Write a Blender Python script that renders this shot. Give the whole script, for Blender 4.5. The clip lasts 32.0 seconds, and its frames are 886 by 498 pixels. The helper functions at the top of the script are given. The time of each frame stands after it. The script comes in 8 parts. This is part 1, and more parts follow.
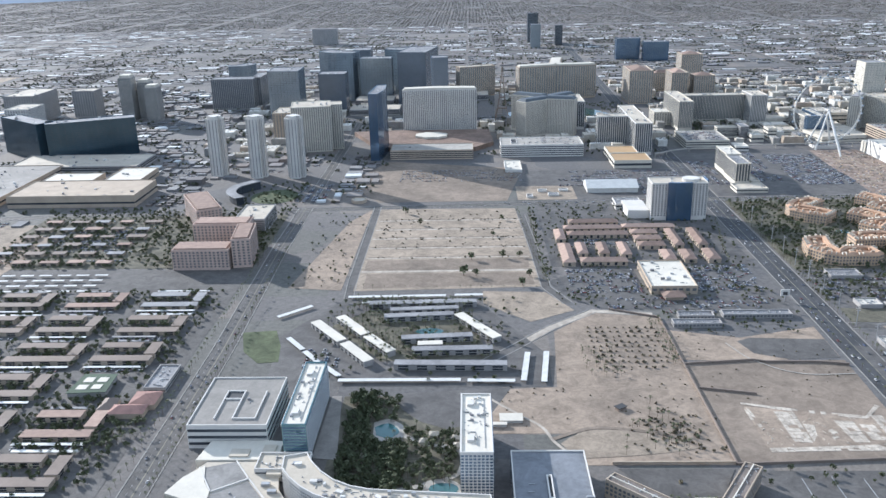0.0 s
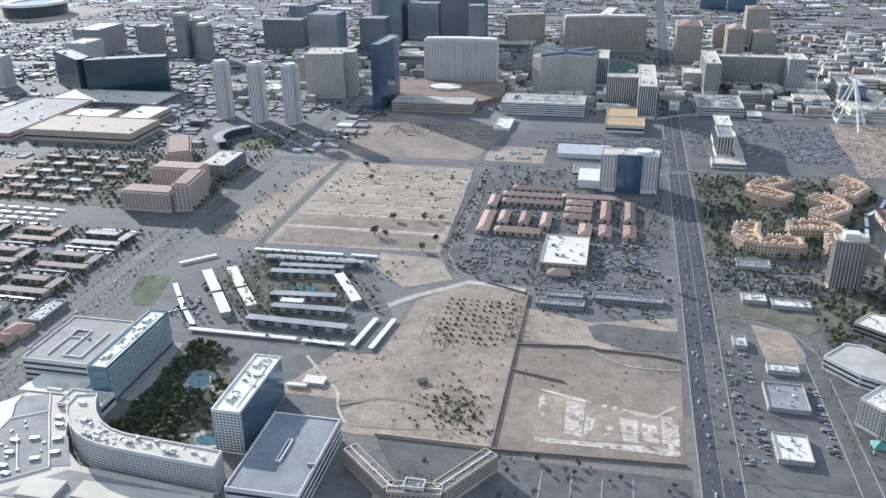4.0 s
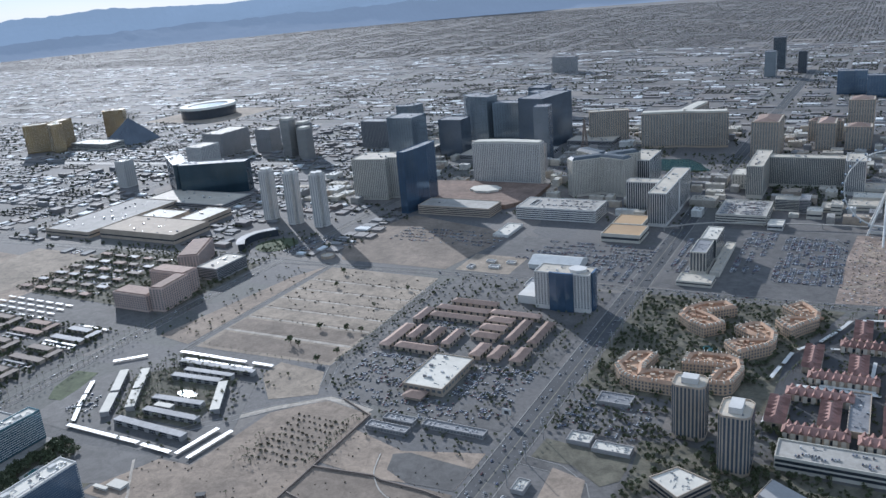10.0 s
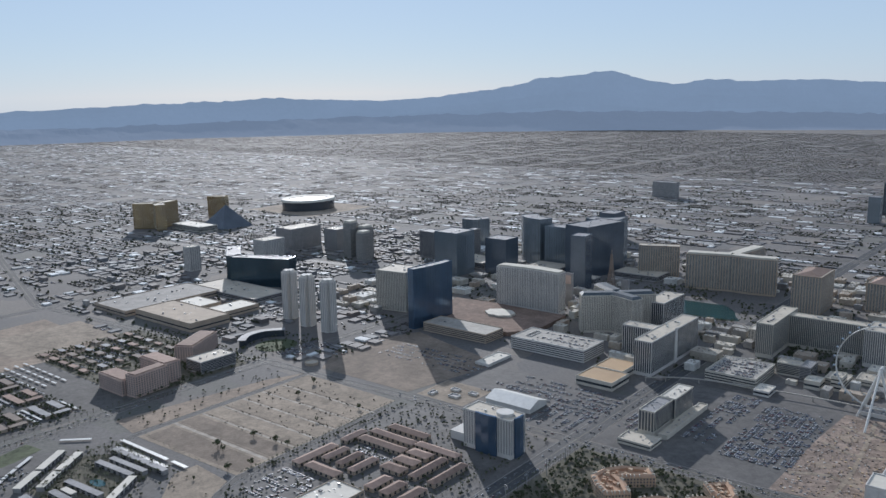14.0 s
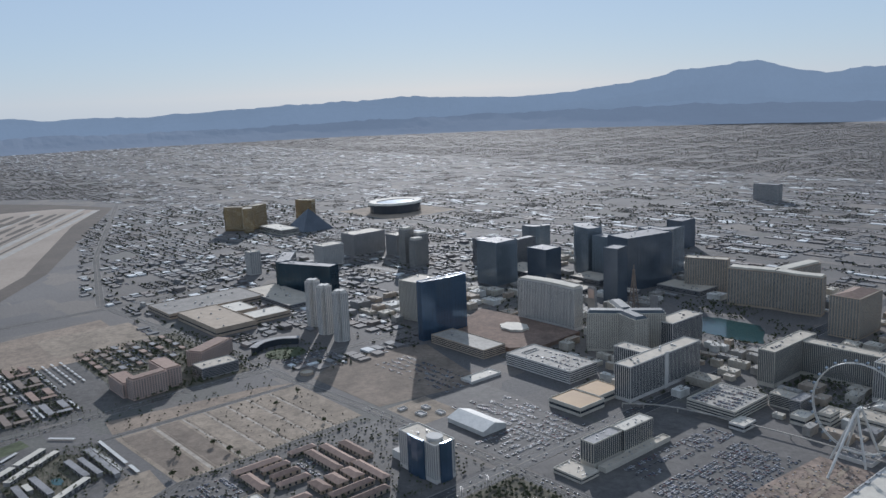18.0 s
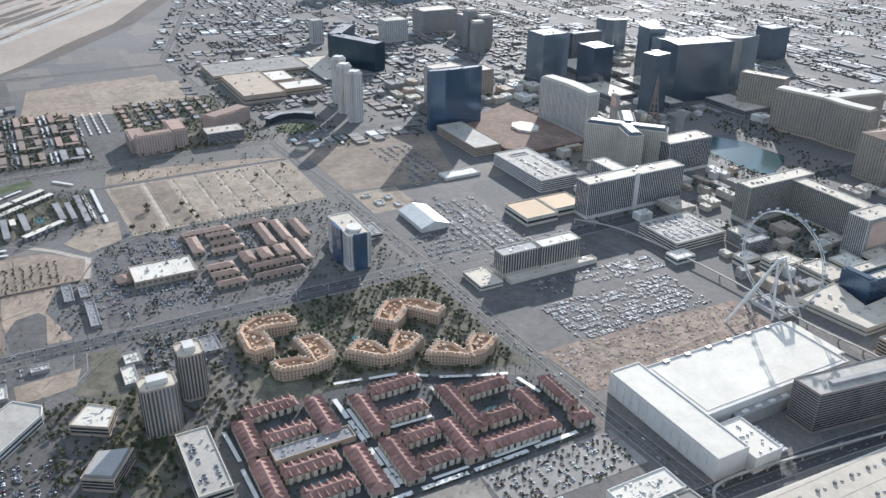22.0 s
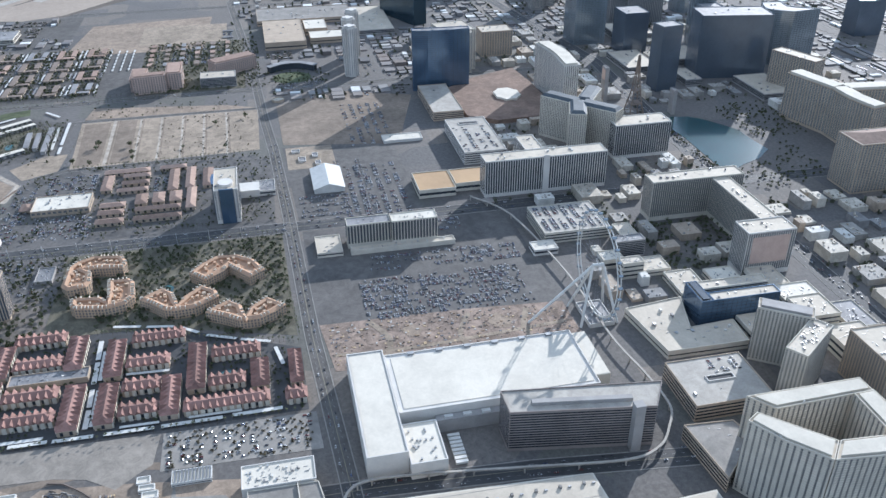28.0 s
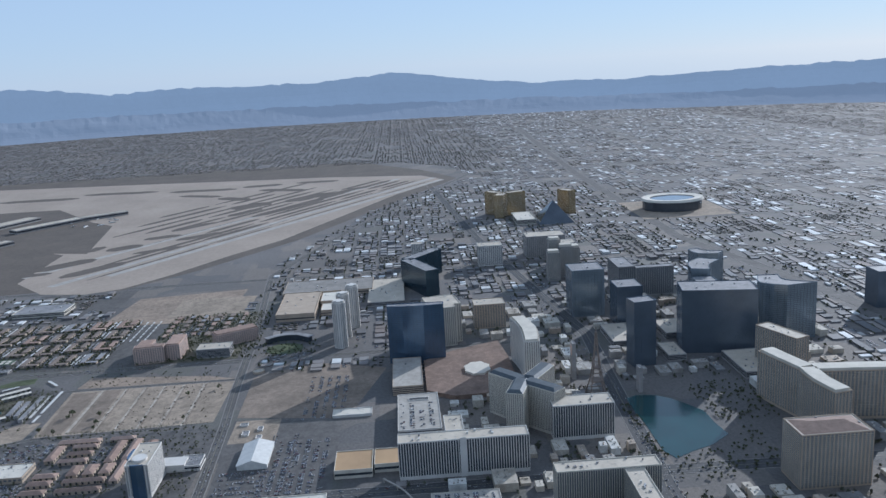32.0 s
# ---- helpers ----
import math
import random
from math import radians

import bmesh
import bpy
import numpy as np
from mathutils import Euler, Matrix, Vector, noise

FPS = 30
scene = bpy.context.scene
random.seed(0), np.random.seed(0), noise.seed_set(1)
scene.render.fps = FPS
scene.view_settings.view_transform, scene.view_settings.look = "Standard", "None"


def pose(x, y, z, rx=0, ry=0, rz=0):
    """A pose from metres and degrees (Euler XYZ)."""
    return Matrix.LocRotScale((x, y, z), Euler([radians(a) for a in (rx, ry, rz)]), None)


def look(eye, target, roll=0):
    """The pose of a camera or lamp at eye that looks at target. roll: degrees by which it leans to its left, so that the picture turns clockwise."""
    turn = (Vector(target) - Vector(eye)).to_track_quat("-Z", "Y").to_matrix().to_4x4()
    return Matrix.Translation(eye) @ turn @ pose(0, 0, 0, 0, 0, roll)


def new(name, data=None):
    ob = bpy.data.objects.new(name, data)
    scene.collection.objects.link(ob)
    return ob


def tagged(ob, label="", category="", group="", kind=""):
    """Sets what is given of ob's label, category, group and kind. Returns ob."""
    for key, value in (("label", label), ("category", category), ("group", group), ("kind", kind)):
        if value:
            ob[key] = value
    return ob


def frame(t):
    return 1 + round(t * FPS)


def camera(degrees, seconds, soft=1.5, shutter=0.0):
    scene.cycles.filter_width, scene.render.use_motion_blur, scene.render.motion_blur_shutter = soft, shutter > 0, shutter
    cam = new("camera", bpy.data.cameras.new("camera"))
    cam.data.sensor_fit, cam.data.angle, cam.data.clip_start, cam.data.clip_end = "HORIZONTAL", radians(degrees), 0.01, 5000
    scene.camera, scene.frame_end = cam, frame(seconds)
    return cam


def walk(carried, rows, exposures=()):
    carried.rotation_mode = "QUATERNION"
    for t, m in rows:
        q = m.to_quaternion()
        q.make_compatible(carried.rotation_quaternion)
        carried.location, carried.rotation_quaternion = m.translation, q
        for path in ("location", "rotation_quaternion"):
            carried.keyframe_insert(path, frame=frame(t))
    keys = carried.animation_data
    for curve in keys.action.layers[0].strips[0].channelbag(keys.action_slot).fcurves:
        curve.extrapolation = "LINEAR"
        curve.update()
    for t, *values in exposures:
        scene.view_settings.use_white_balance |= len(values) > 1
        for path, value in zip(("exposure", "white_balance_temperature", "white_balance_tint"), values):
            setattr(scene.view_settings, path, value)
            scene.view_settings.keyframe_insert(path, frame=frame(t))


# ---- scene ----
cam = camera(56.2, 32.0)
# one unit of this model is about three metres of the real town
METRES, EYE, TILT, LEAN, TURN = 1000.0, 148.5, 0.0, 0.0, 2.1
ROWS = [
    (0.0, 0.0, 0.0, 0.0, -0.44, -19.48, 1.23),
    (0.5, 0.0142, -0.0006, 0.0021, 0.18, -19.87, 1.08),
    (1.0, 0.0282, -0.0007, 0.0039, 1.94, -21.6, 0.35),
    (1.5, 0.0422, -0.0007, 0.0055, 3.64, -22.93, -0.24),
    (2.0, 0.0561, -0.0004, 0.0071, 5.22, -23.15, -0.59),
    (2.5, 0.0701, 0.0003, 0.0089, 6.15, -23.3, -0.64),
    (3.0, 0.084, 0.0012, 0.0105, 7.32, -23.5, -0.59),
    (3.5, 0.098, 0.0026, 0.0122, 8.48, -23.7, 0.02),
    (5.5, 0.1538, 0.0112, 0.0187, 14.57, -23.47, 2.55),
    (6.0, 0.1674, 0.0142, 0.0201, 15.96, -23.57, 2.94),
    (6.5, 0.1813, 0.0174, 0.0216, 16.87, -23.61, 3.37),
    (7.0, 0.1949, 0.0207, 0.0235, 18.18, -23.53, 4.02),
    (7.5, 0.2084, 0.0247, 0.0252, 19.71, -22.16, 4.33),
    (8.0, 0.2221, 0.0291, 0.0264, 21.16, -22.04, 4.5),
    (8.5, 0.2355, 0.0334, 0.0282, 22.24, -22.03, 4.28),
    (9.0, 0.2493, 0.0377, 0.0299, 22.55, -19.08, 4.15),
    (9.5, 0.2623, 0.0434, 0.0314, 23.91, -17.88, 4.53),
    (10.0, 0.2755, 0.0491, 0.0331, 25.44, -18.03, 4.63),
    (10.5, 0.2889, 0.0551, 0.0348, 27.33, -17.96, 3.63),
    (11.0, 0.3018, 0.0613, 0.0364, 28.1, -17.34, 3.14),
    (11.5, 0.3146, 0.0677, 0.0386, 29.13, -16.48, 3.04),
    (12.0, 0.3275, 0.0751, 0.0401, 30.52, -16.19, 2.91),
    (12.5, 0.34, 0.0827, 0.0418, 31.94, -16.22, 2.89),
    (13.0, 0.3525, 0.0905, 0.0434, 33.07, -16.24, 2.14),
    (13.5, 0.3645, 0.0984, 0.0452, 34.88, -13.17, 1.28),
    (14.0, 0.3771, 0.1071, 0.0468, 36.89, -10.73, 0.9),
    (14.5, 0.3887, 0.1158, 0.0484, 38.41, -10.04, 0.7),
    (16.5, 0.4342, 0.1557, 0.0555, 43.54, -11.63, 2.08),
    (17.0, 0.4452, 0.166, 0.0574, 44.81, -11.52, 2.16),
    (17.5, 0.456, 0.177, 0.059, 46.15, -11.01, 2.23),
    (18.0, 0.4667, 0.1883, 0.0607, 47.39, -10.92, 2.22),
    (18.5, 0.4772, 0.1998, 0.0623, 48.75, -11.01, 1.94),
    (19.0, 0.4872, 0.2117, 0.0639, 50.03, -11.13, 1.45),
    (19.5, 0.4972, 0.2243, 0.0655, 51.42, -11.79, 1.29),
    (20.0, 0.5067, 0.2372, 0.0671, 52.88, -16.62, 1.03),
    (20.5, 0.516, 0.2506, 0.0688, 54.16, -19.65, 1.33),
    (21.0, 0.5249, 0.2645, 0.0707, 56.31, -24.05, 0.07),
    (21.5, 0.5341, 0.2778, 0.0722, 57.87, -24.69, -0.06),
    (22.0, 0.5425, 0.2919, 0.074, 59.66, -26.23, -0.7),
    (22.5, 0.5502, 0.307, 0.0757, 61.13, -31.9, -0.62),
    (23.0, 0.5576, 0.3219, 0.0771, 62.23, -37.73, -0.48),
    (23.5, 0.565, 0.3367, 0.0782, 63.01, -38.24, -0.77),
    (24.0, 0.5723, 0.3519, 0.0793, 64.32, -38.11, -0.19),
    (24.5, 0.5791, 0.3674, 0.0805, 65.62, -37.34, -0.52),
    (25.0, 0.5855, 0.383, 0.0817, 67.18, -34.96, -0.15),
    (25.5, 0.5914, 0.3985, 0.0829, 68.68, -31.82, -0.38),
    (27.5, 0.611, 0.4644, 0.0885, 74.06, -30.07, -0.23),
    (28.0, 0.6147, 0.4815, 0.0897, 75.34, -30.16, 0.26),
    (28.5, 0.618, 0.4987, 0.091, 76.94, -30.24, 0.5),
    (29.0, 0.6209, 0.5161, 0.0922, 79.13, -29.87, 0.48),
    (29.5, 0.6235, 0.5334, 0.0934, 79.65, -29.48, 0.59),
    (30.0, 0.626, 0.5508, 0.0947, 81.21, -25.76, 1.45),
    (30.5, 0.6283, 0.5681, 0.0961, 82.54, -20.4, 2.68),
    (31.0, 0.6312, 0.5857, 0.0979, 81.12, -15.7, 2.04),
    (31.5, 0.6322, 0.6037, 0.0991, 82.54, -12.99, 2.69),
    (32.0, 0.6327, 0.6219, 0.1003, 84.58, -12.5, 3.1),
]
EXPOSURES = [(0.0, 1.03, 5740, 10), (6.0, 1.03, 5690, 10), (8.5, 0.93, 5690, 10), (9.2, 0.86, 5650, 10), (10.0, 0.46, 5490, 10), (12.0, 0.39, 5540, 10), (13.2, 0.39, 5690, 10), (14.0, 0.11, 5790, 11), (19.3, -0.01, 5790, 11), (20.2, 0.43, 5890, 11), (21.0, 0.84, 6000, 11), (23.0, 0.91, 5850, 10), (25.5, 0.94, 5800, 10), (28.0, 0.88, 5590, 10), (30.0, 0.95, 5590, 10), (31.0, 0.53, 5490, 10), (32.0, 0.23, 5390, 10)]
walk(cam, [(t, pose(0, 0, EYE, TILT, LEAN, TURN) @ pose(METRES * x, METRES * y, METRES * z, 90 + pitch, roll, yaw)) for t, x, y, z, yaw, pitch, roll in ROWS], EXPOSURES)

# ---- sky and sun ----
SUN_LEFT, SUN_UP = 49.0, 20.0
world = bpy.data.worlds.new("sky")
scene.world = world
world.use_nodes = True
wn = world.node_tree
sky = wn.nodes.new("ShaderNodeTexSky")
sky.sky_type, sky.sun_disc = "NISHITA", False
sky.sun_elevation, sky.sun_rotation = radians(SUN_UP), radians(-SUN_LEFT)
sky.altitude, sky.air_density, sky.dust_density, sky.ozone_density = 700.0, 1.0, 0.12, 2.0
# dusty haze evens the clear sky out: a sixth of it shows through a plain pale veil
veil = wn.nodes.new("ShaderNodeMix")
veil.data_type = "RGBA"
veil.inputs["Factor"].default_value = 0.84
veil.inputs["B"].default_value = (3.25, 3.85, 4.6, 1)
wn.links.new(sky.outputs[0], veil.inputs["A"])
wn.links.new(veil.outputs["Result"], wn.nodes["Background"].inputs["Color"])
wn.nodes["Background"].inputs["Strength"].default_value = 0.122
to_sun = Vector((-math.sin(radians(SUN_LEFT)) * math.cos(radians(SUN_UP)), math.cos(radians(SUN_LEFT)) * math.cos(radians(SUN_UP)), math.sin(radians(SUN_UP))))
sun = new("sun", bpy.data.lights.new("sun", "SUN"))
sun.data.energy, sun.data.angle, sun.data.color = 4.1, radians(0.6), (1.0, 0.94, 0.86)
sun.matrix_world = look(to_sun * 900, (0, 0, 0))

# ---- materials ----
def node(nt, kind, **kw):
    n = nt.nodes.new(kind)
    for k, v in kw.items():
        n.inputs[k].default_value = v
    return n


def surface(name, col, col2=None, rough=0.8, metal=0.0, scale=0.2, fine=3.0, spread=0.25, vary="", bump=0.0, spec=0.2, palette=None, stain=0.0):
    """A worn surface: two scales of noise mix two colours; vary: 'object' or 'island' shifts each piece."""
    m = bpy.data.materials.new(name)
    m.use_nodes = True
    nt = m.node_tree
    b = nt.nodes["Principled BSDF"]
    b.inputs["Roughness"].default_value = rough
    b.inputs["Metallic"].default_value = metal
    b.inputs["Specular IOR Level"].default_value = spec
    col2 = col2 or tuple(c * (1 - spread) for c in col)
    geo = nt.nodes.new("ShaderNodeNewGeometry")
    n1 = node(nt, "ShaderNodeTexNoise", Scale=scale, Detail=4.0, Roughness=0.6)
    n2 = node(nt, "ShaderNodeTexNoise", Scale=fine, Detail=7.0, Roughness=0.78)
    nt.links.new(geo.outputs["Position"], n1.inputs["Vector"])
    nt.links.new(geo.outputs["Position"], n2.inputs["Vector"])
    add = nt.nodes.new("ShaderNodeMath")
    add.operation = "MULTIPLY_ADD"
    add.inputs[1].default_value = 0.45
    nt.links.new(n2.outputs["Fac"], add.inputs[0])
    sc = nt.nodes.new("ShaderNodeMath")
    sc.operation = "MULTIPLY"
    sc.inputs[1].default_value = 0.75
    nt.links.new(n1.outputs["Fac"], sc.inputs[0])
    nt.links.new(sc.outputs[0], add.inputs[2])
    ramp = nt.nodes.new("ShaderNodeValToRGB")
    ramp.color_ramp.elements[0].position, ramp.color_ramp.elements[1].position = 0.42, 0.78
    ramp.color_ramp.elements[0].color, ramp.color_ramp.elements[1].color = (*col2, 1), (*col, 1)
    nt.links.new(add.outputs[0], ramp.inputs["Fac"])
    out = ramp.outputs["Color"]
    if stain:
        n3 = node(nt, "ShaderNodeTexNoise", Scale=0.16, Detail=10.0, Roughness=0.84, Distortion=0.6)
        nt.links.new(geo.outputs["Position"], n3.inputs["Vector"])
        mr3 = nt.nodes.new("ShaderNodeMapRange")
        mr3.inputs["From Min"].default_value, mr3.inputs["From Max"].default_value = 0.40, 0.60
        mr3.inputs["To Min"].default_value, mr3.inputs["To Max"].default_value = 1 - stain, 1 + stain * 0.8
        nt.links.new(n3.outputs["Fac"], mr3.inputs["Value"])
        mx3 = nt.nodes.new("ShaderNodeMix")
        mx3.data_type, mx3.blend_type = "RGBA", "MULTIPLY"
        mx3.inputs["Factor"].default_value = 1.0
        nt.links.new(out, mx3.inputs["A"])
        nt.links.new(mr3.outputs[0], mx3.inputs["B"])
        out = mx3.outputs["Result"]
    if vary:
        src = (geo.outputs["Random Per Island"] if vary == "island" else nt.nodes.new("ShaderNodeObjectInfo").outputs["Random"])
        if palette:
            pr = nt.nodes.new("ShaderNodeValToRGB")
            pr.color_ramp.interpolation = "CONSTANT"
            els = pr.color_ramp.elements
            for k, c in enumerate(palette):
                e = els[k] if k < 2 else els.new(k / len(palette))
                e.position = k / len(palette)
                e.color = (*c, 1)
            nt.links.new(src, pr.inputs["Fac"])
            mix = nt.nodes.new("ShaderNodeMix")
            mix.data_type, mix.blend_type = "RGBA", "MULTIPLY"
            mix.inputs["Factor"].default_value = 1.0
            nt.links.new(out, mix.inputs["A"])
            nt.links.new(pr.outputs["Color"], mix.inputs["B"])
            out = mix.outputs["Result"]
        else:
            hv = node(nt, "ShaderNodeHueSaturation")
            mr = nt.nodes.new("ShaderNodeMapRange")
            mr.inputs["To Min"].default_value, mr.inputs["To Max"].default_value = 0.72, 1.25
            nt.links.new(src, mr.inputs["Value"])
            nt.links.new(mr.outputs[0], hv.inputs["Value"])
            nt.links.new(out, hv.inputs["Color"])
            out = hv.outputs["Color"]
    nt.links.new(out, b.inputs["Base Color"])
    if bump:
        bp = node(nt, "ShaderNodeBump", Strength=bump, Distance=0.1)
        nt.links.new(n2.outputs["Fac"], bp.inputs["Height"])
        nt.links.new(bp.outputs["Normal"], b.inputs["Normal"])
    return m


asphalt = surface("asphalt", (0.078, 0.077, 0.078), (0.052, 0.052, 0.053), 0.75, scale=0.05, fine=1.2, stain=0.16)
asphalt_old = surface("old asphalt", (0.132, 0.122, 0.113), (0.083, 0.078, 0.073), 0.85, scale=0.03, fine=0.8, stain=0.25)
lot_grey = surface("parking lot", (0.135, 0.125, 0.116), (0.086, 0.081, 0.077), 0.8, scale=0.04, fine=0.9, stain=0.22)
concrete = surface("concrete", (0.42, 0.385, 0.335), (0.30, 0.275, 0.24), 0.8, scale=0.06, fine=1.5, stain=0.15)
concrete_dk = surface("grey concrete deck", (0.30, 0.275, 0.245), (0.195, 0.18, 0.16), 0.8, scale=0.07, fine=1.3, stain=0.15)
runway_con = surface("runway concrete", (0.37, 0.305, 0.245), (0.28, 0.23, 0.185), 0.85, scale=0.01, fine=0.3, stain=0.1)
dirt = surface("desert dirt", (0.34, 0.265, 0.20), (0.20, 0.16, 0.125), 0.95, scale=0.025, fine=0.5, bump=0.15, stain=0.26)
sand = surface("pale dirt", (0.36, 0.29, 0.22), (0.21, 0.172, 0.132), 0.95, scale=0.03, fine=0.6, bump=0.15, stain=0.26)
dirt_grey = surface("grey dirt", (0.265, 0.21, 0.163), (0.158, 0.128, 0.101), 0.95, scale=0.03, fine=0.7, bump=0.1, stain=0.22)
dirt_red = surface("red building-site soil", (0.31, 0.235, 0.185), (0.18, 0.14, 0.115), 0.95, scale=0.07, fine=0.9, bump=0.2, stain=0.42)
lot_street = surface("broken old street", (0.46, 0.40, 0.33), (0.29, 0.25, 0.205), 0.9, scale=0.15, fine=0.9, stain=0.25)
lot_worn = surface("worn pale paving", (0.29, 0.255, 0.215), (0.205, 0.182, 0.155), 0.9, scale=0.05, fine=0.9, stain=0.2)
islands_dirt = surface("airfield infield", (0.14, 0.116, 0.097), (0.105, 0.09, 0.076), 0.95, scale=0.02, fine=0.3, stain=0.12)
slab_old = surface("broken slab concrete", (0.52, 0.455, 0.375), (0.34, 0.29, 0.235), 0.9, scale=0.55, fine=2.2, bump=0.2, stain=0.35)
garden = surface("garden ground", (0.15, 0.135, 0.10), (0.095, 0.088, 0.066), 0.95, scale=0.08, fine=1.0, stain=0.3)
lawn = surface("lawn", (0.105, 0.118, 0.065), (0.065, 0.078, 0.042), 0.9, scale=0.08, fine=2.0, stain=0.3)
roof_white = surface("white roof membrane", (0.66, 0.605, 0.51), (0.52, 0.475, 0.40), 0.75, scale=0.05, fine=0.7, spec=0.15, stain=0.05)
roof_cream = surface("cream roof membrane", (0.54, 0.475, 0.38), (0.41, 0.355, 0.285), 0.75, scale=0.05, fine=0.6, spec=0.15, stain=0.08)
roof_grey = surface("grey roof", (0.30, 0.29, 0.285), (0.18, 0.175, 0.175), 0.7, scale=0.06, fine=1.0, stain=0.2)
roof_slate = surface("blue-grey deck coating", (0.22, 0.225, 0.235), (0.15, 0.155, 0.165), 0.6, scale=0.05, fine=0.5, stain=0.2)
roof_dull = surface("dull grey membrane", (0.27, 0.255, 0.235), (0.19, 0.18, 0.168), 0.8, scale=0.07, fine=0.9, stain=0.2)
roof_gold = surface("ochre roof", (0.46, 0.31, 0.17), (0.34, 0.225, 0.125), 0.7, scale=0.05, fine=0.9)
roof_brown = surface("brown felt roof", (0.21, 0.175, 0.15), (0.14, 0.12, 0.105), 0.85, scale=0.1, fine=1.0, stain=0.2)
roof_tile = surface("terracotta tiles", (0.31, 0.18, 0.148), (0.19, 0.115, 0.098), 0.85, scale=0.3, fine=4.0, vary="object")
roof_tan = surface("tan roof tiles", (0.36, 0.255, 0.20), (0.245, 0.17, 0.135), 0.85, scale=0.3, fine=4.0, vary="object")
roof_rust = surface("faded orange tiles", (0.48, 0.31, 0.20), (0.33, 0.21, 0.14), 0.85, scale=0.3, fine=4.0)
stucco_white = surface("white stucco", (0.63, 0.595, 0.54), (0.51, 0.48, 0.44), 0.85, scale=0.12, fine=1.2)
stucco_cream = surface("cream stucco", (0.60, 0.55, 0.46), (0.46, 0.42, 0.35), 0.85, scale=0.12, fine=1.2)
stucco_tan = surface("tan stucco", (0.46, 0.37, 0.28), (0.34, 0.275, 0.21), 0.85, scale=0.12, fine=1.2)
stucco_pink = surface("salmon stucco", (0.54, 0.41, 0.34), (0.42, 0.31, 0.26), 0.85, scale=0.12, fine=1.2)
stucco_orange = surface("apricot stucco", (0.58, 0.43, 0.30), (0.45, 0.325, 0.225), 0.85, scale=0.12, fine=1.2)
stucco_grey = surface("grey wall", (0.36, 0.34, 0.32), (0.26, 0.245, 0.23), 0.8, scale=0.12, fine=1.2)
brown_wall = surface("brown wall", (0.24, 0.19, 0.155), (0.17, 0.135, 0.11), 0.8, scale=0.12, fine=1.2)
# both window glasses lightened a little: haze put into their colour
glass_dark = surface("dark window glass", (0.10, 0.115, 0.135), (0.06, 0.07, 0.085), 0.16, 0.55, 0.05, 0.9, spec=0.8)
glass_soft = surface("shaded room windows", (0.15, 0.155, 0.16), (0.10, 0.105, 0.11), 0.3, 0.3, 0.05, 0.9, spec=0.6)
glass_blue = surface("blue curtain glass", (0.12, 0.19, 0.29), (0.08, 0.13, 0.20), 0.14, 0.6, 0.05, 0.9, spec=0.9)
glass_teal = surface("teal curtain glass", (0.16, 0.28, 0.30), (0.10, 0.19, 0.22), 0.14, 0.5, 0.05, 0.9, spec=0.9)
glass_green = surface("green hotel glass", (0.05, 0.09, 0.12), (0.03, 0.06, 0.08), 0.2, 0.55, 0.05, 0.9, spec=0.6)
glass_grey = surface("silver curtain glass", (0.30, 0.34, 0.37), (0.20, 0.235, 0.26), 0.16, 0.5, 0.05, 0.9, spec=0.8)
glass_slate = surface("dark slate windows", (0.085, 0.10, 0.12), (0.055, 0.066, 0.08), 0.2, 0.4, 0.05, 0.9, spec=0.7)
# dark blue tower glass with air haze put into a paler base colour
glass_hazed = surface("smoked blue glass", (0.155, 0.185, 0.225), (0.105, 0.13, 0.16), 0.22, 0.5, 0.04, 0.7, spec=0.7)
glass_gold = surface("gold mirror glass", (0.50, 0.37, 0.18), (0.22, 0.165, 0.10), 0.22, 0.7, 0.09, 0.9)
metal_white = surface("white painted steel", (0.64, 0.62, 0.575), (0.49, 0.475, 0.44), 0.45, 0.0, 0.3, 3.0)
metal_grey = surface("galvanised metal", (0.45, 0.45, 0.45), (0.30, 0.30, 0.30), 0.45, 0.5, 0.3, 3.0)
shade_blue = surface("blue shade cloth", (0.09, 0.13, 0.22), (0.06, 0.085, 0.14), 0.8)
rust_steel = surface("rusty steel", (0.26, 0.16, 0.10), (0.15, 0.09, 0.06), 0.8, 0.2, 0.3, 3.0)
bark = surface("bark", (0.16, 0.12, 0.09), (0.10, 0.075, 0.055), 0.9)
leaf = surface("tree leaves", (0.105, 0.115, 0.06), (0.065, 0.075, 0.04), 0.8, scale=0.4, fine=3.0, vary="island")
# far leaves a touch paler and greyer than near ones, standing in for haze
leaf_far = surface("far dusty trees", (0.115, 0.118, 0.08), (0.075, 0.08, 0.056), 0.9, scale=0.4, fine=3.0, vary="island")
kerb_stone = surface("kerb stone", (0.30, 0.28, 0.255), (0.20, 0.19, 0.17), 0.85, scale=0.3, fine=2.0)
leaf_dark = surface("dark garden leaves", (0.105, 0.118, 0.065), (0.06, 0.072, 0.04), 0.8, scale=0.4, fine=3.0, vary="island")
palm_leaf = surface("palm fronds", (0.12, 0.125, 0.07), (0.075, 0.08, 0.045), 0.8, scale=0.4, fine=3.0, vary="island")
shrub_leaf = surface("dry shrub", (0.17, 0.145, 0.095), (0.10, 0.088, 0.06), 0.9, scale=0.4, fine=3.0, vary="island")
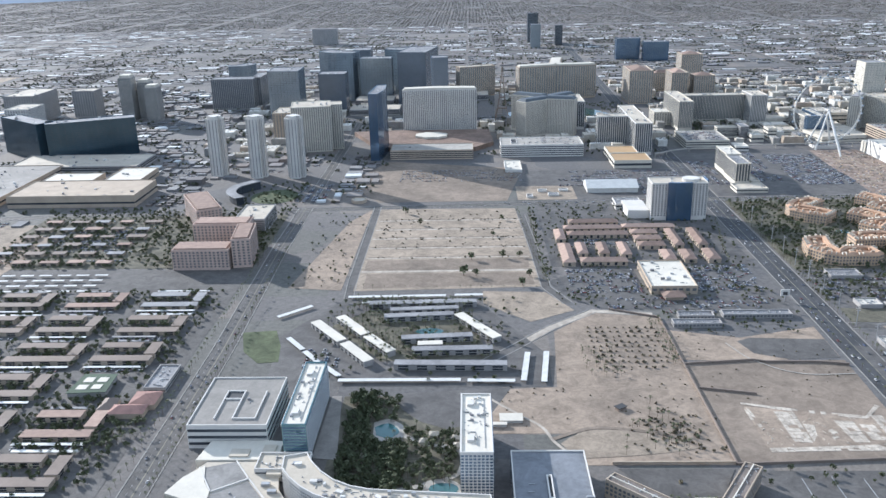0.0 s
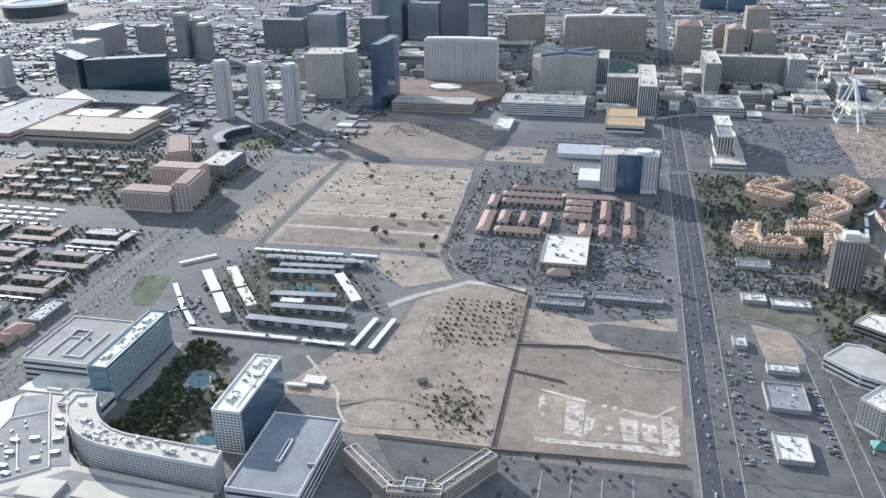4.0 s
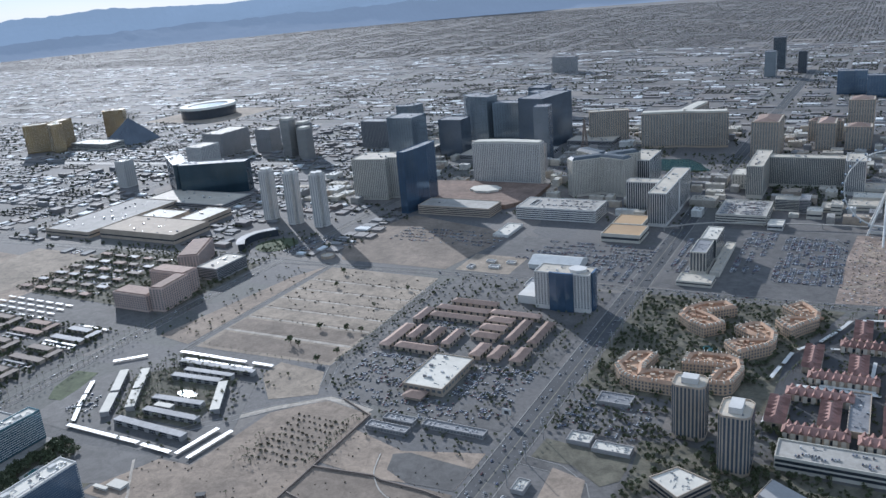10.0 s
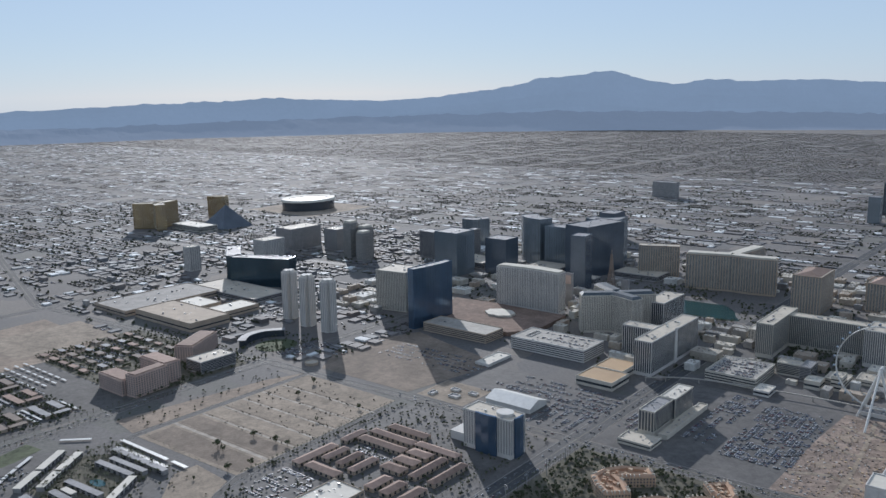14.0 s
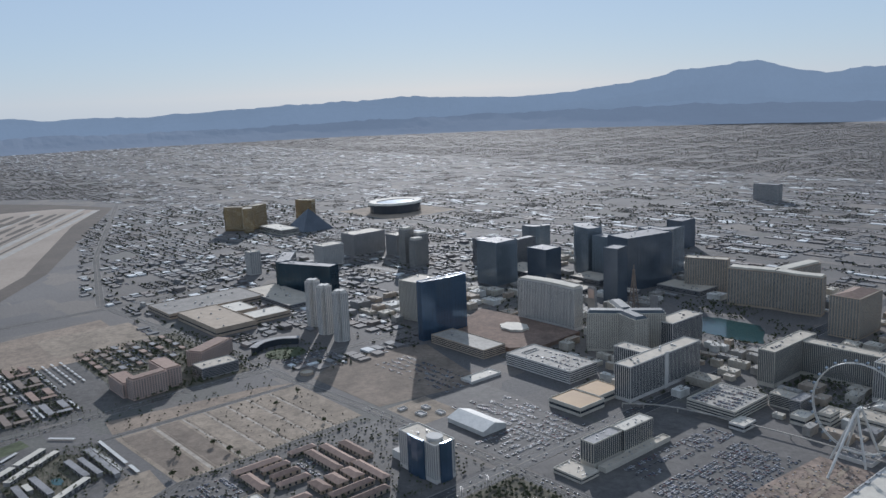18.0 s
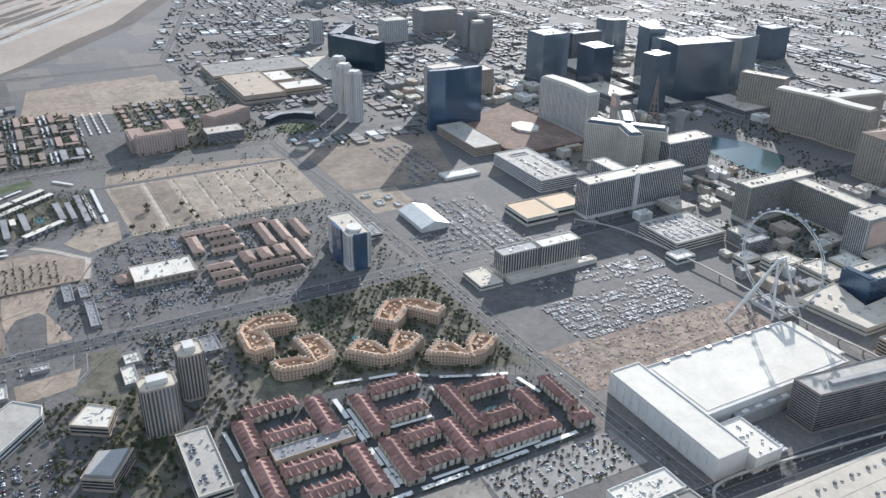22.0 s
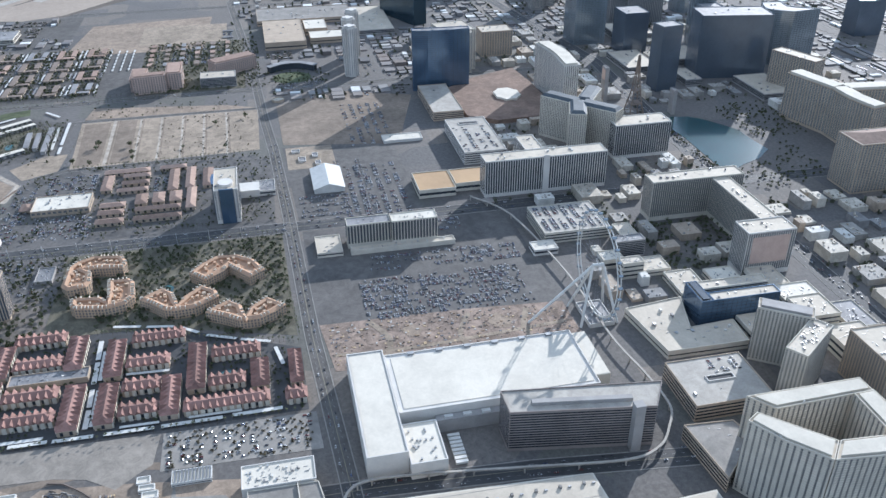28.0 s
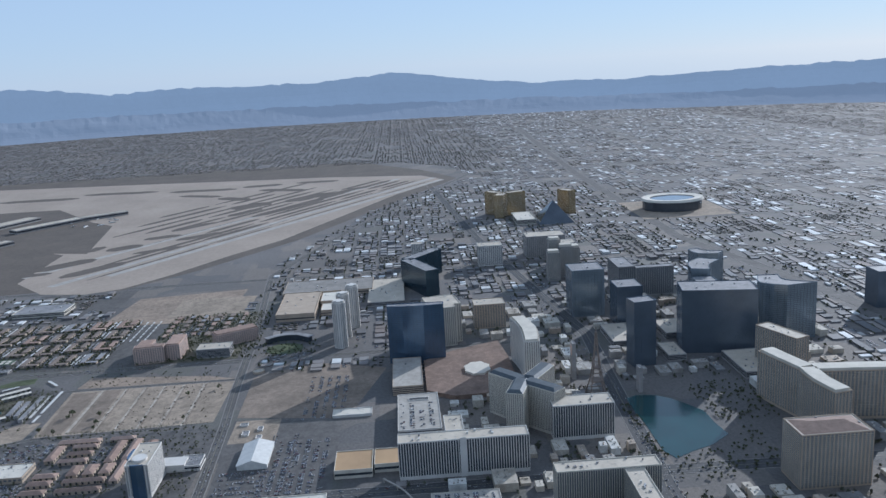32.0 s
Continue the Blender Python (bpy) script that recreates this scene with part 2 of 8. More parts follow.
CARS = [(0.6, 0.6, 0.59), (0.5, 0.5, 0.5), (0.36, 0.37, 0.39), (0.22, 0.23, 0.25), (0.05, 0.05, 0.055), (0.06, 0.06, 0.07), (0.10, 0.12, 0.2), (0.17, 0.05, 0.045), (0.44, 0.43, 0.40), (0.14, 0.14, 0.14)]
car_paint = surface("car paint", (0.95, 0.95, 0.95), (0.85, 0.85, 0.85), 0.5, 0.0, vary="object", palette=CARS, spec=0.3)
car_paint_i = surface("parked car paint", (0.95, 0.95, 0.95), (0.85, 0.85, 0.85), 0.5, 0.0, vary="island", palette=CARS, spec=0.3)
line_white = surface("white road paint", (0.42, 0.42, 0.41), (0.22, 0.22, 0.22), 0.7)
line_yellow = surface("worn yellow paint", (0.27, 0.24, 0.17), (0.16, 0.15, 0.12), 0.7)
ROOFS = [(0.62, 0.62, 0.60), (0.20, 0.20, 0.205), (0.24, 0.215, 0.195), (0.17, 0.155, 0.15), (0.27, 0.26, 0.25), (0.22, 0.185, 0.165), (0.15, 0.148, 0.15), (0.40, 0.385, 0.36), (0.19, 0.18, 0.178), (0.23, 0.21, 0.20), (0.17, 0.168, 0.17), (0.75, 0.75, 0.73), (0.21, 0.20, 0.195), (0.26, 0.235, 0.215)]
PODIA = [(0.50, 0.46, 0.39), (0.62, 0.60, 0.55), (0.34, 0.32, 0.29), (0.44, 0.39, 0.32), (0.24, 0.235, 0.23), (0.55, 0.50, 0.42), (0.40, 0.33, 0.26)]
podium_roof = surface("casino roofs and walls", (1, 1, 1), (0.75, 0.74, 0.72), 0.8, scale=0.08, fine=0.8, vary="island", palette=PODIA, spec=0.2, stain=0.2)
city_roof = surface("town roofs and walls", (1, 1, 1), (0.72, 0.71, 0.70), 0.8, scale=0.05, fine=0.4, vary="island", palette=ROOFS, spec=0.25)
HOUSES = [(0.135, 0.12, 0.112), (0.15, 0.13, 0.118), (0.125, 0.113, 0.108), (0.175, 0.155, 0.138), (0.12, 0.112, 0.11), (0.155, 0.142, 0.136), (0.25, 0.235, 0.225), (0.13, 0.115, 0.106)]
house_roof = surface("house roofs and walls", (1, 1, 1), (0.75, 0.74, 0.73), 0.8, scale=0.05, fine=0.4, vary="island", palette=HOUSES, spec=0.2)


def water_like(name, col, rough):
    m = surface(name, col, tuple(c * 0.6 for c in col), rough, 0.0, 0.05, 0.6, spec=0.7)
    nt = m.node_tree
    n = node(nt, "ShaderNodeTexNoise", Scale=1.6, Detail=3.0)
    geo = nt.nodes.new("ShaderNodeNewGeometry")
    nt.links.new(geo.outputs["Position"], n.inputs["Vector"])
    bp = node(nt, "ShaderNodeBump", Strength=0.12, Distance=0.05)
    nt.links.new(n.outputs["Fac"], bp.inputs["Height"])
    nt.links.new(bp.outputs["Normal"], nt.nodes["Principled BSDF"].inputs["Normal"])
    return m


lake_water = water_like("lake water", (0.015, 0.06, 0.06), 0.14)
pool_water = water_like("pool water", (0.06, 0.15, 0.148), 0.12)


def valley_floor():
    """The ground sheet: dusty lots and asphalt in a patchwork of blocks, with finer mottling."""
    m = bpy.data.materials.new("valley floor")
    m.use_nodes = True
    nt = m.node_tree
    b = nt.nodes["Principled BSDF"]
    b.inputs["Roughness"].default_value = 0.9
    geo = nt.nodes.new("ShaderNodeNewGeometry")
    vo = node(nt, "ShaderNodeTexVoronoi", Scale=0.022)
    vo.distance = "CHEBYCHEV"
    n1 = node(nt, "ShaderNodeTexNoise", Scale=0.004, Detail=5.0, Roughness=0.6)
    n2 = node(nt, "ShaderNodeTexNoise", Scale=0.4, Detail=8.0, Roughness=0.82)
    for n in (vo, n1, n2):
        nt.links.new(geo.outputs["Position"], n.inputs["Vector"])
    sep = nt.nodes.new("ShaderNodeSeparateColor")
    nt.links.new(vo.outputs["Color"], sep.inputs[0])
    ramp = nt.nodes.new("ShaderNodeValToRGB")
    ramp.color_ramp.interpolation = "CONSTANT"
    for k, (p, c) in enumerate(((0, (0.112, 0.103, 0.096)), (0.3, (0.125, 0.112, 0.101)), (0.55, (0.10, 0.094, 0.09)), (0.72, (0.15, 0.13, 0.111)), (0.88, (0.106, 0.101, 0.088)))):
        e = ramp.color_ramp.elements[k] if k < 2 else ramp.color_ramp.elements.new(p)
        e.position, e.color = p, (*c, 1)
    nt.links.new(sep.outputs[0], ramp.inputs["Fac"])
    mixes = ramp.outputs["Color"]
    for n, lo, hi in ((n1, 0.75, 1.25), (n2, 0.55, 1.45)):
        mr = nt.nodes.new("ShaderNodeMapRange")
        mr.inputs["From Min"].default_value, mr.inputs["From Max"].default_value = 0.3, 0.7
        mr.inputs["To Min"].default_value, mr.inputs["To Max"].default_value = lo, hi
        nt.links.new(n.outputs["Fac"], mr.inputs["Value"])
        mx = nt.nodes.new("ShaderNodeMix")
        mx.data_type, mx.blend_type = "RGBA", "MULTIPLY"
        mx.inputs["Factor"].default_value = 1.0
        nt.links.new(mixes, mx.inputs["A"])
        nt.links.new(mr.outputs[0], mx.inputs["B"])
        mixes = mx.outputs["Result"]
    nt.links.new(mixes, b.inputs["Base Color"])
    return m


ground_mat = valley_floor()

# ---- builders ----
rnd = random.Random(5)
rng = np.random.default_rng(7)
EMPTY_SIZE = 1.0


class Mesher:
    """Collects boxes and prisms into one mesh."""

    def __init__(self):
        self.v, self.f = [], []

    def prism(self, poly, z0, z1, top=True, bottom=False):
        n, b = len(poly), len(self.v)
        self.v += [(x, y, z0) for x, y in poly] + [(x, y, z1) for x, y in poly]
        self.f += [(b + i, b + (i + 1) % n, b + n + (i + 1) % n, b + n + i) for i in range(n)]
        if top:
            self.f.append(tuple(b + n + i for i in range(n)))
        if bottom:
            self.f.append(tuple(b + n - 1 - i for i in range(n)))
        return self

    def box(self, x0, y0, x1, y1, z0, z1, bottom=False):
        return self.prism([(x0, y0), (x1, y0), (x1, y1), (x0, y1)], z0, z1, True, bottom)

    def slab(self, a, b, w, z0, z1, bottom=False):
        return self.prism(strip(a, b, w), z0, z1, True, bottom)

    def beam(self, p, q, r, n=6):
        """A straight round bar from p to q."""
        p, q = Vector(p), Vector(q)
        d = (q - p).normalized()
        u = d.orthogonal().normalized()
        w = d.cross(u)
        base = len(self.v)
        for c in (p, q):
            for k in range(n):
                a = 2 * math.pi * k / n
                self.v.append(tuple(c + r * (math.cos(a) * u + math.sin(a) * w)))
        self.f += [(base + k, base + (k + 1) % n, base + n + (k + 1) % n, base + n + k) for k in range(n)]
        self.f += [tuple(base + n - 1 - k for k in range(n)), tuple(base + n + k for k in range(n))]
        return self

    def hip(self, x0, y0, x1, y1, z, h, over=0.35, ridge=0.5):
        """A hipped roof over a rectangle; its ridge runs along the longer side."""
        x0, y0, x1, y1 = x0 - over, y0 - over, x1 + over, y1 + over
        b = len(self.v)
        if x1 - x0 >= y1 - y0:
            d, m = (y1 - y0) * ridge, (y0 + y1) / 2
            r = [(x0 + d, m, z + h), (x1 - d, m, z + h)]
            self.f += [(b, b + 1, b + 5, b + 4), (b + 1, b + 2, b + 5), (b + 2, b + 3, b + 4, b + 5), (b + 3, b, b + 4)]
        else:
            d, m = (x1 - x0) * ridge, (x0 + x1) / 2
            r = [(m, y0 + d, z + h), (m, y1 - d, z + h)]
            self.f += [(b, b + 1, b + 4), (b + 1, b + 2, b + 5, b + 4), (b + 2, b + 3, b + 5), (b + 3, b, b + 4, b + 5)]
        self.v += [(x0, y0, z), (x1, y0, z), (x1, y1, z), (x0, y1, z)] + r
        self.f.append((b + 3, b + 2, b + 1, b))
        return self

    def mesh(self, name, mat):
        me = bpy.data.meshes.new(name)
        me.from_pydata(self.v, [], self.f)
        me.materials.append(mat)
        me.update()
        return me


def strip(a, b, w):
    """The four corners of a strip of width w round the line from a to b, counter-clockwise."""
    dx, dy = b[0] - a[0], b[1] - a[1]
    k = w / 2 / math.hypot(dx, dy)
    nx, ny = -dy * k, dx * k
    return [(a[0] - nx, a[1] - ny), (b[0] - nx, b[1] - ny), (b[0] + nx, b[1] + ny), (a[0] + nx, a[1] + ny)]


def ribbon(line, w):
    """The outline of a bent strip of width w along a line, counter-clockwise."""
    left, right = [], []
    for i, p in enumerate(line):
        a, b = line[max(0, i - 1)], line[min(len(line) - 1, i + 1)]
        dx, dy = b[0] - a[0], b[1] - a[1]
        d = math.hypot(dx, dy)
        nx, ny = -dy / d * w / 2, dx / d * w / 2
        left.append((p[0] + nx, p[1] + ny))
        right.append((p[0] - nx, p[1] - ny))
    return right + left[::-1]


def bend(pts, n=3):
    """A smooth line through points."""
    out, m = [], len(pts)
    for i in range(m - 1):
        p0, p1, p2, p3 = pts[max(i - 1, 0)], pts[i], pts[i + 1], pts[min(i + 2, m - 1)]
        for k in range(n):
            t = k / n
            out.append(tuple(0.5 * (2 * b + (c - a) * t + (2 * a - 5 * b + 4 * c - d) * t * t + (3 * b - a - 3 * c + d) * t ** 3) for a, b, c, d in zip(p0, p1, p2, p3)))
    return out + [pts[-1]]


def rect(x0, y0, x1, y1):
    return [(x0, y0), (x1, y0), (x1, y1), (x0, y1)]


def thing(name, x, y, label, category, group="", z=0.0):
    ob = new(name)
    ob.empty_display_size = EMPTY_SIZE
    ob.location = (x, y, z)
    return tagged(ob, label, category, group)


def part(name, src, mat, parent, label="", kind=""):
    """Links a Mesher in world places, or a ready mesh, as one part under a thing."""
    me = src.mesh(name, mat) if isinstance(src, Mesher) else src
    ob = new(name, me)
    ob.parent = parent
    if isinstance(src, Mesher):
        p = parent.location + (parent.parent.location if parent.parent else Vector())
        ob.location = -p
    return tagged(ob, label, kind=kind) if label or kind else ob


def placed(name, me, parent, m):
    """A part that shares a mesh, at the world pose m under a top-level thing."""
    ob = new(name, me)
    ob.parent = parent
    ob.matrix_basis = Matrix.Translation(-parent.location) @ m
    return ob


_layers = [0]


def ground_piece(name, poly, z, mat, label, category="ground", thick=0.0):
    _layers[0] += 1
    z += 0.0007 * _layers[0]
    ob = new(name, Mesher().prism(poly, z - max(thick, 0.015), z).mesh(name, mat))
    return tagged(ob, label, category, kind="structure")


_share = {}


def shared_box(name, sx, sy, sz, mat):
    key = (name, round(sx, 2), round(sy, 2), round(sz, 2), mat.name)
    if key not in _share:
        _share[key] = Mesher().box(-sx / 2, -sy / 2, sx / 2, sy / 2, 0, sz, True).mesh(name, mat)
    return _share[key]


_joined = {}


def facade(th, a, b, z0, z1, style, glass, trim, bay=2.2, storey=1.05, fill=0.6, far=False, pier=None):
    """Windows on the wall that runs from a to b (outside on its right). Far walls and fine grids gather in one part."""
    dx, dy = b[0] - a[0], b[1] - a[1]
    ln = math.hypot(dx, dy)
    ang = math.degrees(math.atan2(dy, dx))
    if ln < 2.5 or z1 - z0 < 1.2:
        return
    ux, uy = dx / ln, dy / ln

    def piece(name, s, wide, z, high, mat, deep=0.16):
        x, y = a[0] + ux * s, a[1] + uy * s
        if far or style == "grid":
            _joined.setdefault((th.name, {"window": "window_grid", "window_strip": "window_field", "floor_band": "banding", "window_band": "glazing", "mullion": "mullion_grid"}[name], mat.name), (th, mat, Mesher()))[2].prism(strip((x - ux * wide / 2, y - uy * wide / 2), (x + ux * wide / 2, y + uy * wide / 2), deep), z, z + high)
        else:
            placed(name, shared_box(name, wide, deep, high, mat), th, pose(x, y, z, 0, 0, ang))

    if style == "piers":
        n = max(2, min(60, int(ln / bay * 1.5))) if far else max(2, min(30, int(ln / bay)))
        w = ln / n
        for k in range(n):
            piece("window_strip", (k + 0.5) * w, w * fill, z0, z1 - z0, glass)
        spandrel = _joined.setdefault((th.name, "spandrel_grid", trim.name), (th, trim, Mesher()))[2]
        floors = 0 if trim is glass else int((z1 - z0) / 1.15)
        for k in range(1, floors):
            z = z0 + k * (z1 - z0) / floors
            spandrel.prism(strip((a[0] + ux * 0.3, a[1] + uy * 0.3), (b[0] - ux * 0.3, b[1] - uy * 0.3), 0.21), z, z + 0.28)
        if not far:
            return
        fins = _joined.setdefault((th.name, "pier_grid", pier.name), (th, pier, Mesher()))[2]
        wide = max(0.2, w * (1 - fill) * 0.5)
        for k in range(n + 1):
            q = min(max(k * w, wide / 2 + 0.05), ln - wide / 2 - 0.05)
            fins.prism(strip((a[0] + ux * (q - wide / 2), a[1] + uy * (q - wide / 2)), (a[0] + ux * (q + wide / 2), a[1] + uy * (q + wide / 2)), 0.27), z0, z1 + 0.2)
    elif style == "bands":
        n = max(1, min(26, int((z1 - z0) / storey)))
        h = (z1 - z0) / n
        for k in range(n):
            piece("window_band", ln / 2, ln - 0.5, z0 + (k + 0.2) * h, h * fill, glass)
    elif style == "grid":
        n = max(1, min(30, int((z1 - z0) / storey)))
        h = (z1 - z0) / n
        m = max(2, int(ln / bay))
        w = ln / m
        for k in range(n):
            for i in range(m):
                piece("window", (i + 0.5) * w, w * fill, z0 + (k + 0.22) * h, h * 0.58, glass)
    elif style == "glass":
        n = max(2, min(30, int((z1 - z0) / (storey * 1.6))))
        h = (z1 - z0) / n
        for k in range(n):
            piece("floor_band", ln / 2, ln + 0.1, z0 + (k + 0.6) * h, 0.2, trim, 0.14)
        m = max(2, min(14, int(ln / bay)))
        for k in range(1, m):
            piece("mullion", ln * k / m, 0.16, z0, z1 - z0, trim)


def hang_joined():
    for (_, name, _), (th, mat, m) in _joined.items():
        part(name, m, mat, th, kind="stuff")
    _joined.clear()


def area_of(poly):
    return sum(poly[i - 1][0] * poly[i][1] - poly[i][0] * poly[i - 1][1] for i in range(len(poly))) / 2


def inset(poly, d):
    """The outline moved in by d (corners that are not too sharp)."""
    out, n = [], len(poly)
    for i in range(n):
        p, q, r = Vector(poly[i - 1]), Vector(poly[i]), Vector(poly[(i + 1) % n])
        e1, e2 = (q - p).normalized(), (r - q).normalized()
        n1, n2 = Vector((-e1.y, e1.x)), Vector((-e2.y, e2.x))
        k = n1 + n2
        out.append(tuple(q + k * (d / max(0.35, 1 + n1.dot(n2)))))
    return out


def building(name, poly, h, wall, label, category, style="grid", glass=None, roof=None, trim=None, bay=2.2, storey=1.05, fill=0.6,
             foot=1.2, top=0.8, units=4, group="", crown=0.0, parapet=0.5, z=0.0, edges=None):
    """A block on an outline with a parapet, roof deck, rooftop units and windows on each face."""
    glass, roof, trim = glass or glass_dark, roof or roof_grey, trim or stucco_grey
    if area_of(poly) < 0:
        poly = poly[::-1]
    cx, cy = sum(p[0] for p in poly) / len(poly), sum(p[1] for p in poly) / len(poly)
    th = thing(name, cx, cy, label, category, group, z)
    if style in ("piers", "grid") and glass is glass_dark:
        glass = glass_soft
    body = Mesher().prism(poly, z, z + h, top=False)
    inner = inset(poly, min(0.35, 0.05 * math.sqrt(abs(area_of(poly))) + 0.1))
    n, b = len(poly), len(body.v)
    body.v += [(*p, z + h) for p in inner] + [(*p, z + h - parapet) for p in inner]
    body.f += [(n + i, n + (i + 1) % n, b + (i + 1) % n, b + i) for i in range(n)]
    body.f += [(b + i, b + (i + 1) % n, b + n + (i + 1) % n, b + n + i) for i in range(n)]
    part("wall", body, wall, th)
    deck = part("roof", Mesher().prism(inner, z + h - parapet - 0.3, z + h - parapet + 0.004, bottom=True), roof, th)
    if crown:
        part("crown", Mesher().prism(inset(poly, 1.2), z + h - parapet, z + h + crown), trim, th)
    for i in range(n):
        if edges is None or i in edges:
            facade(th, poly[i], poly[(i + 1) % n], z + foot, z + h - top, style, glass, trim, bay, storey, fill, far=cy > 590 and cx < 262, pier=wall)
    rr = random.Random(int(cx * 7 + cy * 13))
    made, tries = 0, 0
    big = min(1.7, max(0.6, math.sqrt(abs(area_of(poly))) / 18))
    plant, safe = Mesher(), inset(poly, 1.1)
    top_z = z + h - parapet
    while made < units * 4 and tries < 160:
        tries += 1
        i = rr.randrange(n)
        k, t = rr.uniform(0.12, 0.8), rr.uniform(0.1, 0.9)
        q = Vector(poly[i]).lerp(Vector(poly[(i + 1) % n]), t).lerp(Vector((cx, cy)), k)
        if not inside(q.x, q.y, safe):
            continue
        if made < units:
            sx, sy = rr.uniform(0.5, 1.3) * big, rr.uniform(0.4, 0.95) * big
            unit = Mesher().box(q.x - sx / 2, q.y - sy / 2, q.x + sx / 2, q.y + sy / 2, top_z, top_z + rr.uniform(0.35, 0.8) * big)
            part("rooftop_unit", unit, rr.choice((metal_grey, metal_white, roof_grey)), deck)
        else:
            sx, sy = rr.choice(((0.25, 0.25), (0.4, 0.3), (1.8, 0.14), (0.14, 1.6), (0.3, 0.5)))
            plant.box(q.x - sx / 2, q.y - sy / 2, q.x + sx / 2, q.y + sy / 2, top_z, top_z + rr.uniform(0.12, 0.4))
        made += 1
    if plant.v:
        part("roof_vents", plant, metal_grey, deck, kind="stuff")
    return th


def inside(x, y, poly):
    c = False
    for i in range(len(poly)):
        (x0, y0), (x1, y1) = poly[i - 1], poly[i]
        if (y0 > y) != (y1 > y) and x < (x1 - x0) * (y - y0) / (y1 - y0) + x0:
            c = not c
    return c




def many_boxes(name, a, mat, label, category="building"):
    """One joined mesh of upright boxes: rows of x0, y0, x1, y1, height."""
    a = np.asarray(a, float)
    n = len(a)
    v = np.zeros((n, 8, 3))
    for k, (i, j) in enumerate(((0, 1), (2, 1), (2, 3), (0, 3))):
        v[:, k, 0] = v[:, k + 4, 0] = a[:, i]
        v[:, k, 1] = v[:, k + 4, 1] = a[:, j]
        v[:, k + 4, 2] = a[:, 4]
    f = np.array([(0, 1, 5, 4), (1, 2, 6, 5), (2, 3, 7, 6), (3, 0, 4, 7), (4, 5, 6, 7)])
    return stuff(name, v.reshape(-1, 3), (f[None] + 8 * np.arange(n)[:, None, None]).reshape(-1, 4), mat, label, category)


def stuff(name, v, f, mat, label, category, parent=None):
    """A joined mesh from arrays of corners and of four-cornered faces."""
    me = bpy.data.meshes.new(name)
    me.vertices.add(len(v))
    me.vertices.foreach_set("co", np.asarray(v, np.float32).ravel())
    me.loops.add(4 * len(f))
    me.loops.foreach_set("vertex_index", np.asarray(f, np.int32).ravel())
    me.polygons.add(len(f))
    me.polygons.foreach_set("loop_start", np.arange(0, 4 * len(f), 4, dtype=np.int32))
    me.materials.append(mat)
    me.update(calc_edges=True)
    me.validate()
    me.shade_flat()
    ob = new(name, me)
    if parent:
        ob.parent = parent
    return tagged(ob, label, category, kind="stuff")


def scatter(name, models, at, mat, label, category):
    """Many copies of a few models in one mesh: rows of x, y, z, size, turn."""
    at = np.asarray(at, float)
    vs, fs, base = [], [], 0
    pick = rng.integers(0, len(models), len(at))
    for k, (v, f) in enumerate(models):
        p = at[pick == k]
        if not len(p):
            continue
        c, s = np.cos(p[:, 4])[:, None], np.sin(p[:, 4])[:, None]
        w = np.empty((len(p), len(v), 3))
        w[:, :, 0] = (v[None, :, 0] * c - v[None, :, 1] * s) * p[:, 3:4] + p[:, 0:1]
        w[:, :, 1] = (v[None, :, 0] * s + v[None, :, 1] * c) * p[:, 3:4] + p[:, 1:2]
        w[:, :, 2] = v[None, :, 2] * p[:, 3:4] + p[:, 2:3]
        vs.append(w.reshape(-1, 3))
        fs.append((f[None] + base + len(v) * np.arange(len(p))[:, None, None]).reshape(-1, 4))
        base += len(p) * len(v)
    return stuff(name, np.concatenate(vs), np.concatenate(fs), mat, label, category)


def quads(n, spread, size, centre, r):
    """n small leaf clumps turned at random inside an uneven ball."""
    v, f = [], []
    for k in range(n):
        while True:
            p = np.array([r.uniform(-1, 1) for _ in range(3)])
            if 0.15 < p @ p < 1:
                break
        p = p * spread * (0.75 + 0.5 * r.random()) + centre
        u = Vector((r.uniform(-1, 1), r.uniform(-1, 1), r.uniform(-0.6, 0.6))).normalized()
        w = u.orthogonal().normalized()
        w.rotate(Matrix.Rotation(r.uniform(0, 6.28), 3, u))
        x = u.cross(w)
        s, q = size * r.uniform(0.6, 1.3), size * r.uniform(0.5, 1.1)
        c = Vector(p)
        b = len(v)
        v += [c - s * w - q * x * 0.6, c + s * w - q * x, c + s * w * 0.7 + q * x, c - s * w + q * x * 0.9]
        f.append((b, b + 1, b + 2, b + 3))
    return np.array([tuple(p) for p in v]), np.array(f)


def tree_model(seed, leaves=46, dense=0.34):
    """A broad tree one unit high: trunk with limbs, and a crown of leaf clumps."""
    r = random.Random(seed)
    m = Mesher()
    m.beam((0, 0, 0), (0.02, 0, 0.4), 0.035, 4)
    for k in range(4):
        a = k * 1.57 + r.uniform(-0.4, 0.4)
        m.beam((0.02, 0, 0.36), (0.26 * math.cos(a), 0.26 * math.sin(a), 0.62), 0.018, 4)
    f = [q for q in m.f if len(q) == 4]
    v2, f2 = quads(leaves, np.array([0.4, 0.4, 0.3]), 0.11, np.array([0, 0, 0.66]), r)
    return (np.array(m.v), np.array(f)), (v2, f2)


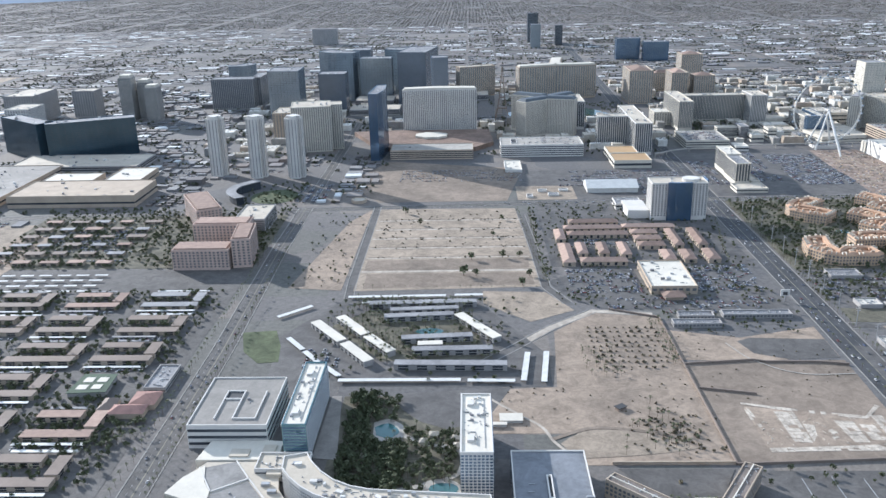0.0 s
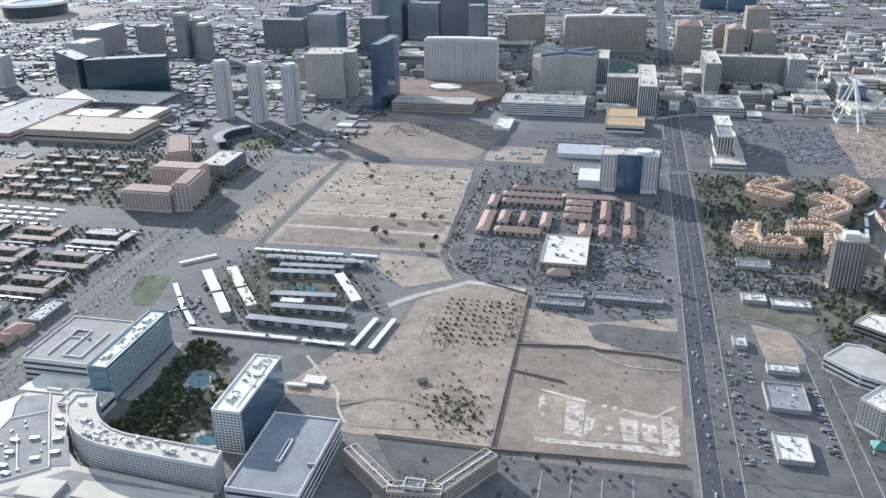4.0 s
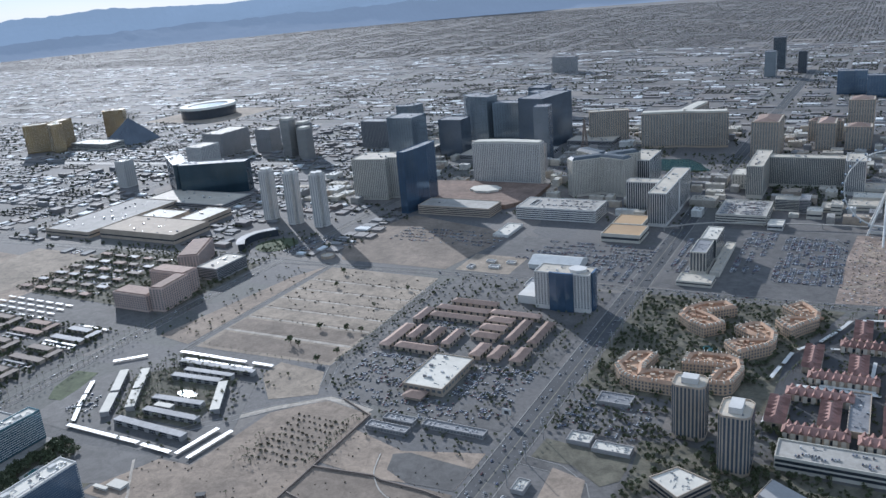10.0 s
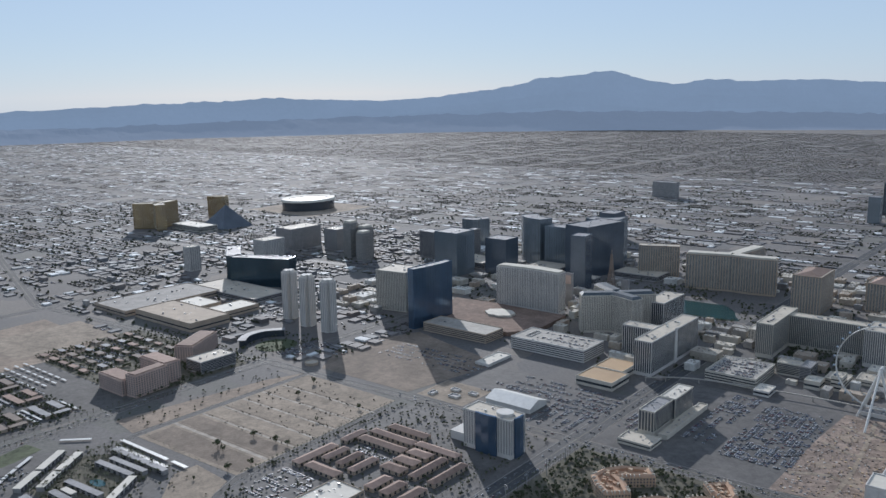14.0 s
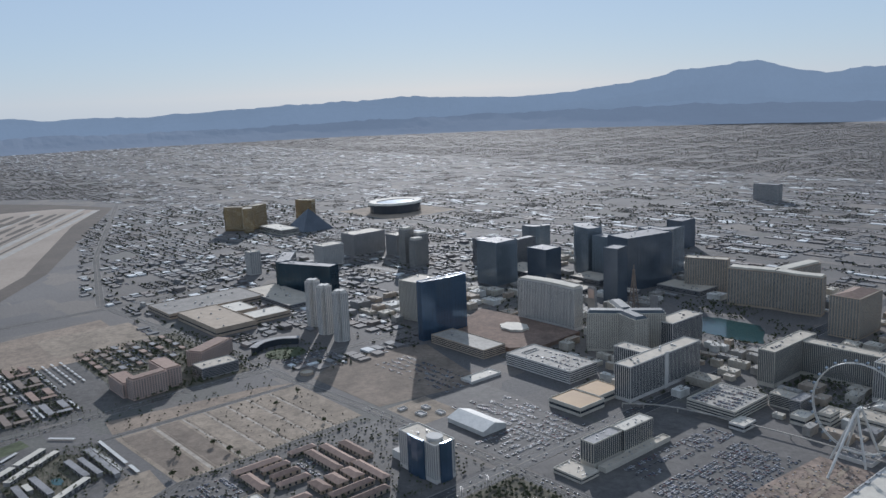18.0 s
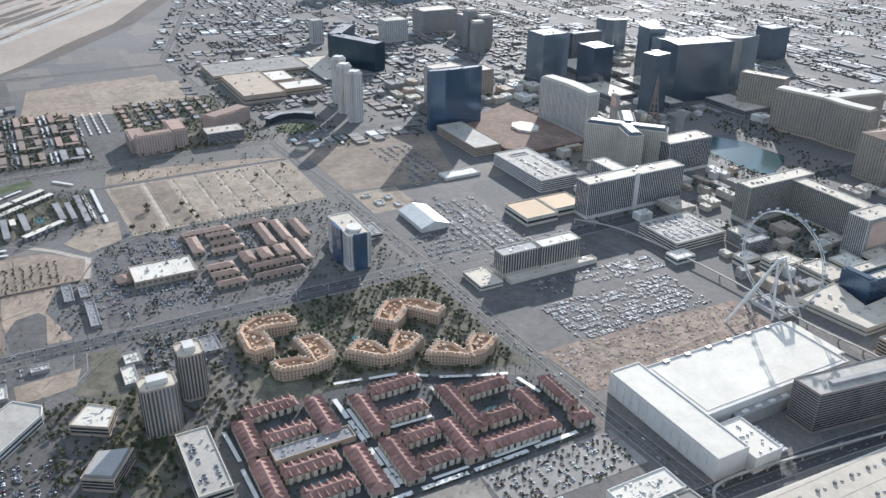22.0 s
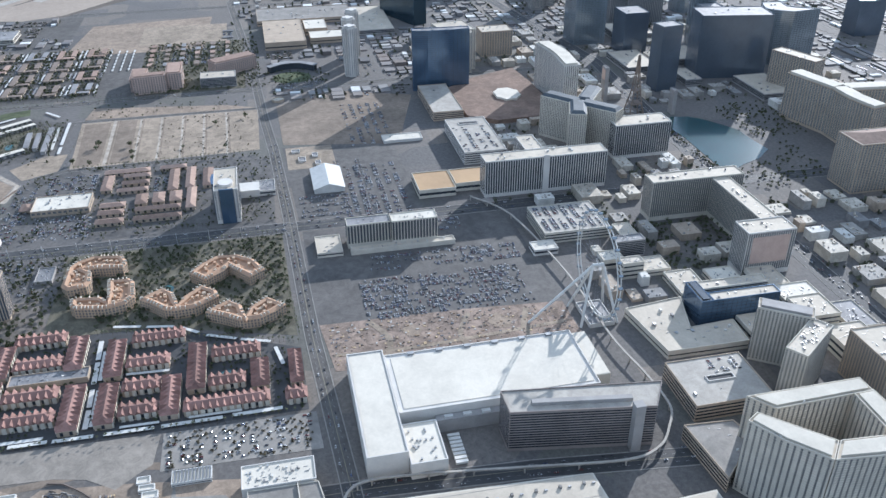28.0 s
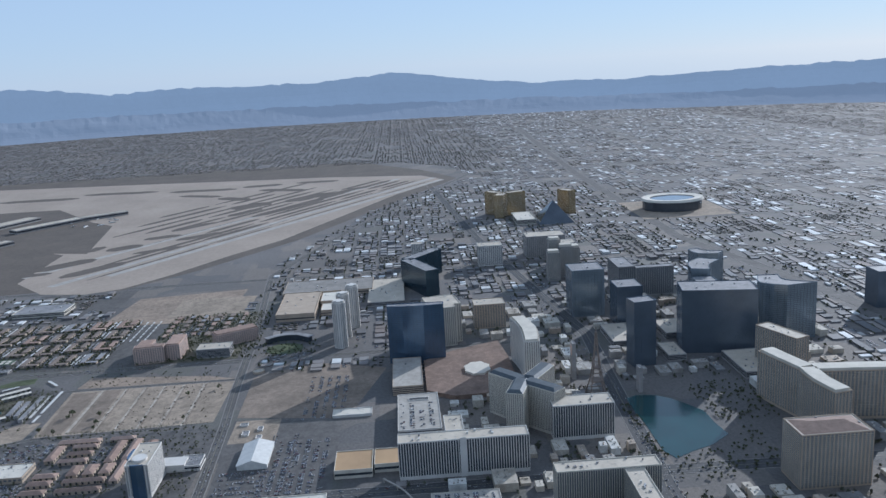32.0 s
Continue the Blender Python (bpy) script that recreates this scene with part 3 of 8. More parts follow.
def palm_model(seed):
    """A fan palm one unit high: thin trunk, a mop of drooping fronds and dry skirt."""
    r = random.Random(seed)
    m = Mesher()
    m.beam((0, 0, 0), (0.02, 0.01, 0.86), 0.016, 4)
    v, f = [], []
    for k in range(13):
        a, up, ln = k * 2.4 + r.uniform(-0.3, 0.3), r.uniform(-0.5, 0.9), r.uniform(0.16, 0.24)
        d = Vector((math.cos(a), math.sin(a), 0))
        s = Vector((-d.y, d.x, 0)) * 0.035
        p0, p1 = Vector((0.02, 0.01, 0.86)), Vector((0.02, 0.01, 0.86)) + d * ln * 0.6 + Vector((0, 0, up * 0.12))
        p2 = p1 + d * ln * 0.5 + Vector((0, 0, -0.09))
        b = len(v)
        v += [p0 - s * 0.3, p0 + s * 0.3, p1 + s, p1 - s, p2 + s * 0.3, p2 - s * 0.3]
        f += [(b, b + 1, b + 2, b + 3), (b + 3, b + 2, b + 4, b + 5)]
    return (np.array(m.v), np.array([q for q in m.f if len(q) == 4])), (np.array([tuple(p) for p in v]), np.array(f))


def shrub_model(seed):
    return quads(12, np.array([0.5, 0.5, 0.3]), 0.3, np.array([0, 0, 0.32]), random.Random(seed))


def plain_mesh(name, vf, mat):
    m = Mesher()
    m.v, m.f = [tuple(p) for p in vf[0]], [tuple(int(i) for i in q) for q in vf[1]]
    return m.mesh(name, mat)


TREES = [tree_model(k) for k in range(5)]
PALMS = [palm_model(k) for k in range(5)]
SHRUBS = [shrub_model(k) for k in range(4)]
FAR_TREES = [quads(5, np.array([0.42, 0.42, 0.3]), 0.34, np.array([0, 0, 0.5]), random.Random(k)) for k in range(6)]
near_trees = []
many_trees, many_palms, many_shrubs, garden_trees = [], [], [], []


def car_shapes():
    body = Mesher()
    prof = [(-0.78, 0.1), (0.78, 0.1), (0.8, 0.28), (0.45, 0.33), (-0.55, 0.35), (-0.8, 0.3)]
    for y in (-0.31, 0.31):
        body.v += [(x, y, z) for x, z in prof]
    n = len(prof)
    body.f += [tuple(range(n)), tuple(range(2 * n - 1, n - 1, -1))] + [((i + 1) % n, i, n + i, n + (i + 1) % n) for i in range(n)]
    cab = Mesher()
    cab.v = [(-0.55, -0.28, 0.34), (0.42, -0.28, 0.32), (0.42, 0.28, 0.32), (-0.55, 0.28, 0.34), (-0.38, -0.22, 0.54), (0.12, -0.22, 0.54), (0.12, 0.22, 0.54), (-0.38, 0.22, 0.54)]
    cab.f = [(0, 1, 5, 4), (1, 2, 6, 5), (2, 3, 7, 6), (3, 0, 4, 7)]
    b = len(body.v)
    body.v += cab.v[4:]
    body.f.append((b, b + 1, b + 2, b + 3))
    return body, cab


CAR_BODY, CAR_CAB = car_shapes()
car_spots = []


def park_rows(x0, y0, x1, y1, along="x", gap=4.6, pitch=1.05, full=0.7, z=0.1):
    """Parked cars in double rows that run along x or y."""
    u0, u1, w0, w1 = (x0, x1, y0, y1) if along == "x" else (y0, y1, x0, x1)
    w = w0 + 0.9
    while w < w1 - 0.8:
        for side in (0, 1.75):
            if w + side > w1 - 0.5:
                continue
            u = u0 + 0.6
            while u < u1 - 0.5:
                if rnd.random() < full * (1.35 if noise.noise((u * 0.11, w * 0.17, 4.0)) > -0.08 else 0.3):
                    j = rnd.uniform(-0.07, 0.07)
                    turn = rnd.choice((0, math.pi))
                    if along == "x":
                        car_spots.append((u, w + side + j, z, 1.0, math.pi / 2 + turn))
                    else:
                        car_spots.append((w + side + j, u, z, 1.0, turn))
                u += pitch * rnd.choice((1, 1, 1, 1, 2))
        w += gap + 0.9


def road_cars(a, b, lanes, step, z=0.12):
    dx, dy = b[0] - a[0], b[1] - a[1]
    ln, ang = math.hypot(dx, dy), math.atan2(dy, dx)
    for off in lanes:
        s = rnd.uniform(0, step)
        while s < ln:
            x, y = a[0] + dx * s / ln - dy / ln * off, a[1] + dy * s / ln + dx / ln * off
            car_spots.append((x, y, z, 1.0, ang + (math.pi if off > 0 else 0)))
            s += step * rnd.uniform(0.25, 1.9)


def palms_along(a, b, step, size=(2.6, 4.0), jitter=0.5):
    n = max(1, int(math.dist(a, b) / step))
    for k in range(n + 1):
        s = k / n
        many_palms.append((a[0] + (b[0] - a[0]) * s + rnd.uniform(-jitter, jitter), a[1] + (b[1] - a[1]) * s + rnd.uniform(-jitter, jitter), 0, rnd.uniform(*size), rnd.uniform(0, 6.28)))


def trees_in(x0, y0, x1, y1, n, size=(1.5, 2.8), where=None, poly=None):
    where = many_trees if where is None else where
    for _ in range(n):
        x, y = rnd.uniform(x0, x1), rnd.uniform(y0, y1)
        if poly is None or inside(x, y, poly):
            where.append((x, y, 0, rnd.uniform(*size), rnd.uniform(0, 6.28)))


KEEP = []


def keep_out(x0, y0, x1, y1):
    KEEP.append((x0, y0, x1, y1))

# ---- ground, roads and open lots ----
tagged(new("ground", Mesher().prism(rect(-5200, -4900, 5600, 5600), -2.0, 0.0).mesh("ground", ground_mat)), "dusty desert valley floor under the town", "ground", kind="structure")


def road(name, line, w, label, mat=None, z=0.05, lines=True, kerb=True):
    ob = ground_piece(name, ribbon(line, w), z, mat or asphalt, label, "road")
    if kerb:
        for s in (-1, 1):
            off = [(p[0], p[1]) for p in line]
            edge = ribbon(off, w + 0.9)
            n = len(line)
            half = edge[:n] if s < 0 else edge[n:][::-1]
            k = new("kerb", Mesher().prism(ribbon(half, 0.42), 0.0, 0.11).mesh("kerb", kerb_stone))
            k.parent = ob
    if lines:
        paint = Mesher()
        for i in range(len(line) - 1):
            a, b = Vector(line[i]), Vector(line[i + 1])
            d = (b - a).normalized()
            nrm = Vector((-d.y, d.x))
            ln = (b - a).length
            for q in [v for v in (-0.25, 0.25) if w > 6]:
                s = 0.0
                while s < ln - 2:
                    p = a + d * s + nrm * q * w
                    paint.slab((p.x, p.y), (p.x + d.x * 1.3, p.y + d.y * 1.3), 0.12, z, z + 0.01)
                    s += 4.0
        if paint.v:
            tagged(new("lane_marks", paint.mesh("lane_marks", line_white)), "broken white lane marks", kind="stuff").parent = ob
        mid = new("centre_line", Mesher().prism(ribbon(line, 0.3), z, z + 0.012).mesh("centre_line", line_yellow))
        mid.parent = ob
    return ob


road("road_boulevard_east", [(150, 60), (149.6, 260), (150.2, 340), (150.6, 530), (151, 790), (165, 1500)], 11.5, "wide dark asphalt avenue with traffic and turn lanes")
road("road_south_avenue", [(-101, 60), (-101, 300), (-104, 420), (-104, 500)], 8.0, "pale asphalt avenue lined with palms", asphalt_old)
road("road_south_avenue_west", [(-104, 508), (-104, 780)], 6.0, "narrow asphalt avenue between hotel garages", asphalt_old)
road("road_cross_street", [(-420, 473), (-185, 492), (-36, 499), (35, 504), (130, 508), (265, 512), (365, 518), (520, 526)], 6.5, "straight asphalt street across the district", asphalt_old)
road("road_show_avenue", [(364, 360), (366, 440), (368, 530), (372, 590), (380, 660), (380, 790)], 9.0, "dark asphalt avenue beside the exhibition halls")
road("road_strip", [(-1200, 700), (-580, 748), (-308, 780), (-114, 806), (33, 797), (126, 792), (170, 789), (330, 786), (700, 800)], 11.0, "wide casino boulevard in the shade of the towers")
road("road_office_loop", [(157, 319), (172, 317.5), (183, 310), (188.5, 298), (189.5, 272), (192, 205)], 5.0, "curved access road with planted verges", asphalt_old, lines=False)
road("road_lot_lane", [(30, 480), (33, 420), (35, 364), (43, 345)], 3.6, "narrow lane beside the empty lot", asphalt_old, lines=False)
road("road_curved_lane", [(2, 285), (18, 302), (33, 319), (53, 336), (78, 332)], 3.4, "curving worn lane", lot_street, lines=False)
road("road_lot_west", [(-58.5, 500), (-58, 375), (-57, 352)], 3.4, "pale lane along the empty lot", asphalt_old, lines=False)
road("road_site_lane", [(293, 358), (300, 362), (376, 364)], 6.0, "wide pale road beside the parking decks", asphalt_old, lines=False)
road("road_koval_link", [(318, 366), (340, 372), (338, 400), (334, 430), (338, 447)], 4.0, "sandy site road", dirt_grey, lines=False, kerb=False)
road("road_freeway", [(-2600, 1100), (-1200, 1030), (-490, 1022), (-282, 1062), (100, 1120), (600, 1140), (1500, 1200)], 16.0, "pale freeway with many lanes", asphalt_old, z=0.06, lines=False)
road("road_tropical_avenue", [(-402, 60), (-402, 470), (-405, 900), (-430, 2200)], 9.0, "long asphalt avenue past the hotels", asphalt_old)
road("road_airport_edge", [(-420, 473), (-700, 560), (-1300, 800)], 8.0, "asphalt road along the airfield fence", asphalt_old)
for k, (x, w) in enumerate(((-620, 7), (-840, 8), (-1060, 7), (-1300, 8), (-1560, 7), (-1850, 8), (430, 7), (680, 8), (930, 7))):
    road("road_far_west_%d" % k, [(x, 1080), (x + 20, 3300)], w, "far street running west through the town", asphalt_old, lines=False, kerb=False)
for k, (y, w) in enumerate(((1350, 9), (1620, 8), (1900, 9), (2200, 8), (2600, 9), (3000, 8))):
    road("road_far_north_%d" % k, [(-3000, y), (1400, y + 20)], w, "far street running across the town", asphalt_old, z=0.07, lines=False, kerb=False)

BIG_LOT = [(-56, 361), (33, 365), (27, 494), (-56, 495)]
ground_piece("lot_desert", BIG_LOT, 0.04, sand, "bare sandy building lot with worn tracks")
ground_piece("lot_desert_dark", [(-52, 364), (30, 368), (29, 384), (-52, 383)], 0.055, dirt_grey, "grey gravel strip of the empty lot")
for y in (386, 405.5, 421, 437, 453, 470):
    ground_piece("lot_track", ribbon([(-55, y), (-10, y + 0.8), (30, y + 1.2)], 2.4 if y < 390 else 1.5), 0.07, lot_street, "broken old street left in the empty lot")
    ground_piece("lot_ditch", ribbon([(-54, y + 2.1), (-10, y + 2.8), (29, y + 3.2)], 0.9), 0.068, dirt_grey, "dark rut beside the old street")
ground_piece("lot_edge_strip", [(-88, 366), (-62, 362), (-61, 495), (-72, 470)], 0.04, dirt, "brown dirt strip beside the lane")
ground_piece("lot_event", [(-59, 510), (23, 511), (38, 594), (-62, 622), (-88, 556)], 0.04, dirt_grey, "grey open lot by the street")
ground_piece("lot_brown", [(80.6, 219.3), (139.5, 223.8), (141.5, 288), (80.3, 287)], 0.04, dirt_grey, "large bare grey-brown lot beside the avenue")
ground_piece("lot_brown_back", [(80.2, 289), (106, 287), (141, 291), (141.5, 318), (108, 308), (80, 316)], 0.045, dirt, "bare lot with a curved kerb")
ground_piece("lot_dark_pad", [(106, 304.7), (112, 308), (141.2, 306), (140.8, 290), (121, 288.8), (109.4, 294)], 0.06, asphalt_old, "dark asphalt pad with a rounded end")
ground_piece("lot_dirt", [(30, 219), (80, 219), (79.7, 330), (52, 334), (34, 315), (30.5, 268), (2, 266), (2, 237), (34, 237)], 0.035, dirt, "open dirt lot with scrub and tyre tracks")
ground_piece("lot_triangle", [(5, 345), (25, 325), (45, 337), (34, 358), (5, 360)], 0.035, sand, "sandy triangle between lanes")
ground_piece("lot_scrub", [(36, 312), (50, 331), (77, 328), (79, 280), (45, 271)], 0.05, dirt, "dirt plot planted in rows with dry shrubs")
# old foundation in the brown lot
slab_bits = Mesher()
rr = random.Random(3)
for p, nu, nw, keep in (([(92.4, 255.4), (106.5, 250.6), (106.8, 252.6), (92.6, 256.6)], 9, 1, 0.9), ([(106.5, 250.6), (131, 245.2), (131.4, 247.2), (106.8, 252.6)], 14, 1, 0.85), ([(131.4, 245.6), (139, 253.8), (137.6, 254.6), (131, 247)], 4, 1, 0.9),
                        ([(93, 225.9), (115, 226.6), (115, 229.2), (93, 228.2)], 12, 2, 0.93), ([(115, 226.6), (138.3, 226.3), (132, 230.4), (115, 229.2)], 11, 2, 0.9), ([(92.6, 240.3), (95.2, 240.5), (94.2, 252), (92.5, 254.6)], 2, 6, 0.85),
                        ([(102.2, 231.8), (107.9, 231), (108.4, 249.8), (101.8, 250.6)], 4, 9, 0.9), ([(108.2, 231.2), (111, 236), (112.2, 241.6), (108.6, 242.4)], 2, 4, 0.85), ([(121, 231.4), (125.8, 231.2), (125.7, 243.8), (119.5, 244.6)], 3, 6, 0.9),
                        ([(127, 232.9), (132.2, 232.2), (131.5, 241.4), (126.8, 242.4)], 3, 4, 0.85), ([(133, 228), (138.4, 227), (138.6, 247.4), (133, 247.8)], 3, 9, 0.92), ([(111.8, 235.2), (113, 232.4), (119.6, 235), (116.7, 239.3)], 4, 3, 0.3)):
    a, b, c, d = (Vector(q) for q in p)
    for i in range(nu):
        for k in range(nw):
            if rr.random() < keep:
                u0, u1, w0, w1 = (i + rr.uniform(0, 0.04)) / nu, (i + rr.uniform(0.95, 1.0)) / nu, (k + rr.uniform(0, 0.04)) / nw, (k + rr.uniform(0.95, 1.0)) / nw
                slab_bits.prism([tuple(a.lerp(b, u).lerp(d.lerp(c, u), w)) for u, w in ((u0, w0), (u1, w0), (u1, w1), (u0, w1))], 0, rr.uniform(0.1, 0.2))
for _ in range(90):
    x, y = rr.uniform(93, 137), rr.uniform(229, 247)
    slab_bits.slab((x, y), (x + rr.uniform(-1.2, 1.2), y + rr.uniform(0.2, 1.4)), rr.uniform(0.1, 0.35), 0, rr.uniform(0.1, 0.25))
tagged(new("foundation_slab", slab_bits.mesh("foundation_slab", slab_old)), "broken cream concrete foundation of a pulled-down hotel", "foundation", kind="structure")
ground_piece("slab_soil", [(92.5, 228), (137.5, 227), (138.5, 247), (131, 246.5), (93, 254)], 0.07, dirt, "reddish soil between the old slabs")
ground_piece("lot_garden", rect(-46, 193, 0, 262), 0.04, garden, "paved pool garden ground")
ground_piece("lot_tarp", [(-29, 263.5), (14, 268), (3.8, 244), (-9, 240), (-18.5, 245), (-24.5, 252.5)], 0.055, lot_grey, "empty brown-grey car park behind the hotel")
ground_piece("lot_pent", [(-77, 270), (29, 268), (29.5, 294), (4, 345), (-56, 356), (-80, 312)], 0.03, lot_grey, "asphalt yard of the apartment estate")
ground_piece("estate_court", [(-60, 322), (-36, 289), (8, 291), (-5, 338), (-46, 338)], 0.045, garden, "planted courtyard of the apartment estate")
ground_piece("lawn_oval", [(-97, 316), (-83, 318), (-78, 303), (-76, 289), (-84, 288), (-92, 298)], 0.06, lawn, "worn green lawn by the avenue")
ground_piece("lot_villa_parking", [(36, 371), (62, 391), (80, 391), (80, 352), (140, 352), (140, 335), (58, 338), (45, 349)], 0.035, lot_grey, "dark asphalt car park of the suites hotel")
ground_piece("lot_villa", rect(40, 391, 141, 500), 0.03, lot_grey, "asphalt yards between the suites")
ground_piece("lot_tent", [(28, 510), (147, 514), (147, 590), (40, 590)], 0.03, lot_grey, "car park round the event tent")
ground_piece("lot_tent_sand", rect(30, 512, 68, 545), 0.045, sand, "pale gravel yard")
ground_piece("lot_casino_cars", rect(158, 515, 262, 640), 0.03, lot_grey, "large asphalt car park near the big wheel")
ground_piece("lot_site_red", [(256, 516), (294, 520), (296, 545), (300, 600), (298, 640), (262, 640), (258, 590)], 0.05, dirt_red, "reddish churned soil of a building site")
ground_piece("lot_palm_road", rect(150, 218, 196, 300), 0.03, lot_grey, "car park of the roadside shops")
ground_piece("lot_offices", rect(196, 220, 300, 360), 0.025, asphalt_old, "streets and yards between the offices")
ground_piece("lot_hill_garden", [(158, 384), (238, 384), (240, 440), (262, 505), (158, 503)], 0.03, garden, "planted ground between the apricot apartments")
ground_piece("lot_red_estate", [(238, 366), (316, 366), (317, 506), (272, 506), (240, 440)], 0.04, asphalt, "dark asphalt lanes of the red-roofed estate")
ground_piece("lot_empty_concrete", [(316.8, 368), (332, 369), (335, 386), (336, 406), (339.2, 418.6), (347, 430), (336, 443), (318.4, 445)], 0.05, lot_worn, "empty pale worn lot with cracked joints")
ground_piece("lot_estate_parking", [(319, 446), (341, 446), (342, 510), (319, 509)], 0.045, concrete_dk, "car park beside the estate")
ground_piece("lot_sphere_site", [(336, 384), (345, 398), (341, 402), (345, 436), (352, 478), (425, 505), (450, 480), (455, 380)], 0.03, dirt, "sandy round building site full of material")
ground_piece("lot_asphalt_pad", [(340.5, 369), (338.3, 385), (400, 385), (400, 369)], 0.05, asphalt_old, "grey asphalt pad beside the site")
ground_piece("golf_lawn", [(-130 + 16 * math.cos(a / 10 * math.pi), 527 + 17 * math.sin(a / 10 * math.pi)) for a in range(20)], 0.07, lawn, "round green practice lawn")
ground_piece("airport_dirt_lot", [(-362, 454), (-236, 448), (-243, 318), (-348, 331)], 0.04, dirt, "bare brown lot by the airfield")
ground_piece("desert_lot_south", rect(-330, 385, -262, 470), 0.055, sand, "pale bare lot")
ground_piece("lot_south_estates", rect(-262, 196, -112, 392), 0.02, asphalt_old, "dusty asphalt lanes and yards of the southern estates")
ground_piece("lot_south_gardens", rect(-262, 394, -112, 486), 0.02, garden, "planted ground of the old hotel")
ground_piece("lot_airport_shops", rect(-392, 200, -268, 316), 0.02, asphalt_old, "service yards by the airfield")
ground_piece("lot_near_cars", rect(80, 194, 141, 216), 0.03, asphalt_old, "worn empty car park with faded bays")
for x, y in ((97, 198), (106, 199), (115, 198), (124, 199)):
    ground_piece("bay_line", rect(x, y, x + 0.25, y + 14), 0.05, line_white, "faded white parking line")
ground_piece("lot_desert_dull", [(-54, 389), (29, 391), (29, 404), (-54, 402.5)], 0.056, dirt_grey, "duller gravel block of the empty lot")
ground_piece("lot_corner_dirt", [(169.7, 318), (184, 314), (187, 297), (185, 290), (172, 289)], 0.055, dirt, "bare brown corner lot with tyre tracks")
ground_piece("verge_lawn", [(159, 322), (176, 322), (190, 312), (196, 318), (196, 334), (160, 337)], 0.05, garden, "planted verge by the curved road")
ground_piece("office_garden", [(200, 300), (216, 330), (240, 318), (262, 345), (212, 350), (196, 348)], 0.05, garden, "planted ground between offices")
LAKE = [(35.5, 810), (38, 823), (46.5, 833), (59, 841), (72, 848), (90, 848), (110, 850), (123, 835), (130, 819), (138, 806), (127, 801), (109, 801), (85, 801.5), (59, 800), (40, 801)]
ground_piece("lake_rim", inset(LAKE, -1.6), 0.12, stucco_cream, "pale stone rim of the hotel lake")
ground_piece("lake", LAKE, 0.15, lake_water, "blue-green hotel lake with still water", "water")
# airfield
ISLANDS = ((-537, 128, -598, 193, 22), (-487, 183, -564, 248, 18), (-507, 112, -521, 160, 12), (-650, 160, -690, 174, 14), (-652, 190, -684, 235, 20), (-618, 240, -653, 306, 12), (-726, 225, -750, 278, 16),
           (-787, 254, -851, 312, 14), (-703, 282, -751, 350, 16), (-689, 328, -807, 406, 10), (-987, 316, -1044, 381, 34), (-905, 325, -975, 375, 16), (-1038, 412, -1132, 498, 26), (-880, 371, -1044, 487, 16))
ISLANDS_FAR = ((-1063, 477, -1191, 558, 16), (-1304, 282, -1311, 371, 24), (-1322, 402, -1319, 500, 22), (-1294, 118, -1280, 273, 24), (-1336, -87, -1316, 86, 24), (-1288, -257, -1282, -80, 26), (-1240, 330, -1190, 440, 22), (-1150, 260, -1100, 330, 22), (-1220, 160, -1170, 260, 18), (-535, 277, -852, 455, 2.2), (-917, 485, -1141, 632, 2.2), (-640, 215, -1150, 545, 2.0))


def island(ax, ay, bx, by, w):
    """An infield island with pointed ends along a taxiway."""
    a, b = Vector((ax, ay)), Vector((bx, by))
    d = (b - a).normalized()
    n = Vector((-d.y, d.x)) * w * (0.75 if w > 5 else 0.5)
    q = (b - a).length * 0.16
    return [tuple(p) for p in (a - n * 0.3, a + d * q - n, b - d * q - n, b - n * 0.3, b + n * 0.3, b - d * q + n, a + d * q + n, a + n * 0.3)]


ground_piece("airfield", [(-400, 30), (-415, 200), (-395, 291), (-480, 370), (-640, 480), (-1240, 770), (-1420, 700), (-1700, 520), (-1640, -600), (-700, -480)], 0.03, islands_dirt, "brown infield of the airport")
ground_piece("runway_field", [(-1560, -560), (-1470, 10), (-1420, 280), (-1392, 470), (-1350, 600), (-1320, 692), (-1228, 739), (-1045, 632), (-822, 533), (-652, 457), (-554, 390), (-461, 335), (-404, 291), (-388, 252), (-403, 193), (-470, 136), (-640, 130), (-700, 60), (-760, -160), (-900, -420)], 0.05, runway_con, "wide pale concrete field of runways and taxiways")
ground_piece("terminal_yard", [(-690, 20), (-640, 165), (-880, 125), (-935, 70), (-1120, -60), (-1120, -185), (-800, -140)], 0.06, islands_dirt, "dark terminal yard")
for a, b in (((-440, 190), (-1270, 720)), ((-500, 130), (-1290, 640)), ((-480, 250), (-1230, 735))):
    ground_piece("runway", strip(a, b, 13), 0.065, concrete, "long pale runway strip")
RUN = Vector((-0.843, 0.538))
SIDE = Vector((-0.538, -0.843))
STRIPS = []
for off, w, first in ((-19, 5, 40), (16, 6, 70), (34, 8, 110), (58, 9, 330), (84, 12, 470), (112, 9, 400), (138, 7, 330), (166, 10, 300), (198, 8, 260), (232, 10, 340), (266, 9, 420)):
    s = first
    while s < 900 - off:
        ln = 130 + 90 * ((s * 7) % 3)
        a = Vector((-440, 190)) + RUN * s + SIDE * off
        b = a + RUN * min(ln, 930 - s)
        STRIPS.append((a.x, a.y, b.x, b.y, w))
        s += ln + 16
for q in ISLANDS + ISLANDS_FAR + tuple(STRIPS):
    ground_piece("infield_island", island(*q), 0.08, islands_dirt, "brown infield island between taxiways")
keep_out(-1560, -560, -385, 470), keep_out(-480, 300, -300, 470)
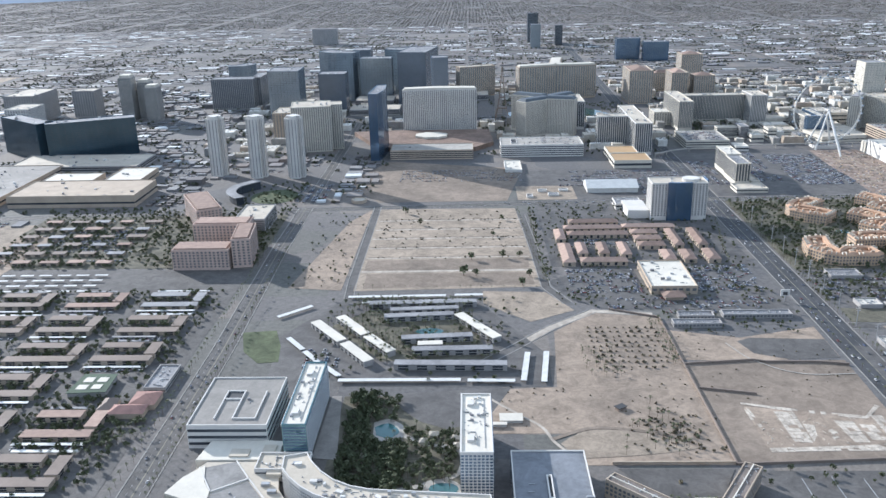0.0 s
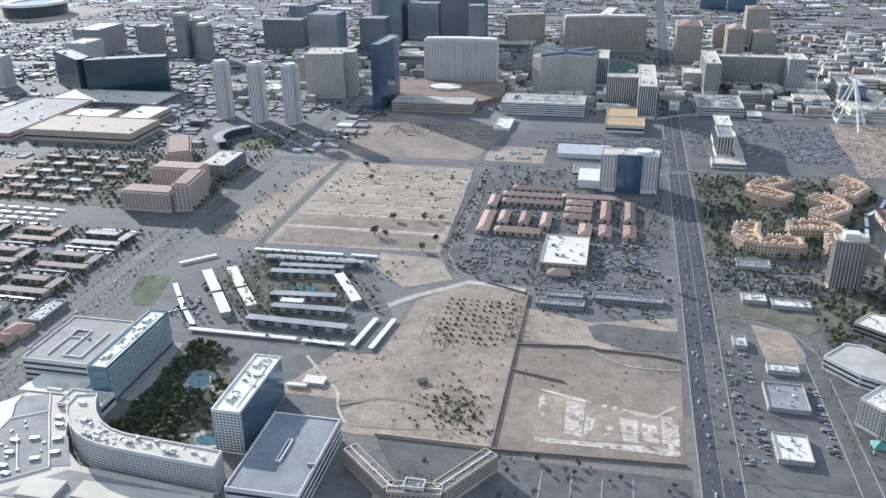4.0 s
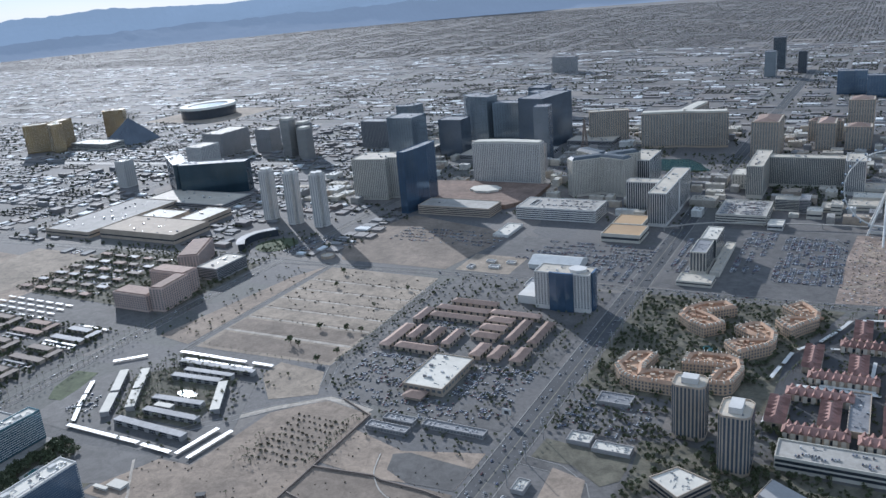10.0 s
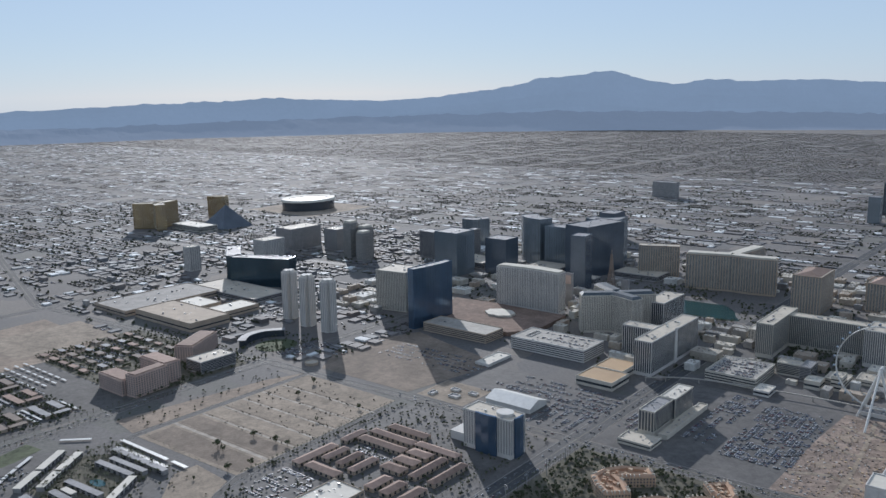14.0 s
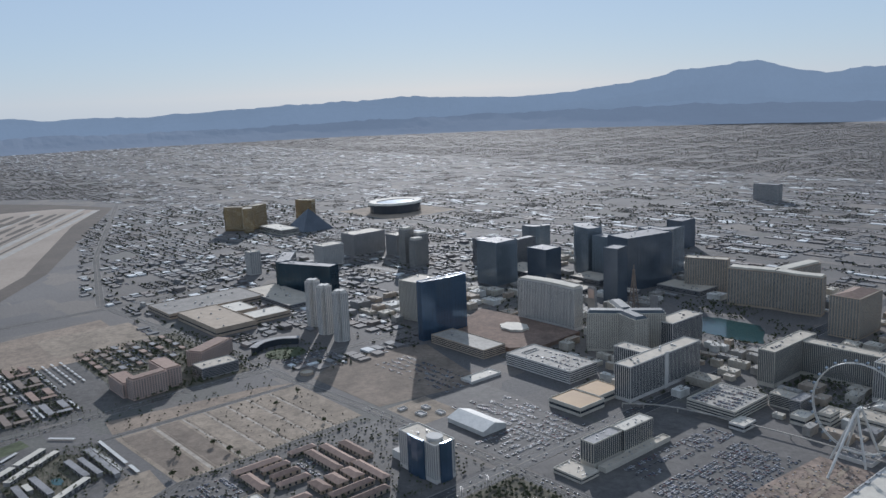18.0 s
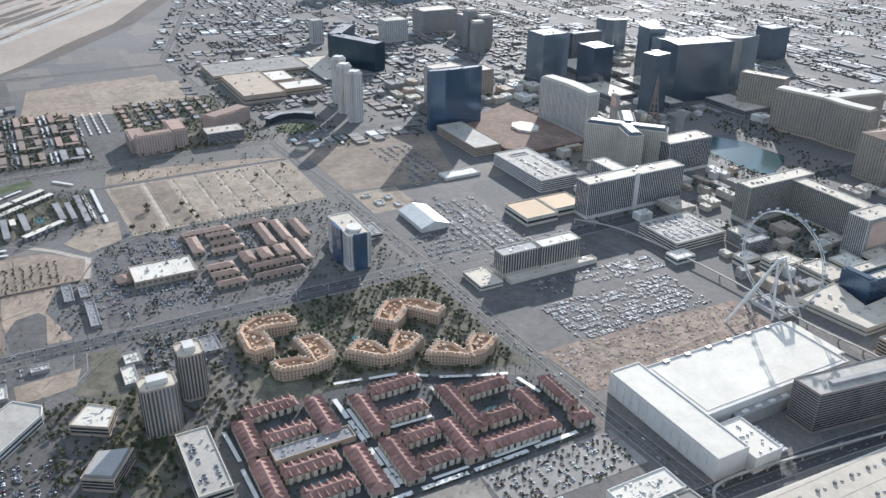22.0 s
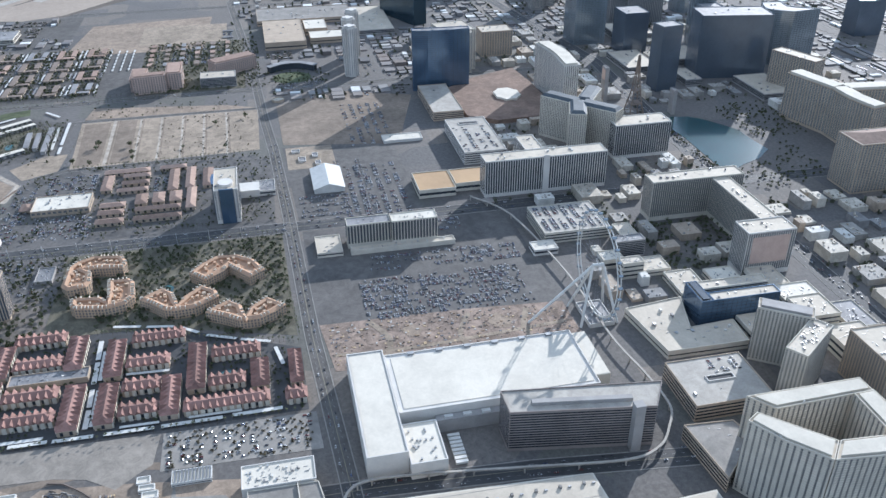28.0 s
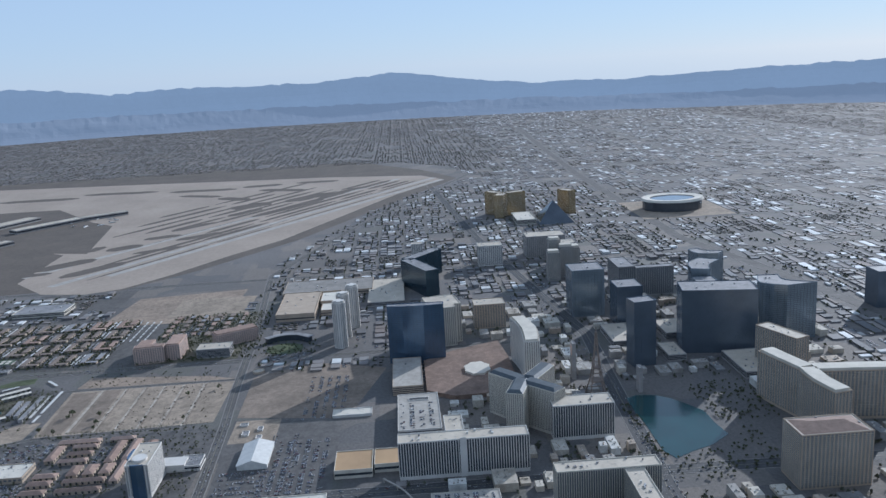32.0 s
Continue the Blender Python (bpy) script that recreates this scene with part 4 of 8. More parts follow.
road_cars((150, 210), (150, 780), (-4.2, -2.6, 2.6, 4.2), 13)
road_cars((20, 504), (265, 512), (-1.6, 1.6), 8)
road_cars((265, 512), (500, 525), (-1.6, 1.6), 12)
road_cars((-101, 190), (-104, 480), (-2.4, 2.4), 16)
road_cars((368, 520), (380, 700), (-2.8, 2.8), 10)
road_cars((-300, 781), (33, 797), (-3.5, -2, 2, 3.5), 9)
road_cars((33, 797), (400, 787), (-3.5, -2, 2, 3.5), 8)
for yy in (545, 560):
    road_cars((60, yy), (146, yy), (-1.0, 1.0), 3)

# ---- curved white hotel and its neighbours ----
def garage(name, poly, h, label, levels=4, hole=None, wall=None, group="", deck=None):
    """A parking structure: dark glass strips for the shaded gaps between floor slabs, a deck with parapet, a dark sheet
    for the ramps slot.
    """
    # open floors are not cut: dark glass bands stand for the shade inside
    th = building(name, poly, h, wall or stucco_white, label, "parking garage", "bands", glass_dark, deck or concrete_dk, storey=h / levels, fill=0.42, foot=0.8, top=0.7, units=1, group=group, parapet=0.45)
    if hole:
        x0, y0, x1, y1 = hole
        z = h - 0.44
        # flat dark sheet on the deck stands for the shade down the ramp
        part("ramp_well", Mesher().box(x0, y0, x1, y1, z, z + 0.03), asphalt, th, "flat dark sheet for the shaded ramp opening")
        rim = Mesher()
        for q in ((x0 - 0.4, y0 - 0.4, x1 + 0.4, y0), (x0 - 0.4, y1, x1 + 0.4, y1 + 0.4), (x0 - 0.4, y0, x0, y1), (x1, y0, x1 + 0.4, y1)):
            rim.box(*q, z, z + 0.55)
        part("ramp_wall", rim, stucco_white, th)
    return th


garage("parking_garage", rect(-92, 229, -66, 261), 8.6, "white parking garage with a pale roof deck and ramp well", hole=(-84, 246, -78.4, 251), deck=concrete_dk)
part("ramp_wall", Mesher().box(-84.4, 233, -84, 246, 8.1, 8.7).box(-78.4, 233, -78, 246, 8.1, 8.7).box(-78, 233, -71, 233.4, 8.1, 8.7).box(-71, 233, -70.6, 251, 8.1, 8.7), stucco_white, bpy.data.objects["parking_garage"])
building("hotel_tower", rect(-59, 220.5, -51.5, 262), 14, glass_teal, "slim hotel slab with teal glass bands and a white roof", "hotel", "bands", glass_blue, roof_white, storey=1.0, fill=0.5, foot=0.6, units=9)
building("hotel_tower", rect(-3.8, 202, 5.6, 235.5), 16, stucco_white, "slim white hotel slab with dark blue glass side", "hotel", "grid", glass_blue, roof_white, bay=1.1, storey=1.0, fill=0.72, foot=0.6, units=9)
outer = [(-56, 209), (-55.5, 203), (-52.5, 198.5), (-48.5, 194), (-44, 190.5), (-38.5, 187.8), (-33, 186.4), (-27, 185.6), (-17, 184.8), (-6, 184), (5.4, 183.2)]
inner_c = [(4.6, 190.4), (-6, 191.2), (-22, 192.4), (-29, 193), (-34.5, 194.6), (-39.5, 197.4), (-43.7, 201.5), (-47, 206), (-49.5, 211)]
building("curved_hotel", outer + inner_c, 10.4, stucco_white, "curved white hotel with rows of small balconies", "hotel", "grid", glass_soft, roof_cream, bay=0.95, storey=0.95, fill=0.5, foot=0.8, top=1.1, units=16)
building("hotel_link", rect(-66, 211, -50, 220), 4.5, stucco_white, "low white link building with roof plant", "building", "bands", glass_dark, roof_cream, units=6, storey=1.6)
for nm, x0, y0, x1, y1, z in (("hotel_tower", -57.4, 223, -53, 259, 13.5), ("hotel_tower.001", -2.2, 205, 3.8, 233, 15.5)):
    th = bpy.data.objects[nm]
    part("roof_pipe", Mesher().slab((x1 - 0.5, y0), (x1 - 0.5, y1), 0.15, z, z + 0.2), metal_grey, th)
    for k in range(2):
        y = y0 + (y1 - y0) * (0.1 + 0.72 * k)
        part("stair_head", Mesher().box(x0 + 0.3, y, x0 + 2.4, y + 3.0, z, z + 0.8), stucco_white, th)
    part("ledge", Mesher().box(x0 - 1.75, y0 - 2.7, x0 - 1.6, y1 + 3.2, z - 0.2, z + 0.5), stucco_white, th)
for x, y, a in ((-51, 205, 50), (-45, 196.5, 40), (-37, 191.6, 20), (-26, 189.2, 5), (-13, 188, 4), (0, 187, 4)):
    u = Vector((math.cos(radians(a - 45)), math.sin(radians(a - 45)))) * 1.7
    part("stair_head", Mesher().slab((x - u.x * 0.6, y - u.y * 0.6), (x + u.x * 0.6, y + u.y * 0.6), 1.2, 9.9, 10.6), stucco_white, bpy.data.objects["curved_hotel"])
slab = bpy.data.objects["hotel_tower.001"]
part("glass_front", Mesher().box(5.6, 203.2, 5.8, 234.6, 0.6, 15.2), glass_blue, slab, "dark blue glass long side")
for k in range(14):
    part("floor_line", Mesher().box(5.8, 203.2, 5.86, 234.6, 1.2 + k, 1.3 + k), glass_grey, slab)
slab = bpy.data.objects["hotel_tower"]
for k in range(12):
    part("floor_line", Mesher().box(-51.4, 220.6, -51.25, 261.9, 1.1 + k * 1.05, 1.32 + k * 1.05), stucco_white, slab)
casino = thing("casino_hall", -66, 195, "sprawling low casino hall with grey roofs and white edges", "casino")
part("wall", Mesher().prism([(-90, 200.6), (-79.4, 196.2), (-76, 192.6), (-75.4, 187), (-70.4, 182), (-61.4, 171), (-56, 165), (8, 168), (6, 180.5), (-40, 184.5), (-50, 192), (-57, 203), (-60, 217.5), (-82, 217), (-87.2, 209)], 0, 2.8), roof_cream, casino)
for poly in ([(-83.4, 213.4), (-76.7, 202), (-67.2, 208.4), (-73.2, 217)], [(-75.4, 190), (-70, 182.6), (-60.8, 172.3), (-49.4, 182.6), (-66.8, 206.8), (-76.2, 201)], [(-57, 195.4), (-48.3, 182.4), (-42.8, 184), (-52.4, 197)], [(-57, 168), (6, 170), (4, 178.5), (-42, 182)]):
    part("roof", Mesher().prism(poly, 2.7, 2.95), roof_dull, casino, "dull grey roof field")
for q in ([(-76.7, 201.6), (-67, 208)], [(-67, 208), (-48.4, 181.8)], [(-48.4, 181.8), (-61, 171.6)], [(-75.6, 190), (-61, 171.6)], [(-69, 194.6), (-57, 178.6)], [(-83.6, 213.8), (-76.7, 201.6)], [(-73, 217.2), (-67, 208)]):
    part("roof_edge", Mesher().slab(*q, 0.4, 2.8, 3.3), stucco_white, casino)
for x, y, a in ((-67.4, 191.3, 0), (-61.8, 193.5, 1), (-64.9, 185.5, 0), (-55.1, 184.3, 1), (-51.0, 188.3, 1), (-62.5, 179.4, 0), (-59.2, 176.4, 0), (-61.2, 205.0, 0), (-58.6, 201.5, 0), (-54.5, 194.6, 1)):
    part("skylight", Mesher().slab((x - 1.3, y - 0.5 * a), (x + 1.3, y + 0.5 * a), 1.3, 2.85, 3.7), metal_grey, casino)
for k in range(26):
    x, y = rnd.uniform(-76, -50), rnd.uniform(178, 206)
    if inside(x, y, [(-76, 196), (-68, 206), (-50, 183), (-62, 174)]):
        part("rooftop_unit", Mesher().box(x, y, x + rnd.uniform(0.4, 1.1), y + rnd.uniform(0.4, 0.8), 2.95, 3.4), rnd.choice((metal_white, metal_grey)), casino)
part("terrace", Mesher().prism([(-90, 200.8), (-79.4, 196.4), (-76, 193), (-77, 201.6), (-80, 206.7), (-82, 214.6), (-87, 208.8)], 2.8, 3.2), roof_white, casino, "pale paved roof terrace")
part("terrace_link", Mesher().prism([(-86, 217.6), (-60.6, 217.9), (-60.6, 228), (-66, 228.6), (-84, 228.4)], 0, 3.2), roof_white, casino, "white low link roof below the garage")
for q, z in (((-50, 168, -38, 176), 4.2), ((-34, 171, -8, 178), 3.5), ((-8, 171, 4, 177), 4.4), ((-62, 209, -57.6, 216), 3.9), ((-76, 219, -70, 223), 3.7), ((-66, 219, -62, 225), 3.9)):
    part("roof_block", Mesher().box(*q, 2.8, z), roof_cream, casino)
ground_piece("entrance_garden", [(-95, 201), (-90.4, 200.2), (-79.6, 195.8), (-76.4, 192), (-76, 187), (-82, 180), (-96, 178)], 0.05, garden, "dark planted entrance garden")
trees_in(-95, 178, -77, 200, 90, (1.6, 3.4), garden_trees, [(-95, 200.4), (-90.4, 199), (-80, 194.8), (-77.4, 191), (-77.4, 188), (-84, 184), (-95, 182)])
garage("parking_garage", rect(11, 178, 33, 215), 8.2, "grey-decked parking garage with white open floors", hole=(21, 192, 21.8, 202), deck=roof_slate)
solar = thing("shade_roof", 21, 217.5, "rows of dark panels behind the garage", "canopy")
for k in range(8):
    part("panel", Mesher().box(12 + 2.4 * k, 216, 13.9 + 2.4 * k, 219, 4.4, 4.6, True), glass_dark, solar)
    part("post", Mesher().box(12.8 + 2.4 * k, 217.4, 13.0 + 2.4 * k, 217.6, 0, 4.4), metal_grey, solar)
for a, b, w in (((39.2, 205), (56, 190), 4.6), ((82, 210.6), (69.4, 191.6), 5.2), ((55.2, 189.6), (71, 191), 5.0)):
    wing = building("apartment_wing", strip(a, b, w), 6.2, stucco_tan, "tan low-rise apartment wing with a brown roof round a palm court", "apartment", "grid", glass_dark, roof_brown, bay=1.4, storey=1.3, units=4, parapet=0.3)
    part("ridge_cap", Mesher().slab(a, b, 0.35, 5.9, 6.25), roof_white, wing, "pale ridge line along the roof")
building("tower_head", rect(60, 188.6, 66, 192.6), 7.6, stucco_cream, "cream stair block joining two wings", "building", "grid", units=2)
tagged(new("boundary_wall", Mesher().slab((42.5, 219.6), (80, 219.8), 0.4, 0, 1.0).mesh("boundary_wall", stucco_tan)), "low pale wall behind the palm court", "wall", "lot walls", "structure")
ground_piece("palm_court", [(44, 217), (79, 217), (68, 196), (58, 196)], 0.06, asphalt_old, "paved court between the apartment wings")
for k in range(9):
    many_palms.append((56 + 1.7 * k, 199.5 + rnd.uniform(-1, 1), 0, rnd.uniform(2.6, 3.6), rnd.uniform(0, 6.3)))
ground_piece("dirt_island", bend([(28, 231), (36, 238), (49.8, 238.6), (69, 231), (69.8, 227.8), (50, 224), (32, 222.6)], 2), 0.06, sand, "pale bare island inside a curved track")
ground_piece("dirt_track", ribbon(bend([(3.5, 262.4), (15.7, 248.7), (22.8, 240.8), (26, 232), (31, 224)], 4), 1.1), 0.065, lot_street, "pale footpath worn across the dirt")
ground_piece("dirt_loop", ribbon(bend([(25.8, 233.6), (38.2, 240), (48.5, 239.6), (62.5, 236), (71.6, 228.6)], 4), 1.6), 0.066, dirt_grey, "darker curved track on the dirt lot")
for x, y, sx, sy in ((4, 241, 7, 1.4), (9, 243.5, 7.5, 4.5)):
    sh = thing("shed", x, y, "small white flat-roofed site shed", "shed", "sheds behind the hotel")
    part("wall", Mesher().box(x, y, x + sx, y + sy, 0, 1.0), stucco_white, sh)
    part("roof", Mesher().box(x - 0.2, y - 0.2, x + sx + 0.2, y + sy + 0.2, 1.0, 1.2), roof_white, sh)
hut = thing("burnt_hut", 50.6, 252.4, "small dark square hut alone on the dirt lot", "hut")
part("wall", Mesher().prism(strip((49.2, 251.6), (52, 253.2), 2.2), 0, 1.1), brown_wall, hut)
part("roof", Mesher().prism(strip((49, 251.4), (52.2, 253.4), 2.6), 1.1, 1.3), asphalt, hut)
for a, b in (((80.3, 219), (79.9, 328)), ((79.9, 328), (60, 337)), ((80.6, 219), (140, 222.5)), ((80.5, 285), (107, 288)), ((107, 288), (111, 286.5)), ((111, 286.5), (131, 286)), ((131, 286), (141.5, 284)), ((81.2, 266.4), (100, 262))):
    w = Mesher().slab(a, b, 0.5, 0, 0.9)
    tagged(new("boundary_wall", w.mesh("boundary_wall", brown_wall)), "low brown block wall round an empty lot", "wall", "lot walls", "structure")
ground_piece("lot_kerb", ribbon(bend([(101, 303), (105, 291.5), (109, 286), (114.5, 280.6), (122, 277), (130, 276.3), (141, 277)], 4), 0.5), 0.16, concrete, "curved pale kerb line")
ground_piece("pool_deck", bend([(-33.5, 244), (-28, 246.5), (-22, 239), (-26, 232), (-33, 234)], 2), 0.05, concrete, "pale paved deck round the pool")
ground_piece("pool_deck_small", [(-10 + 6.5 * math.cos(a / 8 * math.pi), 207 + 5 * math.sin(a / 8 * math.pi)) for a in range(16)], 0.05, concrete, "pale paved deck round the pool")
ground_piece("garden_path", ribbon(bend([(-24, 237), (-16, 231), (-5, 228), (-4, 216), (-12, 210), (-24, 206)], 3), 1.8), 0.055, concrete, "pale garden path")
ground_piece("pool", bend([(-33, 241), (-28.5, 243.6), (-24.5, 238.4), (-27.5, 234.4), (-32, 236)], 3), 0.08, pool_water, "turquoise garden pool", "water")
ground_piece("hotel_walk", [(-51, 223), (-50.5, 262), (-47, 262), (-43, 222)], 0.06, concrete_dk, "pale paved walk beside the slim hotel")
ground_piece("pool_small", [(-9 + 4.5 * math.cos(a / 6 * math.pi), 207 + 3 * math.sin(a / 6 * math.pi)) for a in range(12)], 0.08, pool_water, "green garden pool", "water")
for x, y in ((-13, 235.5), (-16, 231.5), (-6, 233.5), (-5, 229)):
    cab = thing("pool_cabana", x, y, "white pitched cabana by the pool", "cabana", "pool cabanas")
    part("wall", Mesher().box(x - 1.3, y - 1.1, x + 1.3, y + 1.1, 0, 1.2), stucco_cream, cab)
    part("roof", Mesher().hip(x - 1.3, y - 1.1, x + 1.3, y + 1.1, 1.2, 0.8), roof_cream, cab)
trees_in(-43, 197, -34, 262, 200, (1.6, 3.8), garden_trees)
trees_in(-36, 244, -26, 262, 46, (1.6, 3.2), garden_trees)
trees_in(-34, 197, -22, 232, 200, (1.6, 3.6), garden_trees)
trees_in(-24, 196, -5, 240, 190, (1.3, 2.8), garden_trees, [(-24, 196), (-14, 200), (-14, 211), (-5, 212), (-5, 238), (-10, 238), (-22, 242)])
for _ in range(60):
    many_palms.append((rnd.uniform(-42, -6), rnd.uniform(197, 240), 0, rnd.uniform(3, 4.6), rnd.uniform(0, 6.3)))
palms_along((-96, 195), (-99, 420), 3.4), palms_along((-107, 195), (-110, 440), 4.2)

# ---- pentagon apartment estate ----
def bar(name, a, b, w, h, wall, roof, label, category="apartment", group="", flat=True, bays=6):
    th = thing(name, (a[0] + b[0]) / 2, (a[1] + b[1]) / 2, label, category, group)
    part("wall", Mesher().slab(a, b, w, 0, h), wall, th)
    part("roof", Mesher().slab(a, b, w + 0.5, h, h + 0.25), roof, th)
    p = strip(a, b, w)
    for i in (0, 2):
        q, r = Vector(p[i]), Vector(p[i + 1])
        ang = math.degrees(math.atan2(r.y - q.y, r.x - q.x))
        me = shared_box("window", (r - q).length / bays * 0.55, 0.14, h * 0.3, glass_dark)
        for k in range(bays):
            c = q.lerp(r, (k + 0.5) / bays)
            placed("window", me, th, pose(c.x, c.y, h * 0.12, 0, 0, ang))
            placed("window", me, th, pose(c.x, c.y, h * 0.58, 0, 0, ang))
    return th


EST = "estate blocks round the courtyard"
for a, b, w, roof in (((-67, 322), (-53, 303), 4, roof_white), ((-51.5, 301), (-40, 285), 4, roof_white), ((-57, 327), (-44, 309), 4, roof_white), ((-43, 307.5), (-32, 293), 4, roof_white),
                      ((-6, 329), (10, 305), 4, roof_white), ((-30, 283.5), (13, 282.5), 3.6, roof_grey), ((-46, 341), (2, 343), 3.2, roof_grey), ((-38, 327), (-8, 329.5), 3.4, roof_grey),
                      ((-29, 305.5), (0, 308), 3.4, roof_grey), ((-24, 295), (8, 296), 3.4, roof_grey), ((-36, 334), (-6, 336), 3, roof_grey), ((-22, 300), (-12, 300.5), 3, roof_white)):
    bar("apartment_block", a, b, w, 2.4, stucco_grey, roof, "long two-storey apartment block with a pale flat roof" if roof is roof_white else "long two-storey apartment block with a grey flat roof", group=EST)


def carport(a, b, w, label="long white steel carport over parked cars", group="carports", h=0.95, posts=True, mat=None):
    th = thing("carport", (a[0] + b[0]) / 2, (a[1] + b[1]) / 2, label, "carport", group)
    part("roof", Mesher().slab(a, b, w, h, h + 0.14, True), mat or metal_white, th)
    if posts:
        n = max(2, int(math.dist(a, b) / 6))
        me = shared_box("post", 0.14, 0.14, h, metal_grey)
        for k in range(n):
            s = (k + 0.5) / n
            placed("post", me, th, pose(a[0] + (b[0] - a[0]) * s, a[1] + (b[1] - a[1]) * s, 0))
    return th


for a, b in (((-50, 272.4), (-4.5, 272.4)), ((-2, 272), (15.5, 271.5)), ((18.6, 271.5), (21.6, 294.5)), ((26, 270.5), (29, 295)), ((-57, 352), (-12, 353)), ((-8, 353.4), (5, 353.6)), ((-50, 345.5), (-4, 347.5)),
             ((-76, 309), (-68, 298)), ((-67, 296.5), (-60, 287)), ((-59, 286), (-50, 275.5)), ((-85, 330), (-72, 342))):
    carport(a, b, 2.2)
ground_piece("pool_estate", [(-18 + 6 * math.cos(a / 6 * math.pi), 316 + 3 * math.sin(a / 6 * math.pi)) for a in range(12)], 0.08, pool_water, "pool in the estate courtyard", "water")
trees_in(-50, 284, 5, 350, 90, (1.2, 2.2), None, [(-62, 322), (-34, 288), (10, 290), (-4, 345), (-50, 350)])
for _ in range(480):
    x, y = rnd.uniform(-62, 10), rnd.uniform(284, 350)
    if inside(x, y, [(-64, 322), (-36, 286), (12, 290), (-4, 347), (-52, 351)]):
        many_palms.append((x, y, 0, rnd.uniform(2.4, 3.8), rnd.uniform(0, 6.3)))
for y in (338.5, 345):
    palms_along((-50, y), (0, y + 2), 2.0)
park_rows(-66, 282, -52, 300, "y", 5, 1.1, 0.6)
for i in range(11):
    for k in range(9):
        x, y = 48 + 3.0 * i + rnd.uniform(-0.6, 0.6), 283 + 4.4 * k + rnd.uniform(-0.8, 0.8)
        if inside(x, y, [(40, 310), (52, 328), (77, 326), (78, 284), (48, 276)]):
            many_shrubs.append((x, y, 0, rnd.uniform(0.7, 1.4), rnd.uniform(0, 6.3)))
for _ in range(55):
    many_palms.append((rnd.uniform(74, 79.5), rnd.uniform(284, 326), 0, rnd.uniform(2, 3.4), rnd.uniform(0, 6.3)))
    many_palms.append((rnd.uniform(42, 56), rnd.uniform(276, 300), 0, rnd.uniform(1.6, 2.8), rnd.uniform(0, 6.3)))
for _ in range(90):
    x, y = rnd.gauss(66, 6), rnd.gauss(238, 8)
    many_shrubs.append((x, y, 0, rnd.uniform(0.5, 1.3), rnd.uniform(0, 6.3)))
    if rnd.random() < 0.35:
        many_palms.append((rnd.gauss(62, 8), rnd.gauss(236, 9), 0, rnd.uniform(2.5, 4), rnd.uniform(0, 6.3)))
for y in (405.5, 421, 437, 453, 470):
    for _ in range(26):
        many_shrubs.append((rnd.uniform(-54, 29), y + rnd.gauss(1.4, 0.8), 0, rnd.uniform(0.3, 0.9), rnd.uniform(0, 6.3)))
palms_along((-57, 364), (30, 361.5), 5, (1.6, 2.6)), palms_along((35, 368), (28, 492), 3.2, (1.6, 2.8))
for _ in range(70):
    many_trees.append((rnd.uniform(-90, -62), rnd.uniform(365, 490), 0, rnd.uniform(0.8, 1.9), rnd.uniform(0, 6.3)))
    many_trees.append((rnd.uniform(34.5, 38.5), rnd.uniform(372, 496), 0, rnd.uniform(1.0, 2.0), rnd.uniform(0, 6.3)))
    many_shrubs.append((rnd.uniform(82, 140), rnd.uniform(256, 318), 0, rnd.uniform(0.25, 0.7), rnd.uniform(0, 6.3)))
    many_shrubs.append((rnd.uniform(4, 78), rnd.uniform(240, 282), 0, rnd.uniform(0.25, 0.8), rnd.uniform(0, 6.3)))
trees_in(80, 194, 141, 217, 26, (1.0, 2.4))
for _ in range(110):
    many_shrubs.append((rnd.uniform(-54, 28), rnd.uniform(425, 492), 0, rnd.uniform(0.3, 1.1) ** 1.3, rnd.uniform(0, 6.3)))
for x, y, s in ((-4, 380, 5.6), (2, 379, 4), (0, 402, 4.6), (-30, 462, 4), (18, 470, 3.4), (-40, 485, 4.4), (12, 440, 3), (24, 366, 4.6), (28, 378, 4), (16, 405, 4.4), (25, 406, 3.6)):
    near_trees.append((x, y, 0, s, rnd.uniform(0, 6)))

# ---- south side estates ----
TEN = "estate blocks south of the avenue"
rr = random.Random(21)
for y0 in range(203, 350, 27):
    for x0 in range(-256, -120, 35):
        if -160 < x0 < -110 and 235 < y0 < 262:
            continue
        roof = rr.choice((roof_tan, brown_wall, roof_grey, brown_wall))
        lab = "long low apartment block with a shallow brown roof"
        ln = rr.uniform(24, 29)
        for ya, xa in ((y0, 0), (y0 + 23, 2)):
            if rr.random() < 0.6:
                carport((x0 + xa, ya), (x0 + ln, ya), 1.5, group="estate carports", posts=False)
            else:
                carport((x0 + xa, ya), (x0 + ln * 0.7, ya), 1.5, "long grey steel carport over parked cars", "estate carports", posts=False, mat=roof_grey)
        bar("apartment_block", (x0 + 1, y0 + 5), (x0 + ln, y0 + 5), 4.2, rr.uniform(1.7, 2.2), stucco_tan, roof, lab, group=TEN, bays=4)
        bar("apartment_block", (x0 + 1, y0 + 17), (x0 + ln - 8, y0 + 17), 4.2, rr.uniform(1.7, 2.2), stucco_tan, roof, lab, group=TEN, bays=4)
        bar("apartment_block", (x0 + ln - 2, y0 + 8.5), (x0 + ln - 2, y0 + 19), 4.0, rr.uniform(1.7, 2.2), stucco_tan, roof, lab, group=TEN, bays=2)
        park_rows(x0, y0 - 2.6, x0 + ln, y0 + 1.6, "x", 9, 1.1, 0.6)
        trees_in(x0, y0 + 2, x0 + 33, y0 + 25, 84, (0.9, 2.4))
        palms_along((x0, y0 + 11), (x0 + ln - 4, y0 + 11), 2.6)
